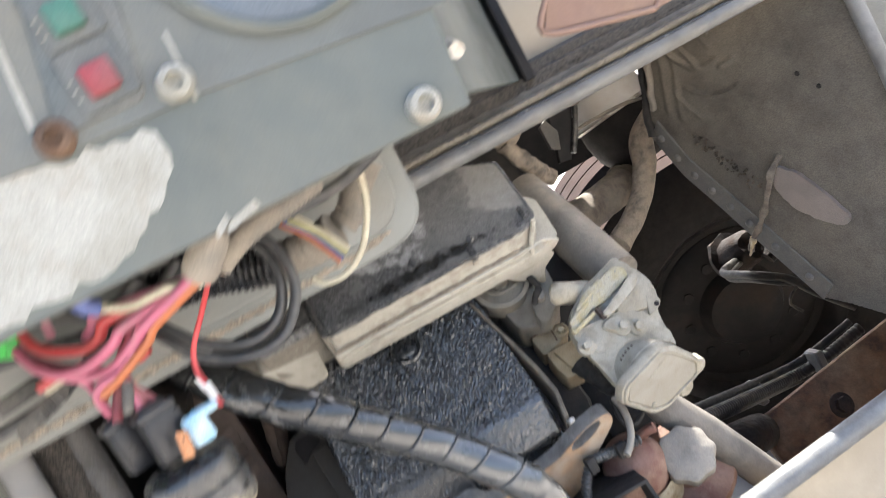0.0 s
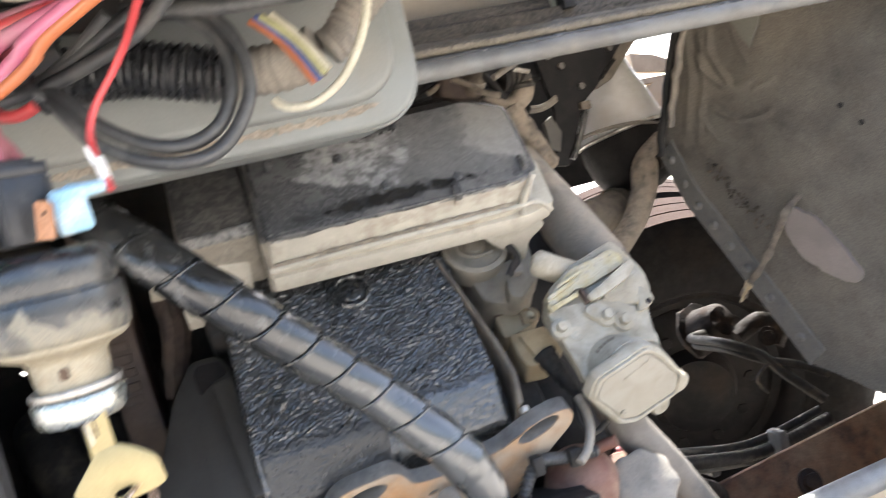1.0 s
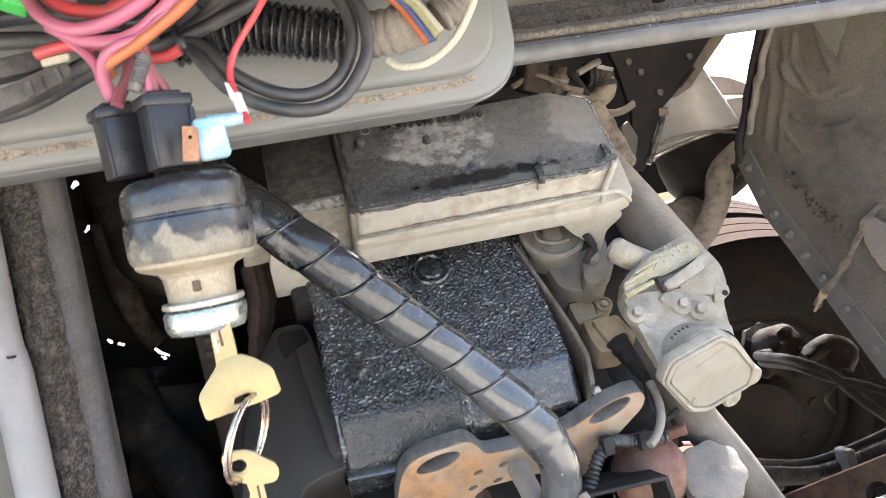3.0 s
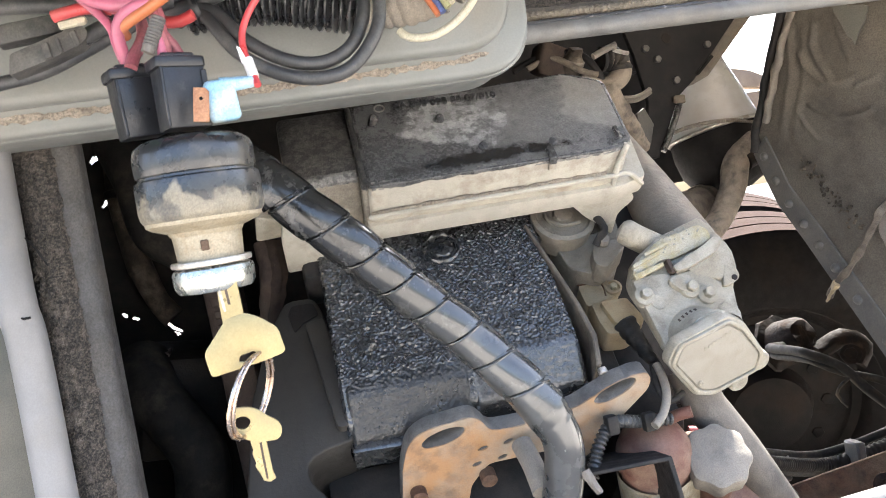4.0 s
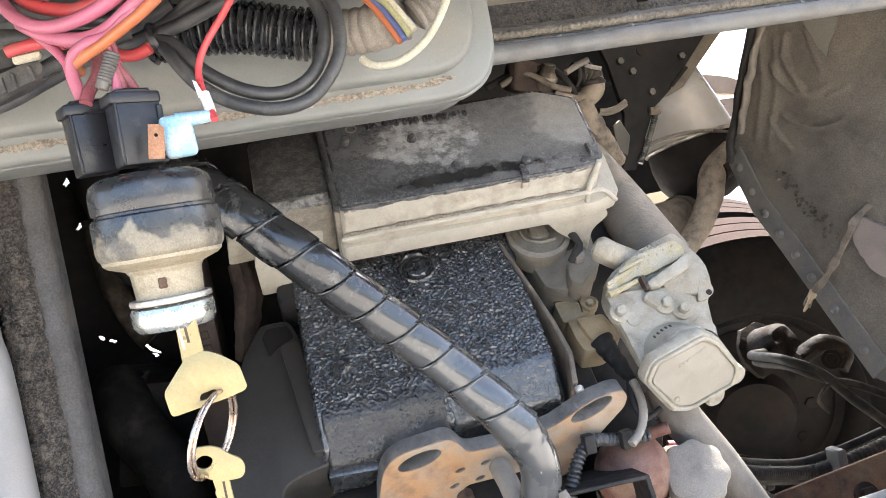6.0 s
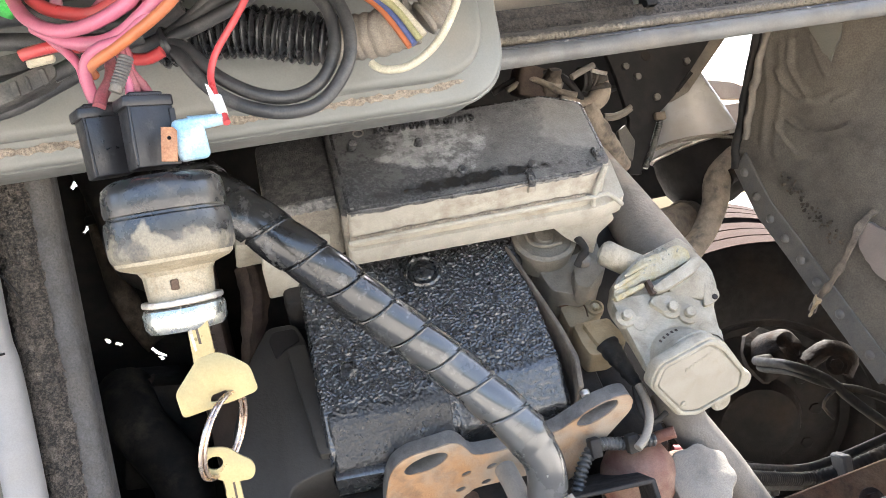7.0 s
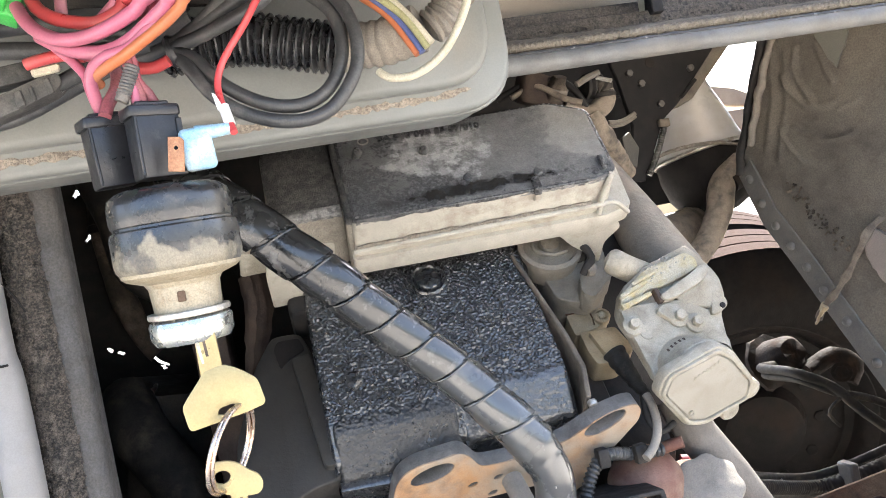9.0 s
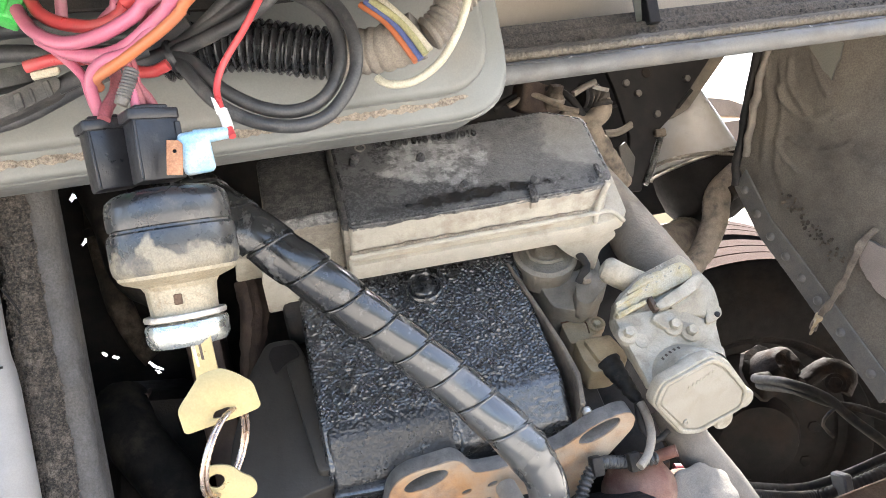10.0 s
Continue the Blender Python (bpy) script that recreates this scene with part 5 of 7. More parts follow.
def knuckle(name, pts, z0, z1, bevel=0.002, mat=CAST, rough=0.0012, label="", r=0.004):
    """A raised piece of the casting."""
    return part(name, roughen(prism(round_poly(pts, r, 3), z0, z1, bevel, 2), rough, 0.012), mat, hs, label, HSF.inverted() @ HBF)


knuckle("body", [(-0.047, 0.016, 0), (-0.017, 0.036, 0), (0.004, 0.043, 0), (0.037, 0.051, 0), (0.047, 0.033, 0), (0.057, 0.009, 0), (0.057, -0.013, 0), (0.042, -0.034, 0), (0.039, -0.064, 0), (-0.034, -0.089, 0), (-0.043, -0.072, 0), (-0.05, -0.038, 0), (-0.058, -0.008, 0)], -0.02, 0.0, 0.006, CAST, 0.002, "", 0.008)
knuckle("stained_crown", [(-0.0583, -0.0043), (-0.0466, 0.0117), (-0.0186, 0.0303), (-0.0014, 0.035), (0.0279, 0.0384), (0.037, 0.0313), (0.0387, 0.0231), (0.0135, 0.0144), (-0.0137, 0.0076), (-0.0216, 0.0106), (-0.0445, -0.0024)], -0.004, 0.007, 0.0035, YELLOW, 0.0025, "crown stained yellow by old oil", 0.007)
knuckle("bar", [(-0.0181, -0.0033), (0.0119, 0.0088), (0.0355, 0.0202), (0.0414, 0.0151), (0.0349, 0.0051), (0.0038, -0.0056), (-0.0143, -0.009)], -0.002, 0.0165, 0.005, CAST, 0.001, "", 0.008)
for fin in [[(-0.0559, -0.0026), (-0.024, 0.0059), (-0.0228, 0.0013), (-0.0553, -0.0076)], [(-0.0533, 0.0079), (-0.0225, 0.0181), (-0.0214, 0.0147), (-0.0529, 0.0041)], [(-0.0376, 0.0182), (-0.0103, 0.0263), (-0.01, 0.0224), (-0.0378, 0.0145)]]:
    knuckle("fin", fin, 0.003, 0.0105, 0.0012, YELLOW, 0.0012, "", 0.001)
knuckle("notch", [(-0.0203, 0.0064), (-0.0165, 0.0068), (-0.014, -0.0086), (-0.0188, -0.0087)], 0.004, 0.0135, 0.0006, BROWNSTEEL, 0.0004, "dark notch", 0.0006)
knuckle("swell", [(-0.0264, -0.0148), (-0.0135, -0.0091), (0.0008, -0.014), (0.0062, -0.0262), (-0.0026, -0.0334), (-0.0138, -0.0285)], 0.0, 0.0115, 0.0045, CAST, 0.0015, "", 0.008)
rnd = random.Random(9)
for k in range(26):
    u, v = rnd.random(), rnd.uniform(-0.008, 0.008)
    part("grain", roughen(lathe([(0.0010, -0.001), (0.0008, 0.0006), (0, 0.0009)], 7, pose(-0.03 + 0.062 * u, 0.020 + 0.022 * u + v, 0.0075)), 0.0006, 0.002, k), PRIMER, hs, "", HSF.inverted() @ HBF)
knuckle("shoulder", [(0, -0.001, 0), (0.042, 0.012, 0), (0.052, 0.001, 0), (0.038, -0.024, 0), (0.007, -0.014, 0)], -0.004, 0.006, 0.005, CAST, 0.003, "", 0.012)
ear = knuckle("ear", [(0.0411, -0.0043), (0.0507, -0.014), (0.051, -0.0234), (0.0417, -0.0294), (0.0305, -0.03)], -0.01, 0.006, 0.003, CAST, 0.001)
part("hole", lathe([(0, 0.0068), (0.0026, 0.0068), (0.0032, 0.0055)], 14, pose(0.0451, -0.0227, 0)), DEEP, hs, "", HSF.inverted() @ HBF)
knuckle("flange_plate", [(-0.058, -0.006, 0), (-0.048, -0.004, 0), (-0.017, -0.006, 0), (0.009, -0.009, 0), (0.029, -0.024, 0), (0.03, -0.043, 0), (0.014, -0.051, 0), (-0.028, -0.066, 0), (-0.048, -0.08, 0), (-0.053, -0.04, 0)], -0.004, 0.006, 0.002, CAST, 0.001)
for q in ((-0.0519, -0.0244, 0.006), (-0.0045, -0.0259, 0.006), (0.0103, -0.0352, 0.006)):
    part("boss", lathe([(0.0105, -0.004), (0.0098, 0.0035), (0.008, 0.0045), (0, 0.0045)], 20, pose(*q)), CAST, hs, "", HSF.inverted() @ HBF)
    part("bolt", hexhead(pose(q[0], q[1], q[2] + 0.0045, 0, 0, 20), 0.0056, 0.0075, False), CAST, hs, "", HSF.inverted() @ HBF)
q = (-0.039, -0.033, 0.006)
part("dimple", lathe([(0.008, -0.001), (0.0075, 0.0012), (0.006, 0.0012), (0.0045, 0.0003), (0, 0.0001)], 18, pose(*q)), CAST, hs, "", HSF.inverted() @ HBF)
knuckle("rear_flange", [(0.034, -0.042, 0), (0.043, -0.053, 0), (0.04, -0.073, 0), (0.029, -0.066, 0)], -0.02, -0.004, 0.003, CAST, 0.001)
part("spout", sweep([(0.355, 0.738, 1.459), (0.36, 0.738, 1.456), (0.38, 0.748, 1.445), (0.402, 0.757, 1.434)], lambda s, a: 0.0135 if s > 0.004 else 0.009 + s, 18, 0.002), CAST, hs, "", HSF.inverted())
thing("coolant_pipe", sweep([(0.453, 0.937, 1.557), (0.458, 0.873, 1.497), (0.46, 0.82, 1.448), (0.459, 0.789, 1.421)], 0.0315, 28, 0.02), TUBE, "dusty grey coolant pipe running into the housing", "pipe")
thing("lower_pipe", sweep([(0.412, 0.759, 1.301), (0.42, 0.746, 1.262), (0.451, 0.748, 1.211), (0.508, 0.753, 1.101)], 0.0215, 24, 0.02), DULLPIPE, "straight dusty grey coolant pipe", "pipe")

# filler cap, canister and small pipes
kn = thing("filler_cap", lathe([(0, 0.017), (0.026, 0.017), (0.031, 0.014), (0.0325, 0.008), (0.0325, -0.012), (0.028, -0.016), (0.02, -0.018)], 48, look((0.4015, 0.711, 1.217), (0.1, -0.35, 2.0)) @ pose(0, 0, 0, 180, 0, 10), wobble=0.05), TUBE, "pale grey scalloped filler cap", "cap")
# below the neck a wide body is added to hide the sunlit ground
part("neck", lathe([(0.022, -0.018), (0.022, -0.05), (0.028, -0.06), (0.056, -0.07), (0.06, -0.08), (0.06, -0.26), (0, -0.27)], 32, look((0.4015, 0.711, 1.217), (0.1, -0.35, 2.0)) @ pose(0, 0, 0, 180, 0, 0)), REDOXIDE, kn)
cn = thing("oxide_canister", lathe([(0, 0.035), (0.016, 0.034), (0.03, 0.024), (0.037, 0.008), (0.039, -0.01), (0.036, -0.012), (0.036, -0.06), (0.02, -0.075), (0, -0.075)], 32, Matrix.Translation((0.347, 0.733, 1.233)) @ pose(0, 0, 0, 25, -12, 0)), REDOXIDE, "red-brown oxide canister with a pale lower half", "canister")
part("spigot", sweep([(0.353, 0.722, 1.263), (0.366, 0.708, 1.271), (0.378, 0.7, 1.274)], 0.006, 12, 0.005), REDOXIDE, cn)
part("belly", lathe([(0.0395, -0.018), (0.0405, -0.022), (0.0405, -0.058), (0.038, -0.062)], 32, Matrix.Translation((0.347, 0.733, 1.233)) @ pose(0, 0, 0, 25, -12, 0)), ZINC, cn)
thing("angle_tray", prism([(-0.05, 0), (0.035, 0), (0.04, -0.06), (0.036, -0.06), (0.031, -0.004), (-0.05, -0.004)], -0.05, 0.05, 0.001, 1, Matrix.Translation((0.298, 0.704, 1.246)) @ pose(0, 0, 0, 80, 0, -10)), DARK, "small dark bent sheet bracket", "bracket")
rs = thing("red_sleeve", ribbed([(0.4766, 0.79, 1.1936), (0.4906, 0.785, 1.1664), (0.4951, 0.775, 1.1465), (0.4992, 0.765, 1.1263)], 0.0085, 0.005, 0.0014, 14), REDSLEEVE, "dark red ribbed cable sleeve", "cable sleeve")
part("lead", sweep([(0.4296, 0.81, 1.2184), (0.4512, 0.805, 1.2129), (0.4731, 0.8, 1.1994), (0.4793, 0.79, 1.1884)], 0.0062, 12, 0.005), REDSLEEVE, rs)
part("core", sweep([(0.4978, 0.765, 1.1289), (0.505, 0.76, 1.1104), (0.5104, 0.755, 1.0941)], 0.0016, 8, 0.005), DARK, rs)

# rusty bracket with slots
BRF = Matrix.Translation((0.211, 0.706, 1.302)) @ pose(0, 0, 0, 119, 0, -5)
bo = [(-0.125, -0.08), (-0.12, -0.031), (-0.1135, -0.005), (-0.106, 0.0065), (-0.093, 0.0135), (-0.05, 0.018), (-0.0415, 0.01), (-0.0335, -0.0043), (-0.005, -0.006), (0.05, 0.0016), (0.09, 0.022), (0.1105, 0.0274), (0.121, 0.026), (0.125, 0.0186), (0.123, 0.0067), (0.093, -0.0255), (0.0805, -0.034), (0.071, -0.057), (0.046, -0.072), (0.02, -0.0445), (-0.038, -0.0446), (-0.056, -0.068), (-0.061, -0.097)]
slots = [disc_pts(-0.0785, 0.0005, 0.0215, 0.0088, 22, 0.24), disc_pts(0.089, 0.0125, 0.0225, 0.0088, 22, 0.42)]
for p in ((-0.017, -0.0215), (-0.042, -0.0237), (-0.0237, -0.0398), (-0.0488, -0.0418)):
    slots.append(disc_pts(p[0], p[1], 0.0052, 0.0026, 10, 0.3))
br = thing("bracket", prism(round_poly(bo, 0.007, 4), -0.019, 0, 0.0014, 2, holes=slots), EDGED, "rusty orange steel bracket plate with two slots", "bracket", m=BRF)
for p in ((-0.04, -0.057, 0), (-0.108, -0.06, 0)):
    part("boss", lathe([(0.008, -0.002), (0.008, 0.01), (0.005, 0.012), (0, 0.012)], 16, pose(*p)), RUST, br)
thing("stub_pipe", sweep([(0.204, 0.708, 1.281), (0.205, 0.687, 1.266), (0.204, 0.666, 1.247)], 0.010, 16, 0.006), TUBE, "short dark pipe stub", "pipe")

# ---- wrapped hose ----
def wrap(s, a):
    """One turn of the flat strip: its edge rides up on the turn before."""
    u = (a / math.tau + 0.5) % 1.0
    return 0.0160 if u < 0.05 else 0.0184 + 0.003 * u * (1 - u) + 0.0017 * u + 0.0006 * max(0.0, 1 - abs(u - 0.08) / 0.03)


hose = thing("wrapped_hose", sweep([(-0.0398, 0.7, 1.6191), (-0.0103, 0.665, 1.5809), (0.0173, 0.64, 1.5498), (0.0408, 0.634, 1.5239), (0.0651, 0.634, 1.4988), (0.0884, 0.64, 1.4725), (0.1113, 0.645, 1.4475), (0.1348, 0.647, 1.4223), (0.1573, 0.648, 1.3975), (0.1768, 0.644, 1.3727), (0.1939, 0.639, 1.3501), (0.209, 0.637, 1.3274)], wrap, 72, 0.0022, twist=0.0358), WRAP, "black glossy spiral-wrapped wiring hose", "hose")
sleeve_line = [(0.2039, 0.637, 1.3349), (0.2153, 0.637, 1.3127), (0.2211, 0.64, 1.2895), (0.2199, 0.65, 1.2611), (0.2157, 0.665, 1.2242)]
part("end_sleeve", sweep(sleeve_line, lambda s, a: 0.0176 + 0.0005 * noise.noise(Vector((s * 30, math.cos(a), math.sin(a)))), 32, 0.004), WRAP, hose, "bare end of the hose with painted grey sheen")
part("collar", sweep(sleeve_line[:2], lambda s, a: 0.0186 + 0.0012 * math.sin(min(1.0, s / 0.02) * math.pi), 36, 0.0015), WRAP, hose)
part("slit", sweep([(0.2155, 0.6225, 1.2928), (0.2177, 0.63, 1.2783), (0.2166, 0.638, 1.2619)], 0.0009, 6, 0.004), PRIMER, hose, "pale cut edge of the sleeve")
part("tie", roughen(sweep([(0.2338, 0.635, 1.2673), (0.2367, 0.632, 1.2586), (0.2421, 0.63, 1.2472)], lambda s, a: 0.0048 - 0.08 * s, 10, 0.003), 0.0012, 0.006), DULLPIPE, hose, "worn grey cable tie end")


# ---- ignition switch and keys ----
SW = pose(-0.0266, 0.441, 1.5315, 3, 0.8, 0)
SWS = SW @ Matrix.Scale(0.93, 4)
sw = base("ignition_switch", "dusty black ignition switch hanging from its wires", "ignition switch", SWS)
part("body", lathe([(0, 0.0345), (0.024, 0.0345), (0.0285, 0.033), (0.0325, 0.030), (0.0338, 0.026), (0.034, 0.0175), (0.0335, 0.0145), (0.0325, 0.0138), (0.0327, 0.0125), (0.0345, 0.0115), (0.0352, 0.008), (0.0352, -0.006), (0.0345, -0.0095), (0.033, -0.0115)], 56), CAPBLACK, sw)
part("skirt", lathe([(0.033, -0.0112), (0.0325, -0.0135), (0.030, -0.0155), (0.0215, -0.0185), (0.0200, -0.021)], 48), ZINC, sw, "zinc skirt caked with tan dust")
part("barrel", lathe([(0.0202, -0.018), (0.0196, -0.023), (0.0188, -0.034), (0.0188, -0.041)], 10), ZINC, sw)
part("slot", rbox((-0.0035, -0.0196, -0.030), (0.001, -0.0186, -0.024), 0.0006, 1), RUST, sw, "rusty slot in the barrel")
part("washer", lathe([(0.017, -0.0355), (0.0226, -0.0355), (0.0230, -0.037), (0.0226, -0.0385), (0.0185, -0.0395)], 44), CLAMP, sw)
part("bezel", lathe([(0.0195, -0.039), (0.0226, -0.0405), (0.0232, -0.0425), (0.0230, -0.050), (0.0208, -0.0535), (0.006, -0.053), (0.0055, -0.05), (0, -0.05)], 48), CHROME, sw, "scratched chrome bezel")
ROOT = SWS.inverted()


def local(p):
    return ROOT @ Vector(p)


# blade with a hole standing free
q = (-0.017, 0.416, 1.575)
part("terminal", prism([(-0.0042, -0.009), (0.0042, -0.009), (0.0042, 0.008), (0.002, 0.010), (-0.0042, 0.010)], -0.0005, 0.0005, 0.0002, 1, Matrix.Translation(local(q)) @ pose(0, 0, 0, 85, 8, 0), holes=[disc_pts(0, 0.004, 0.0011, n=10)]), COPPER, sw, "bare copper blade with a hole")


def plug(q, w, d, h, lean, name="plug_housing"):
    """A black two-way plug with a flared collar, turned so that its flank shows."""
    m = Matrix.Translation(q) @ pose(0, 0, 0, 2, lean, 24)
    p = thing(name, rbox((-w, -d, -h), (w, d, h), 0.0014, 2, m), BLACKPLASTIC, "black moulded plug on the switch's blades", "connector", group="plugs on the switch")
    part("collar", prism(round_poly([(-w - 0.0022, -d - 0.0014), (w + 0.0008, -d - 0.0010), (w + 0.0008, d), (-w - 0.0022, d)], 0.0015, 2), h - 0.0055, h + 0.0005, 0.0012, 2, m), BLACKPLASTIC, p)
    part("rib", rbox((-w - 0.0006, -d - 0.0008, -h + 0.001), (-w + 0.0012, -d + 0.001, h - 0.005), 0.0005, 1, m), BLACKPLASTIC, p)
    part("latch", rbox((w - 0.0028, -d - 0.0007, -h + 0.002), (w + 0.0006, -d + 0.001, h - 0.007), 0.0005, 1, m), BLACKPLASTIC, p)
    part("entry", rbox((-w * 0.75, -d * 0.6, h), (w * 0.75, d * 0.6, h + 0.003), 0.0008, 1, m), BLACKPLASTIC, p)
    return p


plug((-0.0521, 0.458, 1.5883), 0.0108, 0.0085, 0.0185, -3)
plug((-0.0269, 0.437, 1.5861), 0.0118, 0.0085, 0.0185, 0)
tb = base("flag_terminal", "pale blue insulated flag terminal on the switch", "terminal", Matrix.Translation((-0.006, 0.428, 1.579)) @ pose(0, 0, 0, 0, -3, 8))
part("housing", rbox((-0.0085, -0.004, -0.0115), (0.0075, 0.004, 0.0105), 0.0028, 3), LIGHTBLUE, tb)
part("barrel", sweep([(0.0, 0, 0.0075), (0.010, 0, 0.0072), (0.0175, 0, 0.0072)], lambda s, a: 0.0042 - 0.06 * s, 16, 0.003), LIGHTBLUE, tb)

kk = base("key", "worn yellow brass key in the ignition switch", "key", pose(0, 0, 0))
KP = Matrix(((1, 0, 0, 0), (0, 0, -1, 0.4262), (0, 1, 0, 0), (0, 0, 0, 1)))   # the key hangs flat towards the eye
blade = part("blade", prism([(-0.0263, 1.492), (-0.016, 1.4899), (-0.0152, 1.464), (-0.0267, 1.4628)], -0.0011, 0.0011, 0.0004, 1, KP), BRASSKEY, kk)
part("groove", prism([(-0.023, 1.487), (-0.0217, 1.4867), (-0.0209, 1.4729), (-0.0223, 1.473)], 0.0009, 0.00125, 0, 1, KP), BROWNSTEEL, blade)
part("groove", prism([(-0.0271, 1.4878), (-0.0249, 1.4873), (-0.0237, 1.47), (-0.0248, 1.4697)], 0.0009, 0.0013, 0, 1, KP), CLAMP, blade, "bright rubbed flank")
part("bow", prism(round_poly([(-0.0385, 1.4503), (-0.0273, 1.4629), (-0.025, 1.4656), (-0.0148, 1.4675), (-0.0078, 1.4636), (0.0004, 1.4567), (0.0024, 1.4442), (0.0004, 1.4426), (-0.0093, 1.4407), (-0.0368, 1.4373)], 0.0028, 4), -0.00125, 0.00125, 0.0006, 2, KP, holes=[round_poly([(-0.0223, 1.4426), (-0.0209, 1.4458), (-0.0138, 1.4469), (-0.0126, 1.4457), (-0.0134, 1.4432), (-0.019, 1.4422)], 0.0012, 3)]), BRASSKEY, kk)

C = Vector((-0.0201, 0.4285, 1.4235))
ring_u, ring_v = Vector((0.38, 0.0, 0.925)), Vector((-0.36, -0.9, 0.15)).normalized()
ring_pts = [C + ring_u * 0.0225 * math.cos(math.tau * i / 48) + ring_v * 0.0225 * math.sin(math.tau * i / 48) for i in range(48)]
rg = thing("key_ring", sweep(ring_pts, 0.0012, 10, 0.002, closed=True), RINGSTEEL, "thin worn split ring through both keys", "key ring")
ring2 = [p + Vector((0.0023, 0.0004, 0.0006)) for p in ring_pts]
part("coil", sweep(ring2, 0.00115, 10, 0.002, closed=True), RINGSTEEL, rg)
k2 = base("key", "small worn brass padlock key on the ring", "key", pose(0, 0, 0))
KQ = Matrix(((1, 0, 0, 0), (0, 0, -1, 0.43), (0, 1, 0, 0), (0, 0, 0, 1)))
part("bow", prism(round_poly([(-0.0342, 1.4143), (-0.0329, 1.4185), (-0.0294, 1.4189), (-0.0223, 1.4183), (-0.0169, 1.4157), (-0.0132, 1.4113), (-0.0079, 1.4078), (-0.0064, 1.4024), (-0.009, 1.3978), (-0.016, 1.3981), (-0.0238, 1.4001), (-0.0303, 1.4045)], 0.004, 4), -0.0012, 0.0012, 0.0007, 2, KQ, holes=[disc_pts(-0.0262, 1.4105, 0.0042, 0.0034, 14)]), BRASSKEY, k2)
bl = part("blade", prism([(-0.0242, 1.4017), (-0.0233, 1.3949), (-0.0241, 1.3933), (-0.023, 1.3879), (-0.0238, 1.3866), (-0.0217, 1.3816), (-0.0208, 1.3781), (-0.0175, 1.3765), (-0.0141, 1.3778), (-0.0152, 1.3817), (-0.0157, 1.3998)], -0.0010, 0.0009, 0.0004, 1, KQ), BRASSKEY, k2)
part("groove", prism([(-0.0195, 1.3983), (-0.0183, 1.3983), (-0.0181, 1.3787), (-0.0192, 1.3787)], 0.0007, 0.0011, 0, 1, KQ), BROWNSTEEL, bl)

# ---- wiring of the switch ----
loom = base("wire_bundle", "bundle of pink, red and orange switch wires", "wires")
WR = 0.0038
boot = Vector((0.047, 0.372, 1.664))


def wire(pts, mat, r=WR, name="wire"):
    return part(name, sweep(pts, r, 12, 0.004), mat, loom)


wire([(-0.0871, 0.475, 1.6782), (-0.0827, 0.4671, 1.6675), (-0.076, 0.4593, 1.6581), (-0.0653, 0.4514, 1.6502), (-0.0518, 0.4436, 1.6475), (-0.0378, 0.4357, 1.6488), (-0.0235, 0.4279, 1.6533), (-0.012, 0.42, 1.6591), boot], PINK)
wire([(-0.081, 0.482, 1.6871), (-0.0771, 0.475, 1.6765), (-0.0687, 0.468, 1.6676), (-0.0568, 0.461, 1.6615), (-0.0447, 0.454, 1.6579), (-0.0318, 0.447, 1.6607), (-0.0211, 0.44, 1.6678), boot + Vector((0.004, 0.004, 0))], REDW)
wire([(-0.0777, 0.47, 1.6591), (-0.0673, 0.4607, 1.6495), (-0.0555, 0.4514, 1.6423), (-0.042, 0.4421, 1.6384), (-0.0299, 0.4329, 1.6393), (-0.0186, 0.4236, 1.644), (-0.0078, 0.4143, 1.6491), (-0.0009, 0.405, 1.6531), boot + Vector((-0.003, -0.004, 0.002))], PINK)
wire([(-0.0499, 0.452, 1.6241), (-0.0506, 0.4446, 1.6262), (-0.0453, 0.4371, 1.6275), (-0.0355, 0.4297, 1.6302), (-0.0227, 0.4223, 1.6353), (-0.0107, 0.4149, 1.6404), (-0.0011, 0.4074, 1.6455), (0.0056, 0.4, 1.6506), boot + Vector((0.0, -0.007, 0))], ORANGE, 0.0029)
wire([(-0.05, 0.447, 1.6058), (-0.0476, 0.4509, 1.6131), (-0.0428, 0.4548, 1.6211), (-0.0413, 0.4586, 1.6296), (-0.0435, 0.4625, 1.6372), (-0.0495, 0.4664, 1.6415), (-0.0593, 0.4702, 1.6482), (-0.0718, 0.4741, 1.6566), (-0.0837, 0.478, 1.6686)], DARKRED, 0.0034)
wire([(-0.0526, 0.456, 1.6087), (-0.0532, 0.4505, 1.6168), (-0.0532, 0.445, 1.6245), (-0.0499, 0.4395, 1.6302), (-0.0416, 0.434, 1.6336), (-0.0311, 0.4285, 1.6338), (-0.0192, 0.423, 1.6404), (-0.0066, 0.4175, 1.6495), (-0.0002, 0.412, 1.6556), boot], PINK, 0.0032)
wire([(-0.0551, 0.464, 1.6151), (-0.0573, 0.4668, 1.6258), (-0.0586, 0.4696, 1.6346), (-0.064, 0.4724, 1.644), (-0.0712, 0.4752, 1.653), (-0.0783, 0.478, 1.6629)], PINK, 0.0027)
wire([(-0.0297, 0.44, 1.6064), (-0.0302, 0.4386, 1.614), (-0.0316, 0.4371, 1.6198), (-0.0325, 0.4357, 1.6262), (-0.0327, 0.4343, 1.6341), (-0.0261, 0.4329, 1.6419), (-0.0162, 0.4314, 1.6499), (-0.0056, 0.43, 1.6615), boot + Vector((0.003, 0.006, 0.002))], DARKRED, 0.0029)
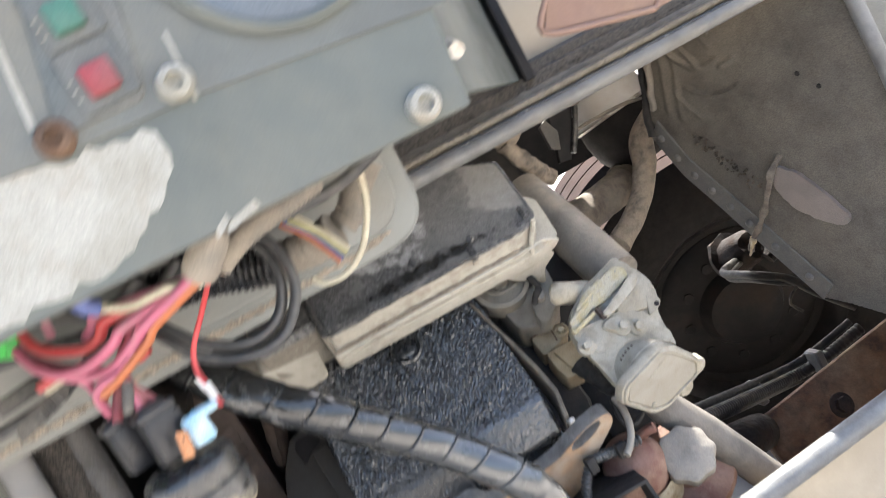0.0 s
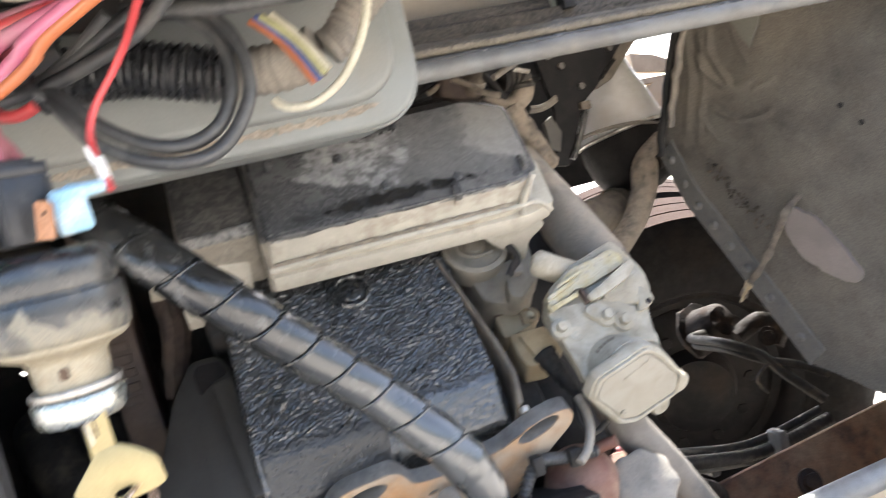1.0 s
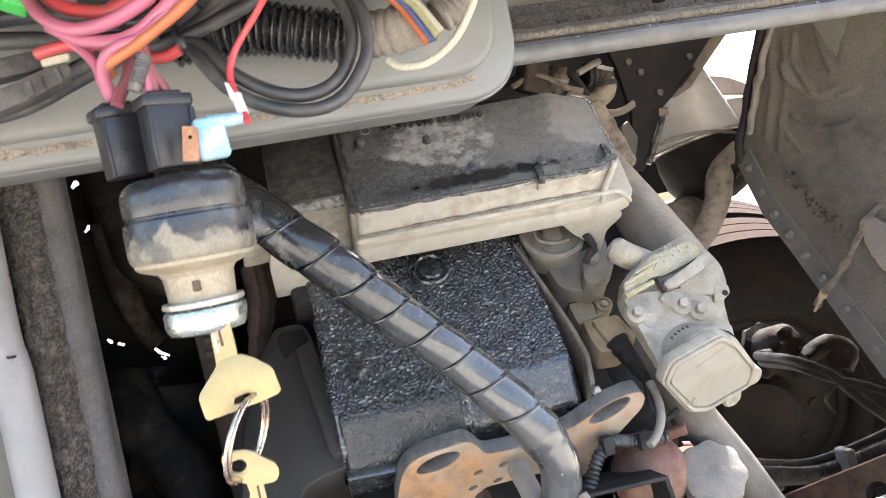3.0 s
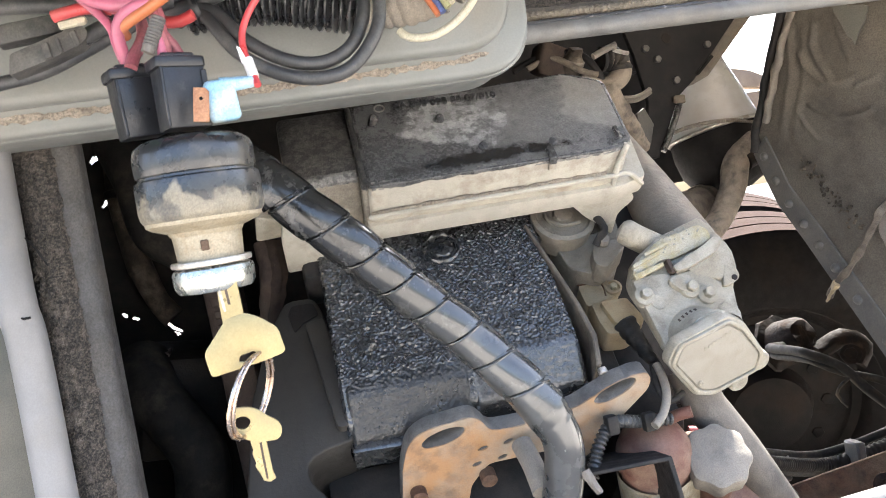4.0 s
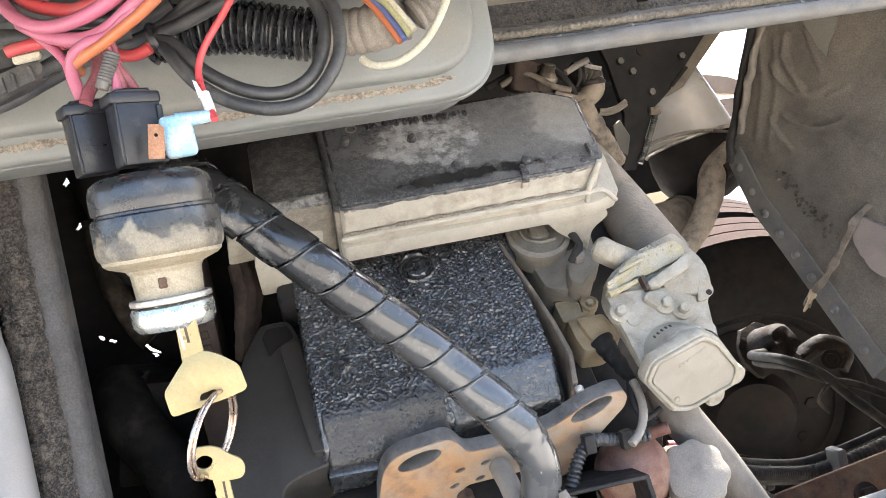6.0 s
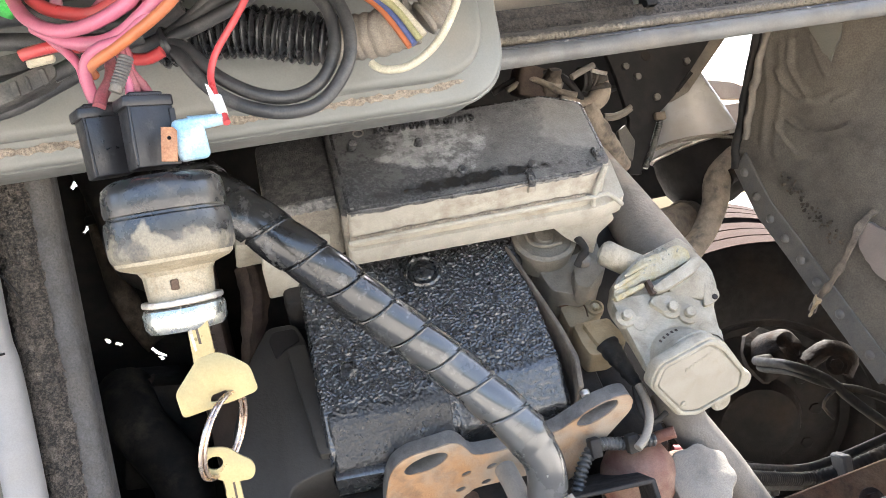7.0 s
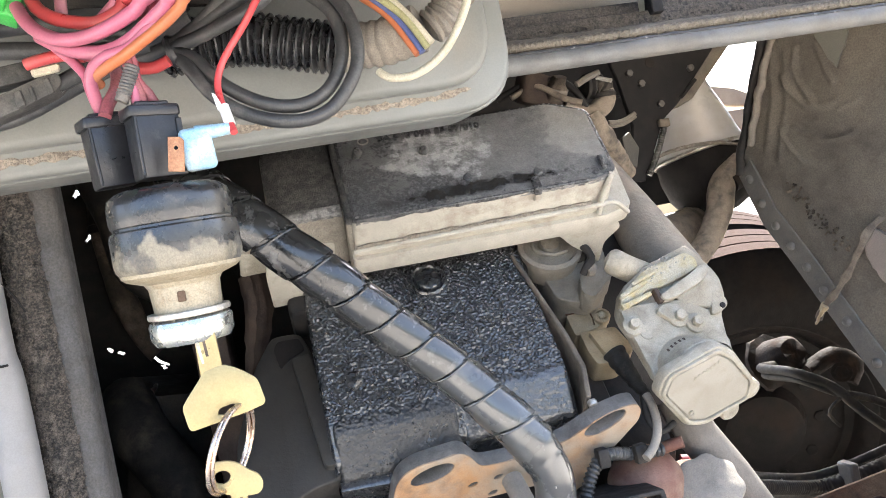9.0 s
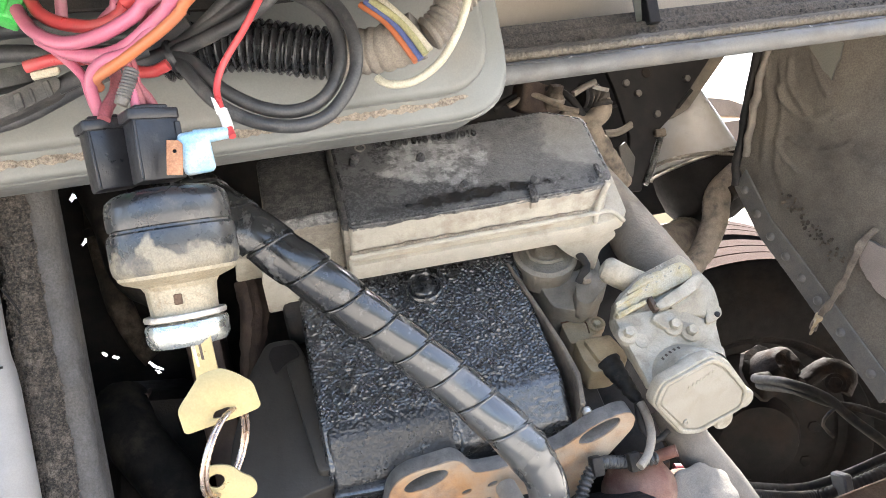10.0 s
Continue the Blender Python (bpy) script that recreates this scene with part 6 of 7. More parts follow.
wire([(-0.0227, 0.442, 1.6053), (-0.0258, 0.4408, 1.6134), (-0.0301, 0.4397, 1.6203), (-0.0302, 0.4385, 1.629), (-0.0308, 0.4373, 1.6378), (-0.0228, 0.4362, 1.6471), (-0.0107, 0.435, 1.659), boot], DARKRED, 0.0026)
wire([(-0.0327, 0.436, 1.6059), (-0.0322, 0.436, 1.6122), (-0.033, 0.436, 1.6173)], PINK, 0.0024)
wire([(-0.0136, 0.468, 1.6371), (-0.0213, 0.4707, 1.6348), (-0.029, 0.4733, 1.6358), (-0.0334, 0.476, 1.639)], REDW, 0.0034)
wire([(-0.0902, 0.484, 1.6488), (-0.0815, 0.4827, 1.6502), (-0.0705, 0.4813, 1.6508), (-0.0581, 0.48, 1.6483)], REDW, 0.0034)
wire([(-0.0674, 0.49, 1.6757), (-0.0663, 0.4875, 1.683), (-0.0649, 0.485, 1.6918)], PINK, 0.0034)
wire([(-0.0449, 0.472, 1.6651), (-0.0352, 0.461, 1.669), (-0.0256, 0.45, 1.6735), boot + Vector((0.002, 0.003, 0))], PINK, 0.0036)
part("sleeve", ribbed([(-0.0305, 0.434, 1.6272), (-0.0341, 0.434, 1.6194), (-0.0378, 0.434, 1.6121)], 0.0040, 0.0017, 0.0006, 12), STRIP, loom, "dark ribbed tie")
part("tie_end", sweep([(-0.0373, 0.4335, 1.6131), (-0.0393, 0.4335, 1.6092)], 0.0034, 12, 0.002), TUBE, loom)
part("boot", lathe([(0.0, 0.022), (0.008, 0.021), (0.0105, 0.014), (0.0115, -0.006), (0.010, -0.012), (0, -0.012)], 24, look(boot + Vector((0.004, -0.004, 0.008)), boot + Vector((-0.4, 0.3, -0.35)))), TUBE, loom, "dusty grey rubber boot")

part("sleeve", ribbed([(0.0549, 0.384, 1.664), (0.0744, 0.392, 1.6729), (0.0937, 0.4, 1.6773), (0.1136, 0.408, 1.6802), (0.1349, 0.415, 1.684)], 0.0085, 0.0045, 0.0016, 16), TUBE, loom, "dusty corrugated sleeve")
rw = thing("red_wire", sweep([(0.013, 0.427, 1.584), (0.0123, 0.4295, 1.5882), (0.0106, 0.434, 1.5969), (0.0093, 0.438, 1.6072), (0.0101, 0.44, 1.6153), (0.0141, 0.44, 1.6241), (0.0203, 0.437, 1.6318), (0.0283, 0.432, 1.6402), (0.035, 0.425, 1.6478), (0.0397, 0.415, 1.6528), boot + Vector((0.006, 0.006, 0.004))], 0.00195, 12, 0.003), REDW, "bright red single wire to the blue terminal", "wire")
part("ferrule", sweep([(0.0102, 0.4345, 1.5998), (0.0112, 0.4322, 1.5937), (0.0118, 0.43, 1.5889)], 0.0029, 12, 0.002), WHITE, rw, "white marker ferrule")
part("flag", prism([(0.0057, 1.6076), (0.0075, 1.6062), (0.0101, 1.5991), (0.0101, 1.5943), (0.007, 1.5983)], -0.434, -0.4332, 0, 1, YZ), WHITE, rw)
ww = thing("white_wire", sweep([(-0.018, 0.4, 1.677), (0.0, 0.392, 1.668), (0.025, 0.385, 1.667), (0.042, 0.386, 1.66)], 0.0028, 12, 0.004), IVORY, "white wire with a blue terminal", "wire")
part("terminal", sweep([(-0.025, 0.39, 1.686), (-0.0215, 0.394, 1.68), (-0.018, 0.398, 1.677)], 0.0055, 14, 0.003), BLUEW, ww, "blue insulated terminal")
GPM = Matrix.Translation((-0.1018, 0.487, 1.6903)) @ pose(0, 0, 0, 0, 24, 12)
gp = thing("green_plug", rbox((-0.020, -0.010, -0.011), (0.017, 0.010, 0.020), 0.002, 2, GPM), GREEN, "bright green plastic plug on the pink wires", "connector")
for x in (-0.013, 0.003):
    part("ridge", rbox((x, -0.0125, -0.010), (x + 0.007, -0.009, 0.019), 0.001, 1, GPM), GREEN, gp)
pc = thing("plug_housing", rbox((-0.018, -0.007, -0.006), (0.018, 0.007, 0.006), 0.002, 2, Matrix.Translation((-0.109, 0.511, 1.650)) @ pose(0, 0, 0, 0, -8, 5)), CONNECTOR, "dusty black in-line connector", "connector")
cn2 = part("shell", roughen(prism(round_poly([(-0.1179, 1.6328), (-0.0896, 1.6423), (-0.0794, 1.6457), (-0.075, 1.6425), (-0.0753, 1.6372), (-0.0796, 1.6337), (-0.0982, 1.6269), (-0.1199, 1.6207)], 0.002, 3), -0.508, -0.492, 0.0015, 2, YZ), 0.0005, 0.01), CONNECTOR, pc, "dusty black plug shell")
for o in [[(-0.084, 1.6411), (-0.0808, 1.6424), (-0.0788, 1.6333), (-0.082, 1.632)], [(-0.1008, 1.6361), (-0.0965, 1.6375), (-0.0951, 1.6282), (-0.0994, 1.6269)], [(-0.0922, 1.6383), (-0.0903, 1.639), (-0.0888, 1.6306), (-0.0907, 1.6299)]]:
    part("rib", prism(o, -0.4925, -0.4895, 0.0006, 1, YZ), CONNECTOR, cn2)
part("cable", sweep([(-0.0784, 0.499, 1.6394), (-0.0671, 0.5005, 1.6444), (-0.0555, 0.502, 1.6495), (-0.0405, 0.5035, 1.655), (-0.0249, 0.505, 1.6578)], 0.0048, 12, 0.005), CABLE, pc)
part("marker", prism([(-0.0885, 1.6462), (-0.074, 1.6481), (-0.0725, 1.6466), (-0.0736, 1.6438), (-0.0881, 1.642)], -0.489, -0.4845, 0.0008, 1, YZ), IVORY, pc, "ivory marker sleeve")

cb = base("cable_loop", "two thick black cables looped and tied", "cable")
part("cable", sweep([(0.065, 0.468, 1.683), (0.042, 0.479, 1.667), (0.01, 0.492, 1.657), (-0.011, 0.497, 1.651), (-0.001, 0.493, 1.644), (0.014, 0.489, 1.624), (0.035, 0.485, 1.609), (0.056, 0.485, 1.605), (0.075, 0.486, 1.613), (0.087, 0.488, 1.633), (0.088, 0.493, 1.656), (0.079, 0.501, 1.674), (0.061, 0.511, 1.687), (0.035, 0.517, 1.683)], 0.0042, 14, 0.005), CABLE, cb)
part("cable", sweep([(0.032, 0.487, 1.683), (0.01, 0.497, 1.667), (-0.011, 0.503, 1.654), (-0.006, 0.492, 1.641), (0.008, 0.487, 1.617), (0.028, 0.484, 1.602), (0.052, 0.481, 1.595), (0.074, 0.481, 1.6), (0.093, 0.481, 1.622), (0.097, 0.486, 1.649), (0.089, 0.493, 1.672), (0.072, 0.508, 1.69), (0.041, 0.526, 1.697)], 0.0042, 14, 0.005), CABLE, cb)
part("cable", sweep([(-0.147, 0.552, 1.631), (-0.111, 0.543, 1.634), (-0.08, 0.53, 1.642), (-0.05, 0.517, 1.65), (-0.018, 0.506, 1.654), (0.008, 0.498, 1.664), (0.045, 0.484, 1.681)], 0.0045, 12, 0.006), CABLE, cb)
part("cable", sweep([(-0.137, 0.55, 1.68), (-0.103, 0.541, 1.675), (-0.073, 0.534, 1.668), (-0.035, 0.524, 1.664), (0.002, 0.515, 1.675)], 0.0055, 12, 0.006), CABLE, cb)
part("cable", sweep([(-0.141, 0.572, 1.699), (-0.104, 0.563, 1.698), (-0.068, 0.543, 1.687), (-0.03, 0.528, 1.674), (0, 0.515, 1.685)], 0.006, 12, 0.006), CABLE, cb)
part("tie", lathe([(0.0095, -0.0022), (0.0105, 0), (0.0095, 0.0022)], 20, look((-0.011, 0.498, 1.65), (0.013, 0.491, 1.656))), BLACKPLASTIC, cb, "black cable tie")
# long cable hanging under the control box
thing("cable", sweep([(-0.026, 0.534, 1.653), (0.04, 0.501, 1.683), (0.094, 0.481, 1.676), (0.151, 0.47, 1.675), (0.185, 0.458, 1.683), (0.207, 0.451, 1.694), (0.23, 0.443, 1.711)], 0.0048, 12, 0.006), CABLE, "dusty dark cable sagging under the control box", "cable")

sl = thing("corrugated_sleeve", ribbed([(-0.02, 0.551, 1.666), (0.002, 0.546, 1.667), (0.039, 0.537, 1.663), (0.07, 0.529, 1.653), (0.095, 0.522, 1.645)], 0.0178, 0.0053, 0.0034, 28), GLOSSSLEEVE, "black corrugated cable sleeve", "cable sleeve")
part("taped_end", roughen(ribbed([(0.091, 0.523, 1.645), (0.109, 0.519, 1.645), (0.127, 0.509, 1.644), (0.143, 0.5, 1.646)], 0.0155, 0.0075, 0.0012, 22), 0.0015, 0.012), TUBE, sl, "dusty taped end")
thing("corrugated_sleeve", ribbed([(0.151, 0.508, 1.648), (0.161, 0.506, 1.654), (0.173, 0.503, 1.667), (0.191, 0.499, 1.682)], 0.0125, 0.005, 0.002, 20), TUBE, "dusty grey corrugated cable sleeve", "cable sleeve")
wires = base("cut_wires", "cut ends of coloured wires from the sleeve", "wires")
for a, b2, c, mt, r in (((0.108, 0.499, 1.67), (0.121, 0.49, 1.653), (0.133, 0.482, 1.625), ORANGE, 0.0022), ((0.111, 0.496, 1.671), (0.126, 0.487, 1.65), (0.136, 0.481, 1.626), BLUEW, 0.0024), ((0.114, 0.493, 1.67), (0.129, 0.483, 1.65), (0.139, 0.478, 1.628), OLIVEW, 0.0024), ((0.12, 0.492, 1.67), (0.132, 0.482, 1.65), (0.142, 0.477, 1.63), IVORY, 0.0022)):
    part("wire", sweep([a, b2, c], r, 10, 0.004), mt, wires)
thing("ivory_wire", sweep([(0.11, 0.498, 1.622), (0.115, 0.494, 1.616), (0.13, 0.487, 1.614), (0.147, 0.48, 1.622), (0.16, 0.475, 1.637), (0.17, 0.47, 1.657), (0.176, 0.466, 1.682)], 0.0026, 12, 0.004), IVORY, "loose ivory wire bent in a curve", "wire")

# ---- behind the engine ----
CEN = Vector((1.267, 1.959, 0.882))
wheel_m = look(CEN, (0.678, 0.196, 0.487)) @ Matrix.Scale(1.035, 4)   # the axle hangs at a slant
wh = base("wheel", "large dusty wheel standing in deep shade", "wheel", wheel_m)
prof = [(0.285, 0.12), (0.30, 0.135), (0.38, 0.15), (0.44, 0.14), (0.475, 0.12)]
for k in range(3):
    z = 0.115 - k * 0.08
    prof += [(0.482, z), (0.482, z - 0.07), (0.477, z - 0.071), (0.477, z - 0.079)] if k < 2 else [(0.482, z), (0.482, z - 0.07)]
prof += [(0.472, -0.135), (0.44, -0.15), (0.40, -0.155), (0.36, -0.152), (0.30, -0.14), (0.288, -0.125)]
side = [p for p in prof if p[1] > 0.11], [p for p in prof if p[1] < -0.11]
tread = [p for p in prof if -0.125 < p[1] < 0.125]
for off in (0.0, 0.30):
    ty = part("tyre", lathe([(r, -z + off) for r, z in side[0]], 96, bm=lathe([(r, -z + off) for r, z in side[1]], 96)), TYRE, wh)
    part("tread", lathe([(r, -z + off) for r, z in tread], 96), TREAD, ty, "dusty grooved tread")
# nuts, rim, drum and brake parts carry their shade as near-black colour
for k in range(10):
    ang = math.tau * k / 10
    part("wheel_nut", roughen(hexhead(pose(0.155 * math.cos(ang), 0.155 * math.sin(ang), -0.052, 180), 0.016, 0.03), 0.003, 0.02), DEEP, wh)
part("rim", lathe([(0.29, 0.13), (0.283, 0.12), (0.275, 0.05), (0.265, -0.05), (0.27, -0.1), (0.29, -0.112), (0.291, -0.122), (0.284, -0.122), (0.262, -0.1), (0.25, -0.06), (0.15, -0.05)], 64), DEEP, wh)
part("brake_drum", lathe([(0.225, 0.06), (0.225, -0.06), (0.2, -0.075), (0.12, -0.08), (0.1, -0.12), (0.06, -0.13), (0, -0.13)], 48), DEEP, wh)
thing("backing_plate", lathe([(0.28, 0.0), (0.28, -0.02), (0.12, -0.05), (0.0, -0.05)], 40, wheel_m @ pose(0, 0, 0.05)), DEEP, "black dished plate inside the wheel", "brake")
bc = thing("brake_cylinder", roughen(lathe([(0, 0.05), (0.03, 0.05), (0.045, 0.03), (0.045, -0.02), (0.06, -0.025), (0.06, -0.035), (0.03, -0.06), (0, -0.06)], 24, Matrix.Translation((1.084, 1.526, 1.118)) @ pose(0, 0, 0, 70, 30, 0)), 0.008, 0.025), SHADEDRUST, "brown rusty brake cylinder", "brake part")
thing("brake_lever", roughen(sweep([(1.111, 1.468, 1.089), (1.163, 1.455, 1.112), (1.206, 1.444, 1.088), (1.188, 1.448, 1.055)], 0.02, 12, 0.01), 0.006, 0.025), SHADEDRUST, "brown rusty brake lever", "brake part")
part("nut", hexhead(look((1.15, 1.417, 1.086), (0, 0, 1.5)) @ pose(0, 0, 0, 180), 0.014, 0.02), SHADEDRUST, bc)
for i, (dy, r) in enumerate(((0, 0.011), (14, 0.008), (-12, 0.007))):
    p = [(0.517, 0.916, 1.142), (0.776, 1.087, 1.024), (0.846, 1.07, 1.025), (0.937, 1.047, 1.045)]
    q = [Vector(v) + Vector((0, 0.01 * i, dy * -0.0009)) for v in p]
    ob = thing("chassis_cable", ribbed(q, r, 0.008, 0.0012, 12) if i == 0 else sweep(q, r, 10, 0.01), RUBBER, "dusty black ribbed chassis cable", "cable", group="chassis cables")
    if i == 0:
        for s in ((0.722, 1.085, 1.035), (0.84, 1.061, 1.032)):
            part("tie", rbox((-0.008, -0.016, -0.02), (0.008, 0.016, 0.022), 0.003, 1, Matrix.Translation(s)), STRIP, ob)
for i, p in enumerate(([(1.079, 1.517, 1.109), (0.955, 1.404, 1.14), (0.919, 1.259, 1.156), (0.962, 1.217, 1.125), (0.988, 1.189, 1.082), (1.03, 1.157, 1.027)], [(1.077, 1.507, 1.105), (0.96, 1.403, 1.125), (0.926, 1.257, 1.141), (0.965, 1.216, 1.114), (1.002, 1.186, 1.1), (1.048, 1.153, 1.069)], [(0.982, 1.201, 1.113), (0.954, 1.208, 1.098), (0.941, 1.211, 1.08), (0.956, 1.207, 1.056)])):
    thing("brake_hose", sweep(p, (0.009, 0.007, 0.003)[i], 12, 0.012), RUBBER, "dusty black brake hose", "hose", group="brake hoses")
arm = thing("suspension_arm", prism(round_poly([(0, 0), (0.36, 0.02), (0.40, -0.06), (0.36, -0.12), (0.0, -0.10)], 0.03, 4), -0.03, 0.0, 0.006, 2, Matrix.Translation((0.647, 0.999, 1.04)) @ pose(0, 0, 0, 65, -4, -8)), RUST, "rusty brown suspension arm", "suspension arm")
part("pivot", sweep([(0.644, 0.988, 1.029), (0.562, 0.94, 1.067), (0.41, 1.15, 1.0)], 0.03, 14, 0.02), SHADEDRUST, arm)
part("bolt", hexhead(Matrix.Translation((0.691, 0.828, 1.083)) @ pose(0, 0, 0, 70, 0, 0), 0.012, 0.01), SHADEDRUST, arm)

CAN = Matrix.Translation((0.794, 1.222, 1.575)) @ pose(0, 0, 0, -8, -5, 0)
tk = thing("air_canister", lathe([(0.077, 0.0), (0.078, 0.004), (0.0755, 0.01), (0.073, 0.018), (0.064, 0.06), (0.054, 0.1), (0.043, 0.15), (0.033, 0.2), (0, 0.2)], 48, CAN), TANK, "pale grey tapered canister with a dark bowl", "canister")
part("hanger", sweep([(0.779, 1.195, 1.765), (0.779, 1.30, 1.80), (0.779, 1.424, 1.80)], 0.014, 12, 0.01), BLACKPLATE, tk)
part("band", sweep([Vector((0.079 * math.cos(math.tau * i / 32), 0.079 * math.sin(math.tau * i / 32), -0.002)) for i in range(32)], 0.0035, 8, 0.01, closed=True, m=CAN), CLAMP, tk)
# tyre black on the bowl gives it the shadow under the canister
part("bowl", lathe([(0.078, -0.006), (0.079, -0.03), (0.074, -0.065), (0.058, -0.095), (0.03, -0.108), (0, -0.11)], 44, CAN), TYRE, tk, "near-black lower bowl, shade put into its colour")
part("outlet", sweep([(0.78, 1.132, 1.513), (0.812, 1.135, 1.524), (0.844, 1.147, 1.529)], 0.016, 16, 0.008), SHADEDRUST, tk, "rusty outlet elbow")
thing("ribbed_cable", ribbed([(0.6917, 1.19, 1.5795), (0.7065, 1.165, 1.5835), (0.7208, 1.145, 1.5844), (0.7438, 1.14, 1.5846), (0.7801, 1.14, 1.5818), (0.8247, 1.15, 1.5728)], 0.0036, 0.0042, 0.0008, 12), TUBE, "thin grey ribbed cable along the canister's band", "cable")
ep = part("elbow", roughen(sweep([(0.8, 1.19, 1.56), (0.805, 1.15, 1.5418), (0.7703, 1.14, 1.5123), (0.7491, 1.13, 1.4749), (0.7203, 1.12, 1.4397), (0.6787, 1.11, 1.409), (0.6253, 1.1, 1.3836)], lambda s, a: 0.0205 + 0.0015 * math.sin(s * 22), 22, 0.008), 0.002, 0.03), PIPETAN, tk, "dusty brown elbow pipe")
part("joint", roughen(lathe([(0, 0.02), (0.018, 0.018), (0.022, 0.006), (0.022, -0.008), (0.016, -0.018), (0, -0.02)], 20, Matrix.Translation((0.8177, 1.17, 1.5369)) @ pose(0, 0, 0, 60, 20, 0)), 0.003, 0.012), PIPETAN, ep)
part("tap", roughen(lathe([(0, 0.02), (0.012, 0.018), (0.014, 0), (0.01, -0.022), (0, -0.024)], 18, Matrix.Translation((0.7814, 1.165, 1.5107)) @ pose(0, 0, 0, 20, 35, 0)), 0.003, 0.012), DEEP, ep, "black drain tap")
part("lever", sweep([(0.7618, 1.155, 1.5156), (0.7845, 1.155, 1.5212), (0.8036, 1.155, 1.5199)], 0.005, 10, 0.004), DEEP, ep)
hpipe = thing("hose_pipe", roughen(sweep([(0.5727, 1.12, 1.4518), (0.6489, 1.16, 1.449), (0.7337, 1.2, 1.4522)], 0.032, 24, 0.008), 0.002, 0.02), TANHOSE, "dusty brown wide pipe behind the engine", "pipe")
part("rim", roughen(sweep([(0.7292, 1.198, 1.4519), (0.7428, 1.204, 1.4522)], lambda s, a: 0.0365 + 0.002 * noise.noise(Vector((math.cos(a) * 4, math.sin(a) * 4, 0))), 40, 0.002), 0.0012, 0.008), TANHOSE, hpipe, "ragged rim")
gs = thing("gusset_plate", prism([(0.604, 1.80), (0.873, 1.80), (0.726, 1.15, 1.657)[::2], (0.696, 1.15, 1.636)[::2], (0.684, 1.15, 1.617)[::2], (0.642, 1.15, 1.542)[::2], (0.62, 1.15, 1.546)[::2], (0.64, 1.15, 1.632)[::2], (0.629, 1.15, 1.707)[::2]], -1.16, -1.15, 0.001, 1, YZ), BLACKPLATE, "black bolted chassis gusset plate", "gusset")
part("tab", prism([(0.6139, 1.6159), (0.6287, 1.6246), (0.6408, 1.5962), (0.6304, 1.5658), (0.6154, 1.5756)], -1.1545, -1.1465, 0.001, 1, YZ), STRIP, gs, "bare grey tab")
part("strap", sweep([(0.5913, 1.1400, 1.6408), (0.6087, 1.1400, 1.6391), (0.6253, 1.1400, 1.6421), (0.6407, 1.1400, 1.6489)], lambda s, a: 0.0022 + 0.0045 * abs(math.sin(a)), 12, 0.004), TUBE, gs, "pale bent strap")
part("edge_strip", prism([(0.869, 1.80), (0.915, 1.80), (0.763, 1.14, 1.663)[::2], (0.733, 1.14, 1.652)[::2], (0.719, 1.14, 1.654)[::2]], -1.20, -1.165, 0.001, 1, YZ), TUBE, gs, "dusty beige edge strip")
part("hole", lathe([(0, 0.0014), (0.0075, 0.0014), (0.0085, 0.0)], 16, Matrix.Translation((0.689, 1.15, 1.729)) @ pose(0, 0, 0, 90)), DEEP, gs)
part("slot", prism([(0.761, 1.148, 1.693)[::2], (0.765, 1.148, 1.689)[::2], (0.733, 1.148, 1.663)[::2], (0.728, 1.148, 1.665)[::2]], -1.149, -1.145, 0, 1, YZ), DEEP, gs)
for q in ((0.666, 1.15, 1.697), (0.758, 1.15, 1.71), (0.693, 1.15, 1.66), (0.648, 1.15, 1.716)):
    part("bolt", hexhead(Matrix.Translation(q) @ pose(0, 0, 0, 90), 0.006, 0.007, False), STRIP, gs)
rod = thing("support_rod", ribbed([(0.6947, 1.1445, 1.6328), (0.6816, 1.1445, 1.6052), (0.6652, 1.1445, 1.5765), (0.6476, 1.1445, 1.5509)], 0.0052, 0.004, 0.001, 10), LOOMGREY, "thin threaded support rod on the gusset", "rod")
part("nut", roughen(rbox((-0.009, -0.006, -0.006), (0.009, 0.005, 0.006), 0.002, 2, Matrix.Translation((0.6882, 1.142, 1.6286))), 0.002, 0.01), TANHOSE, rod, "tan worn clip")
for k, o in enumerate(([(1.776, 2.6, 1.893)[::2], (1.88, 2.6, 1.87)[::2], (1.981, 2.6, 1.822)[::2], (1.975, 2.6, 1.792)[::2], (1.777, 2.6, 1.821)[::2]], [(1.771, 2.6, 1.792)[::2], (2.42, 2.6, 1.775)[::2], (2.42, 2.6, 0.3)[::2], (2.36, 2.6, 0.3)[::2], (2.36, 2.6, 1.76)[::2], (1.781, 2.6, 1.769)[::2]], [(1.818, 2.6, 1.751)[::2], (1.85, 2.6, 1.7715)[::2], (1.977, 2.6, 1.7685)[::2], (1.977, 2.6, 1.66)[::2], (1.91, 2.6, 1.666)[::2], (1.839, 2.6, 1.677)[::2]])):
    thing("body_rail", prism(o, -2.64, -2.6, 0.002, 1, YZ), RAILTAN, "pale beige body rail behind the wheel", "rail", group="body rails")
eh = base("rubber_elbow", "dusty black rubber elbow with a hose clamp", "hose")
part("elbow", sweep([(0.4182, 0.9, 1.6465), (0.4351, 0.9, 1.6364), (0.4518, 0.9, 1.6318), (0.4653, 0.9, 1.6370), (0.4708, 0.9, 1.6483), (0.4644, 0.9, 1.6585), (0.4522, 0.9, 1.6630)], lambda s, a: 0.0045 + 0.0085 * min(1.0, max(0.0, s - 0.02) / 0.025) + 0.0008 * noise.noise(Vector((s * 90, a, 0))), 18, 0.003), PIPETAN, eh, "dusty tan hose")
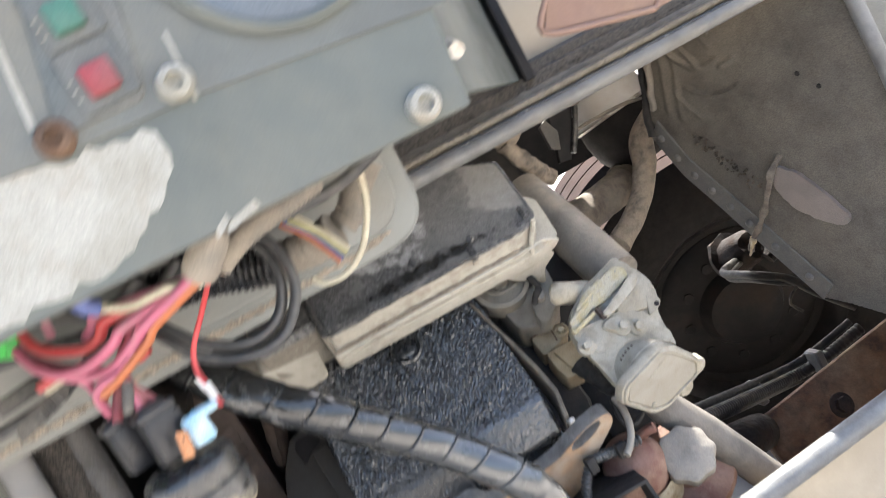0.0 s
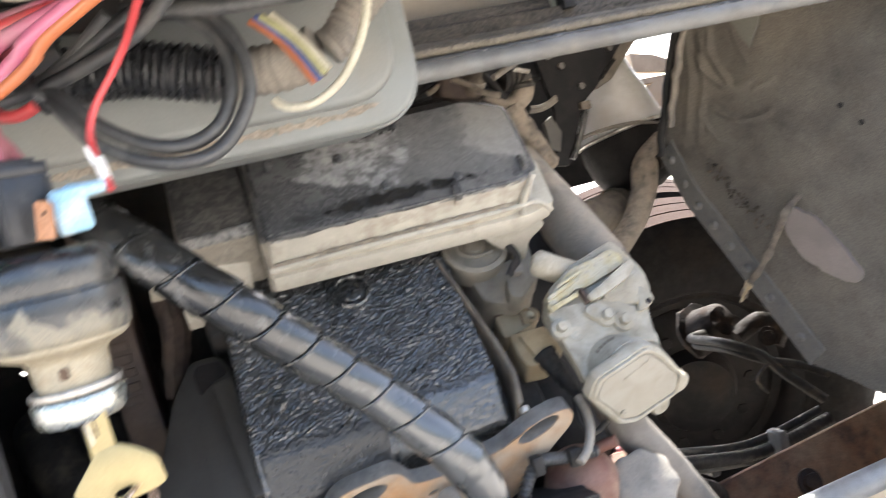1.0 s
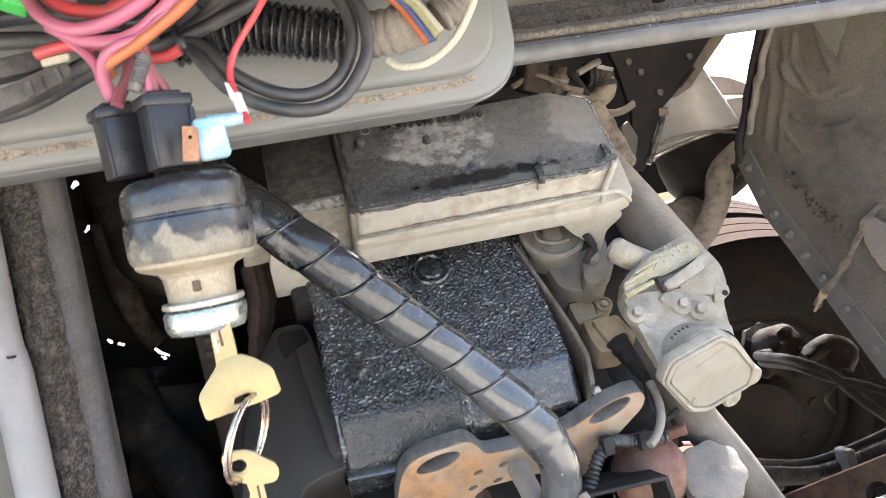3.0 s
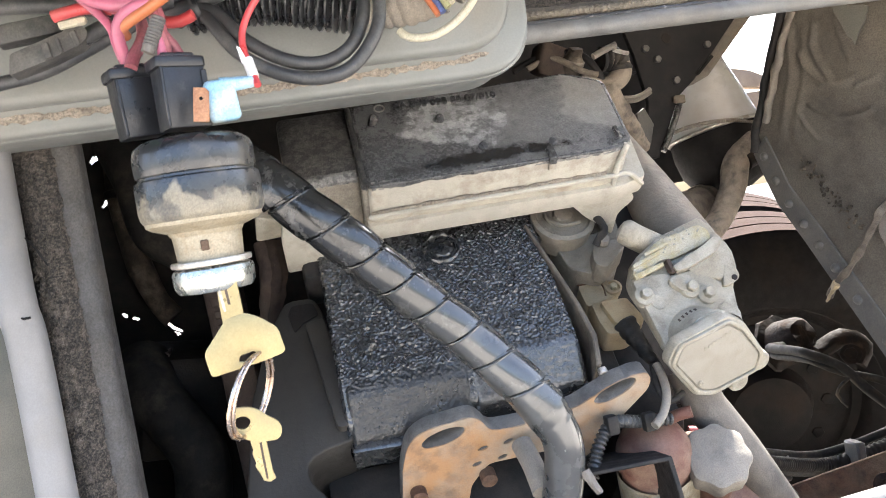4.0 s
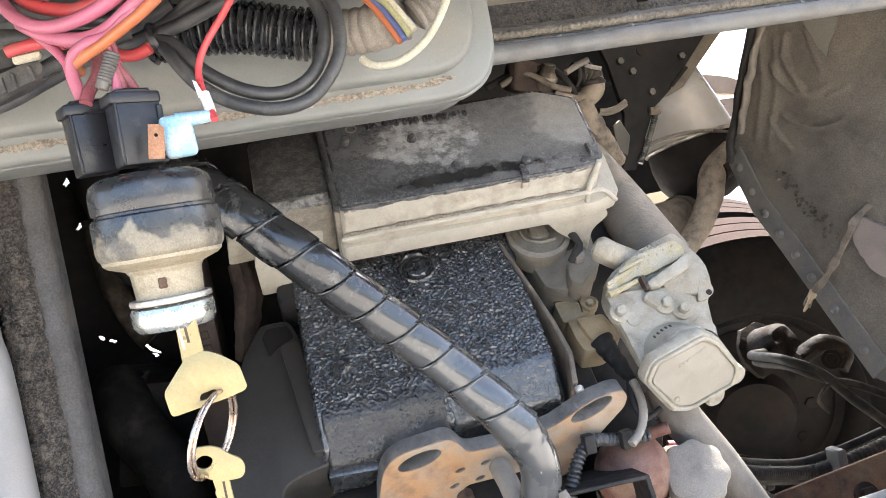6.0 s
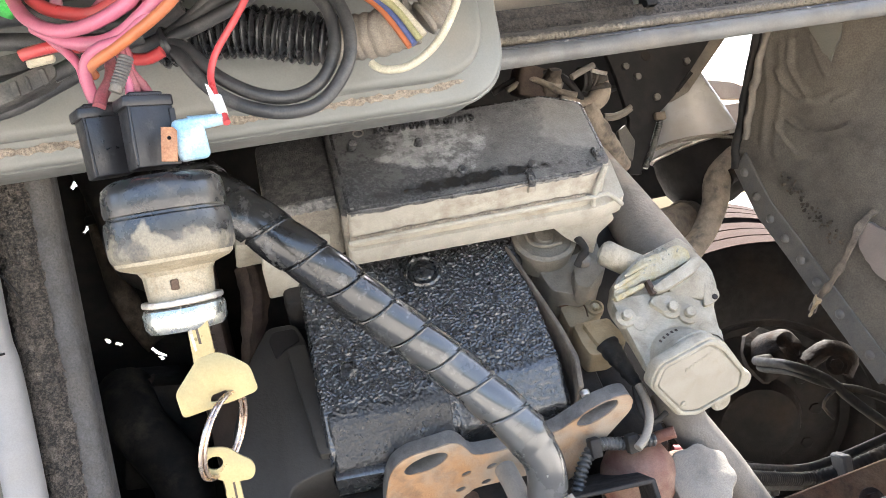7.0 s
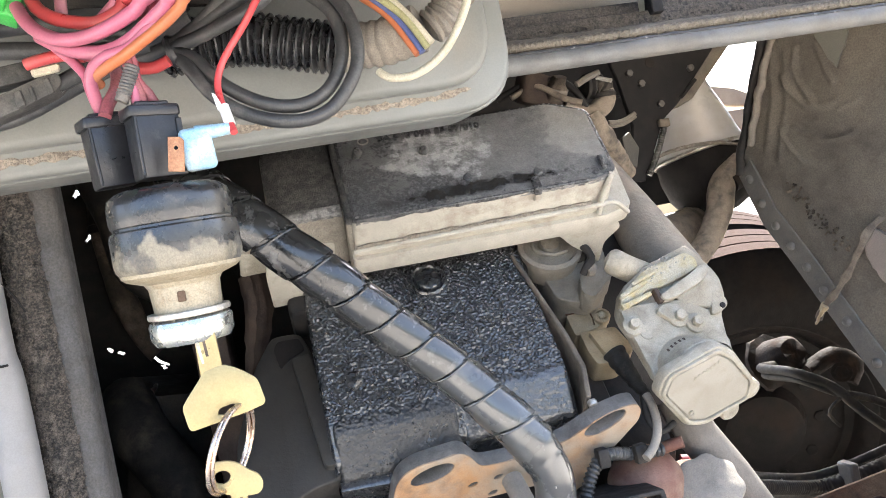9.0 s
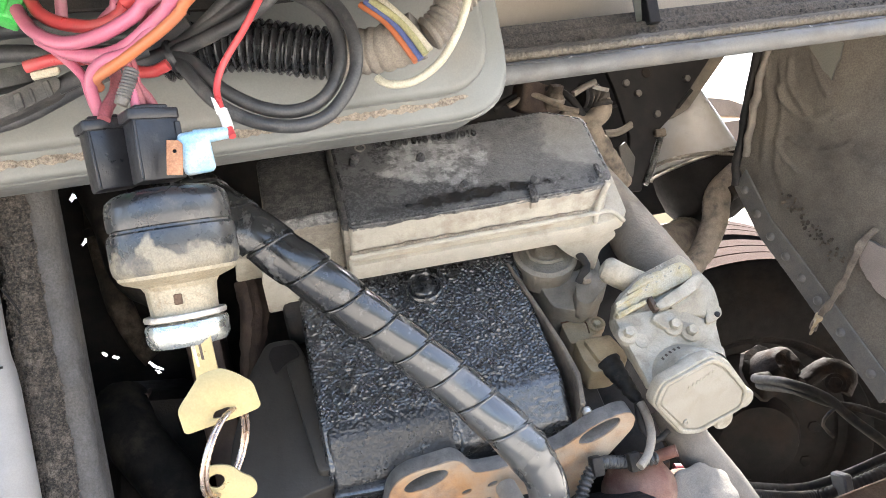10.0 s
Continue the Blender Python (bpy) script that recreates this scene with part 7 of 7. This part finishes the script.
part("clamp", ribbed([(0.4685, 0.9, 1.6451), (0.4683, 0.9, 1.6551), (0.4595, 0.9, 1.6613), (0.4452, 0.9, 1.6625)], 0.0158, 0.0075, 0.0028, 24), RUBBER, eh, "black wound hose clamp")
part("screw", sweep([(0.4264, 0.88, 1.6629), (0.4419, 0.88, 1.6691), (0.458, 0.88, 1.6739)], 0.004, 8, 0.004), TUBE, eh)
part("strap", sweep([(0.4538, 0.88, 1.6682), (0.4622, 0.88, 1.6650), (0.4729, 0.88, 1.6615)], lambda s, a: 0.0016 + 0.0012 * abs(math.sin(a)), 8, 0.003), CLAMP, eh, "bright steel clamp strap")
thing("fuel_line", sweep([(0.343, 0.934, 1.668), (0.377, 0.926, 1.679), (0.416, 0.911, 1.677), (0.434, 0.901, 1.658), (0.446, 0.898, 1.627)], 0.0045, 10, 0.005), DARK, "thin dark fuel line behind the valve cover", "pipe")
un = base("pipe_union", "grimy bolted pipe union behind the valve cover", "pipe union", Matrix.Translation((0.414, 0.912, 1.665)) @ pose(0, 0, 0, 30, 15, 0))
part("body", roughen(lathe([(0, -0.014), (0.011, -0.014), (0.013, -0.008), (0.013, 0.006), (0.009, 0.01), (0.009, 0.018), (0, 0.018)], 18), 0.0015, 0.008), HOSEBROWN, un)
part("nut", prism(disc_pts(0, 0, 0.0155, n=6), -0.004, 0.004, 0.001, 1), TUBE, un)
thing("small_bracket", roughen(rbox((-0.03, -0.02, -0.02), (0.03, 0.02, 0.02), 0.006, 2, Matrix.Translation((0.399, 0.931, 1.67)) @ pose(0, 0, 0, 10, 20, 5)), 0.006, 0.03), BROWNSTEEL, "grimy bracket behind the valve cover", "bracket")
thing("small_pipe", sweep([(0.357, 0.921, 1.666), (0.389, 0.913, 1.674), (0.415, 0.895, 1.651), (0.434, 0.891, 1.643)], 0.0038, 12, 0.006), PIPETAN, "dusty small pipe behind the valve cover", "pipe")
thing("small_pipe", roughen(sweep([(0.4477, 0.9, 1.6303), (0.4581, 0.905, 1.6099), (0.474, 0.92, 1.5908), (0.4939, 0.94, 1.5690), (0.5172, 0.97, 1.5507)], lambda s, a: 0.0115 + 0.003 * noise.noise(Vector((s * 60, math.cos(a), math.sin(a)))), 16, 0.004), 0.002, 0.01), PIPETAN, "dusty brown hose beside the valve cover", "pipe")
# added block: only hides bright sky behind the gusset
thing("sky_blocker", rbox((0.40, 1.24, 1.70), (0.70, 1.30, 1.97), 0.005, 1), BLACKPLATE, "black block added to hide the sky behind the gusset", "chassis")
# added dark fill in place of the deep shade behind the pipes
thing("dark_filler", rbox((0.36, 1.0, 0.56), (0.43, 1.29, 1.60), 0.01, 2), DARK, "dark block added to fill the gap behind the pipes", "chassis")

# left of the engine
thing("frame_rail", rbox((-0.021, -0.03, -0.86), (0.021, 0.03, 0.28), 0.006, 2, Matrix.Translation((-0.046, 1.019, 1.414)) @ pose(0, 0, 0, 0, -2, -6)), FRAMEBROWN, "brown painted upright frame rail", "chassis")
fr = bpy.data.objects["frame_rail"]
fm = Matrix.Translation((-0.046, 1.019, 1.414)) @ pose(0, 0, 0, 0, -2, -6)
for k in range(5):
    part("cast_mark", roughen(rbox((-0.012, -0.0325, 0.05 - k * 0.016), (0.01, -0.0295, 0.06 - k * 0.016), 0.001, 1), 0.0015, 0.01), FRAMEBROWN, fr, "", fm)
gc = thing("plastic_cover", prism(round_poly([(-0.1731, -0.007), (-0.1431, -0.0083), (-0.1354, -0.0328), (-0.1215, -0.1703), (-0.1259, -0.1813), (-0.1558, -0.1864), (-0.1725, -0.1942), (-0.1723, -0.2138), (-0.157, -0.2335), (-0.1543, -0.25), (-0.2316, -0.2327), (-0.2184, -0.1209), (-0.1955, -0.0451)], 0.009, 4), -0.16, -0.03, 0.005, 3), GREYCOVER, "matt grey plastic cover beside the engine", "cover", m=ENG)
part("ridge", prism(round_poly([(-0.1555, -0.0466), (-0.1359, -0.0437), (-0.122, -0.1714), (-0.1401, -0.1715)], 0.005, 3), -0.06, -0.0195, 0.006, 3), GREYCOVER, gc)
# no recess is cut: the pocket's shade is a near-black plate
part("pocket", prism(round_poly([(-0.173, -0.0252), (-0.1678, -0.0151), (-0.1451, -0.0155), (-0.1401, -0.0325), (-0.1569, -0.0398), (-0.1681, -0.0504)], 0.004, 3), -0.045, -0.0285, 0.001, 1), DEEP, gc, "near-black plate painting a shaded pocket in the cover's top")
thing("clip_bracket", roughen(sweep([(0.012, 0.93, 1.512), (0.014, 0.925, 1.480), (0.006, 0.925, 1.445), (-0.006, 0.93, 1.405)], lambda s, a: (0.016 if math.cos(a) ** 2 > 0.5 else 0.011) * (1.0 if s < 0.05 else 1.0 - (s - 0.05) * 7), 20, 0.003), 0.002, 0.012), BROWNSTEEL, "brown dusty curved clip bracket", "bracket")
thing("black_hose", sweep([(-0.149, 1.069, 1.678), (-0.127, 1.042, 1.614), (-0.113, 1.017, 1.547), (-0.071, 0.996, 1.518)], 0.028, 18, 0.012), RUBBER, "thick black hose in the dark of the bay", "hose")
thing("black_hose", sweep([(-0.17, 1.122, 1.386), (-0.156, 1.067, 1.347), (-0.113, 1.035, 1.271), (-0.119, 1.036, 1.202)], 0.035, 18, 0.015), RUBBER, "thick black hose in the dark of the bay", "hose")
duct = thing("curved_duct", roughen(sweep([(-0.1645, 1.2, 1.95), (-0.1645, 1.2, 1.7274), (-0.1696, 1.2, 1.6716), (-0.1717, 1.2, 1.6073), (-0.1643, 1.2, 1.5248), (-0.1458, 1.2, 1.4596), (-0.1299, 1.2, 1.4328)], lambda s, a: 0.017 + 0.001 * math.sin(s * 60), 16, 0.012), 0.002, 0.02), HOSEBROWN, "dark dusty duct curving down through the bay", "duct")
part("clamp", lathe([(0.0185, -0.006), (0.0205, -0.005), (0.0205, 0.005), (0.0185, 0.006)], 24, Matrix.Translation((-0.1717, 1.2, 1.62))), DARK, duct)
bk = thing("stay_bracket", prism(round_poly([(-0.1743, 1.3603), (-0.1481, 1.3889), (-0.1376, 1.3961), (-0.1326, 1.3927), (-0.1431, 1.3668), (-0.1515, 1.3778), (-0.168, 1.3491)], 0.002, 2), -1.19, -1.1, 0.001, 1, YZ), FRAMEBROWN, "small brown folded stay in the dark bay", "bracket")
# bright metal added where a glint shows in the dark
part("bolt", hexhead(Matrix.Translation((-0.139, 1.1, 1.388)) @ pose(0, 0, 0, 90), 0.003, 0.003, False), CLAMP, bk, "bright bolt head added for a glint")
thing("dark_box", rbox((-0.06, -0.06, -0.07), (0.06, 0.06, 0.07), 0.012, 2, Matrix.Translation((-0.142, 1.166, 1.325)) @ pose(0, 0, 0, 10, 10, 20)), DARK, "near-black boxy lump in the dark of the bay", "housing")
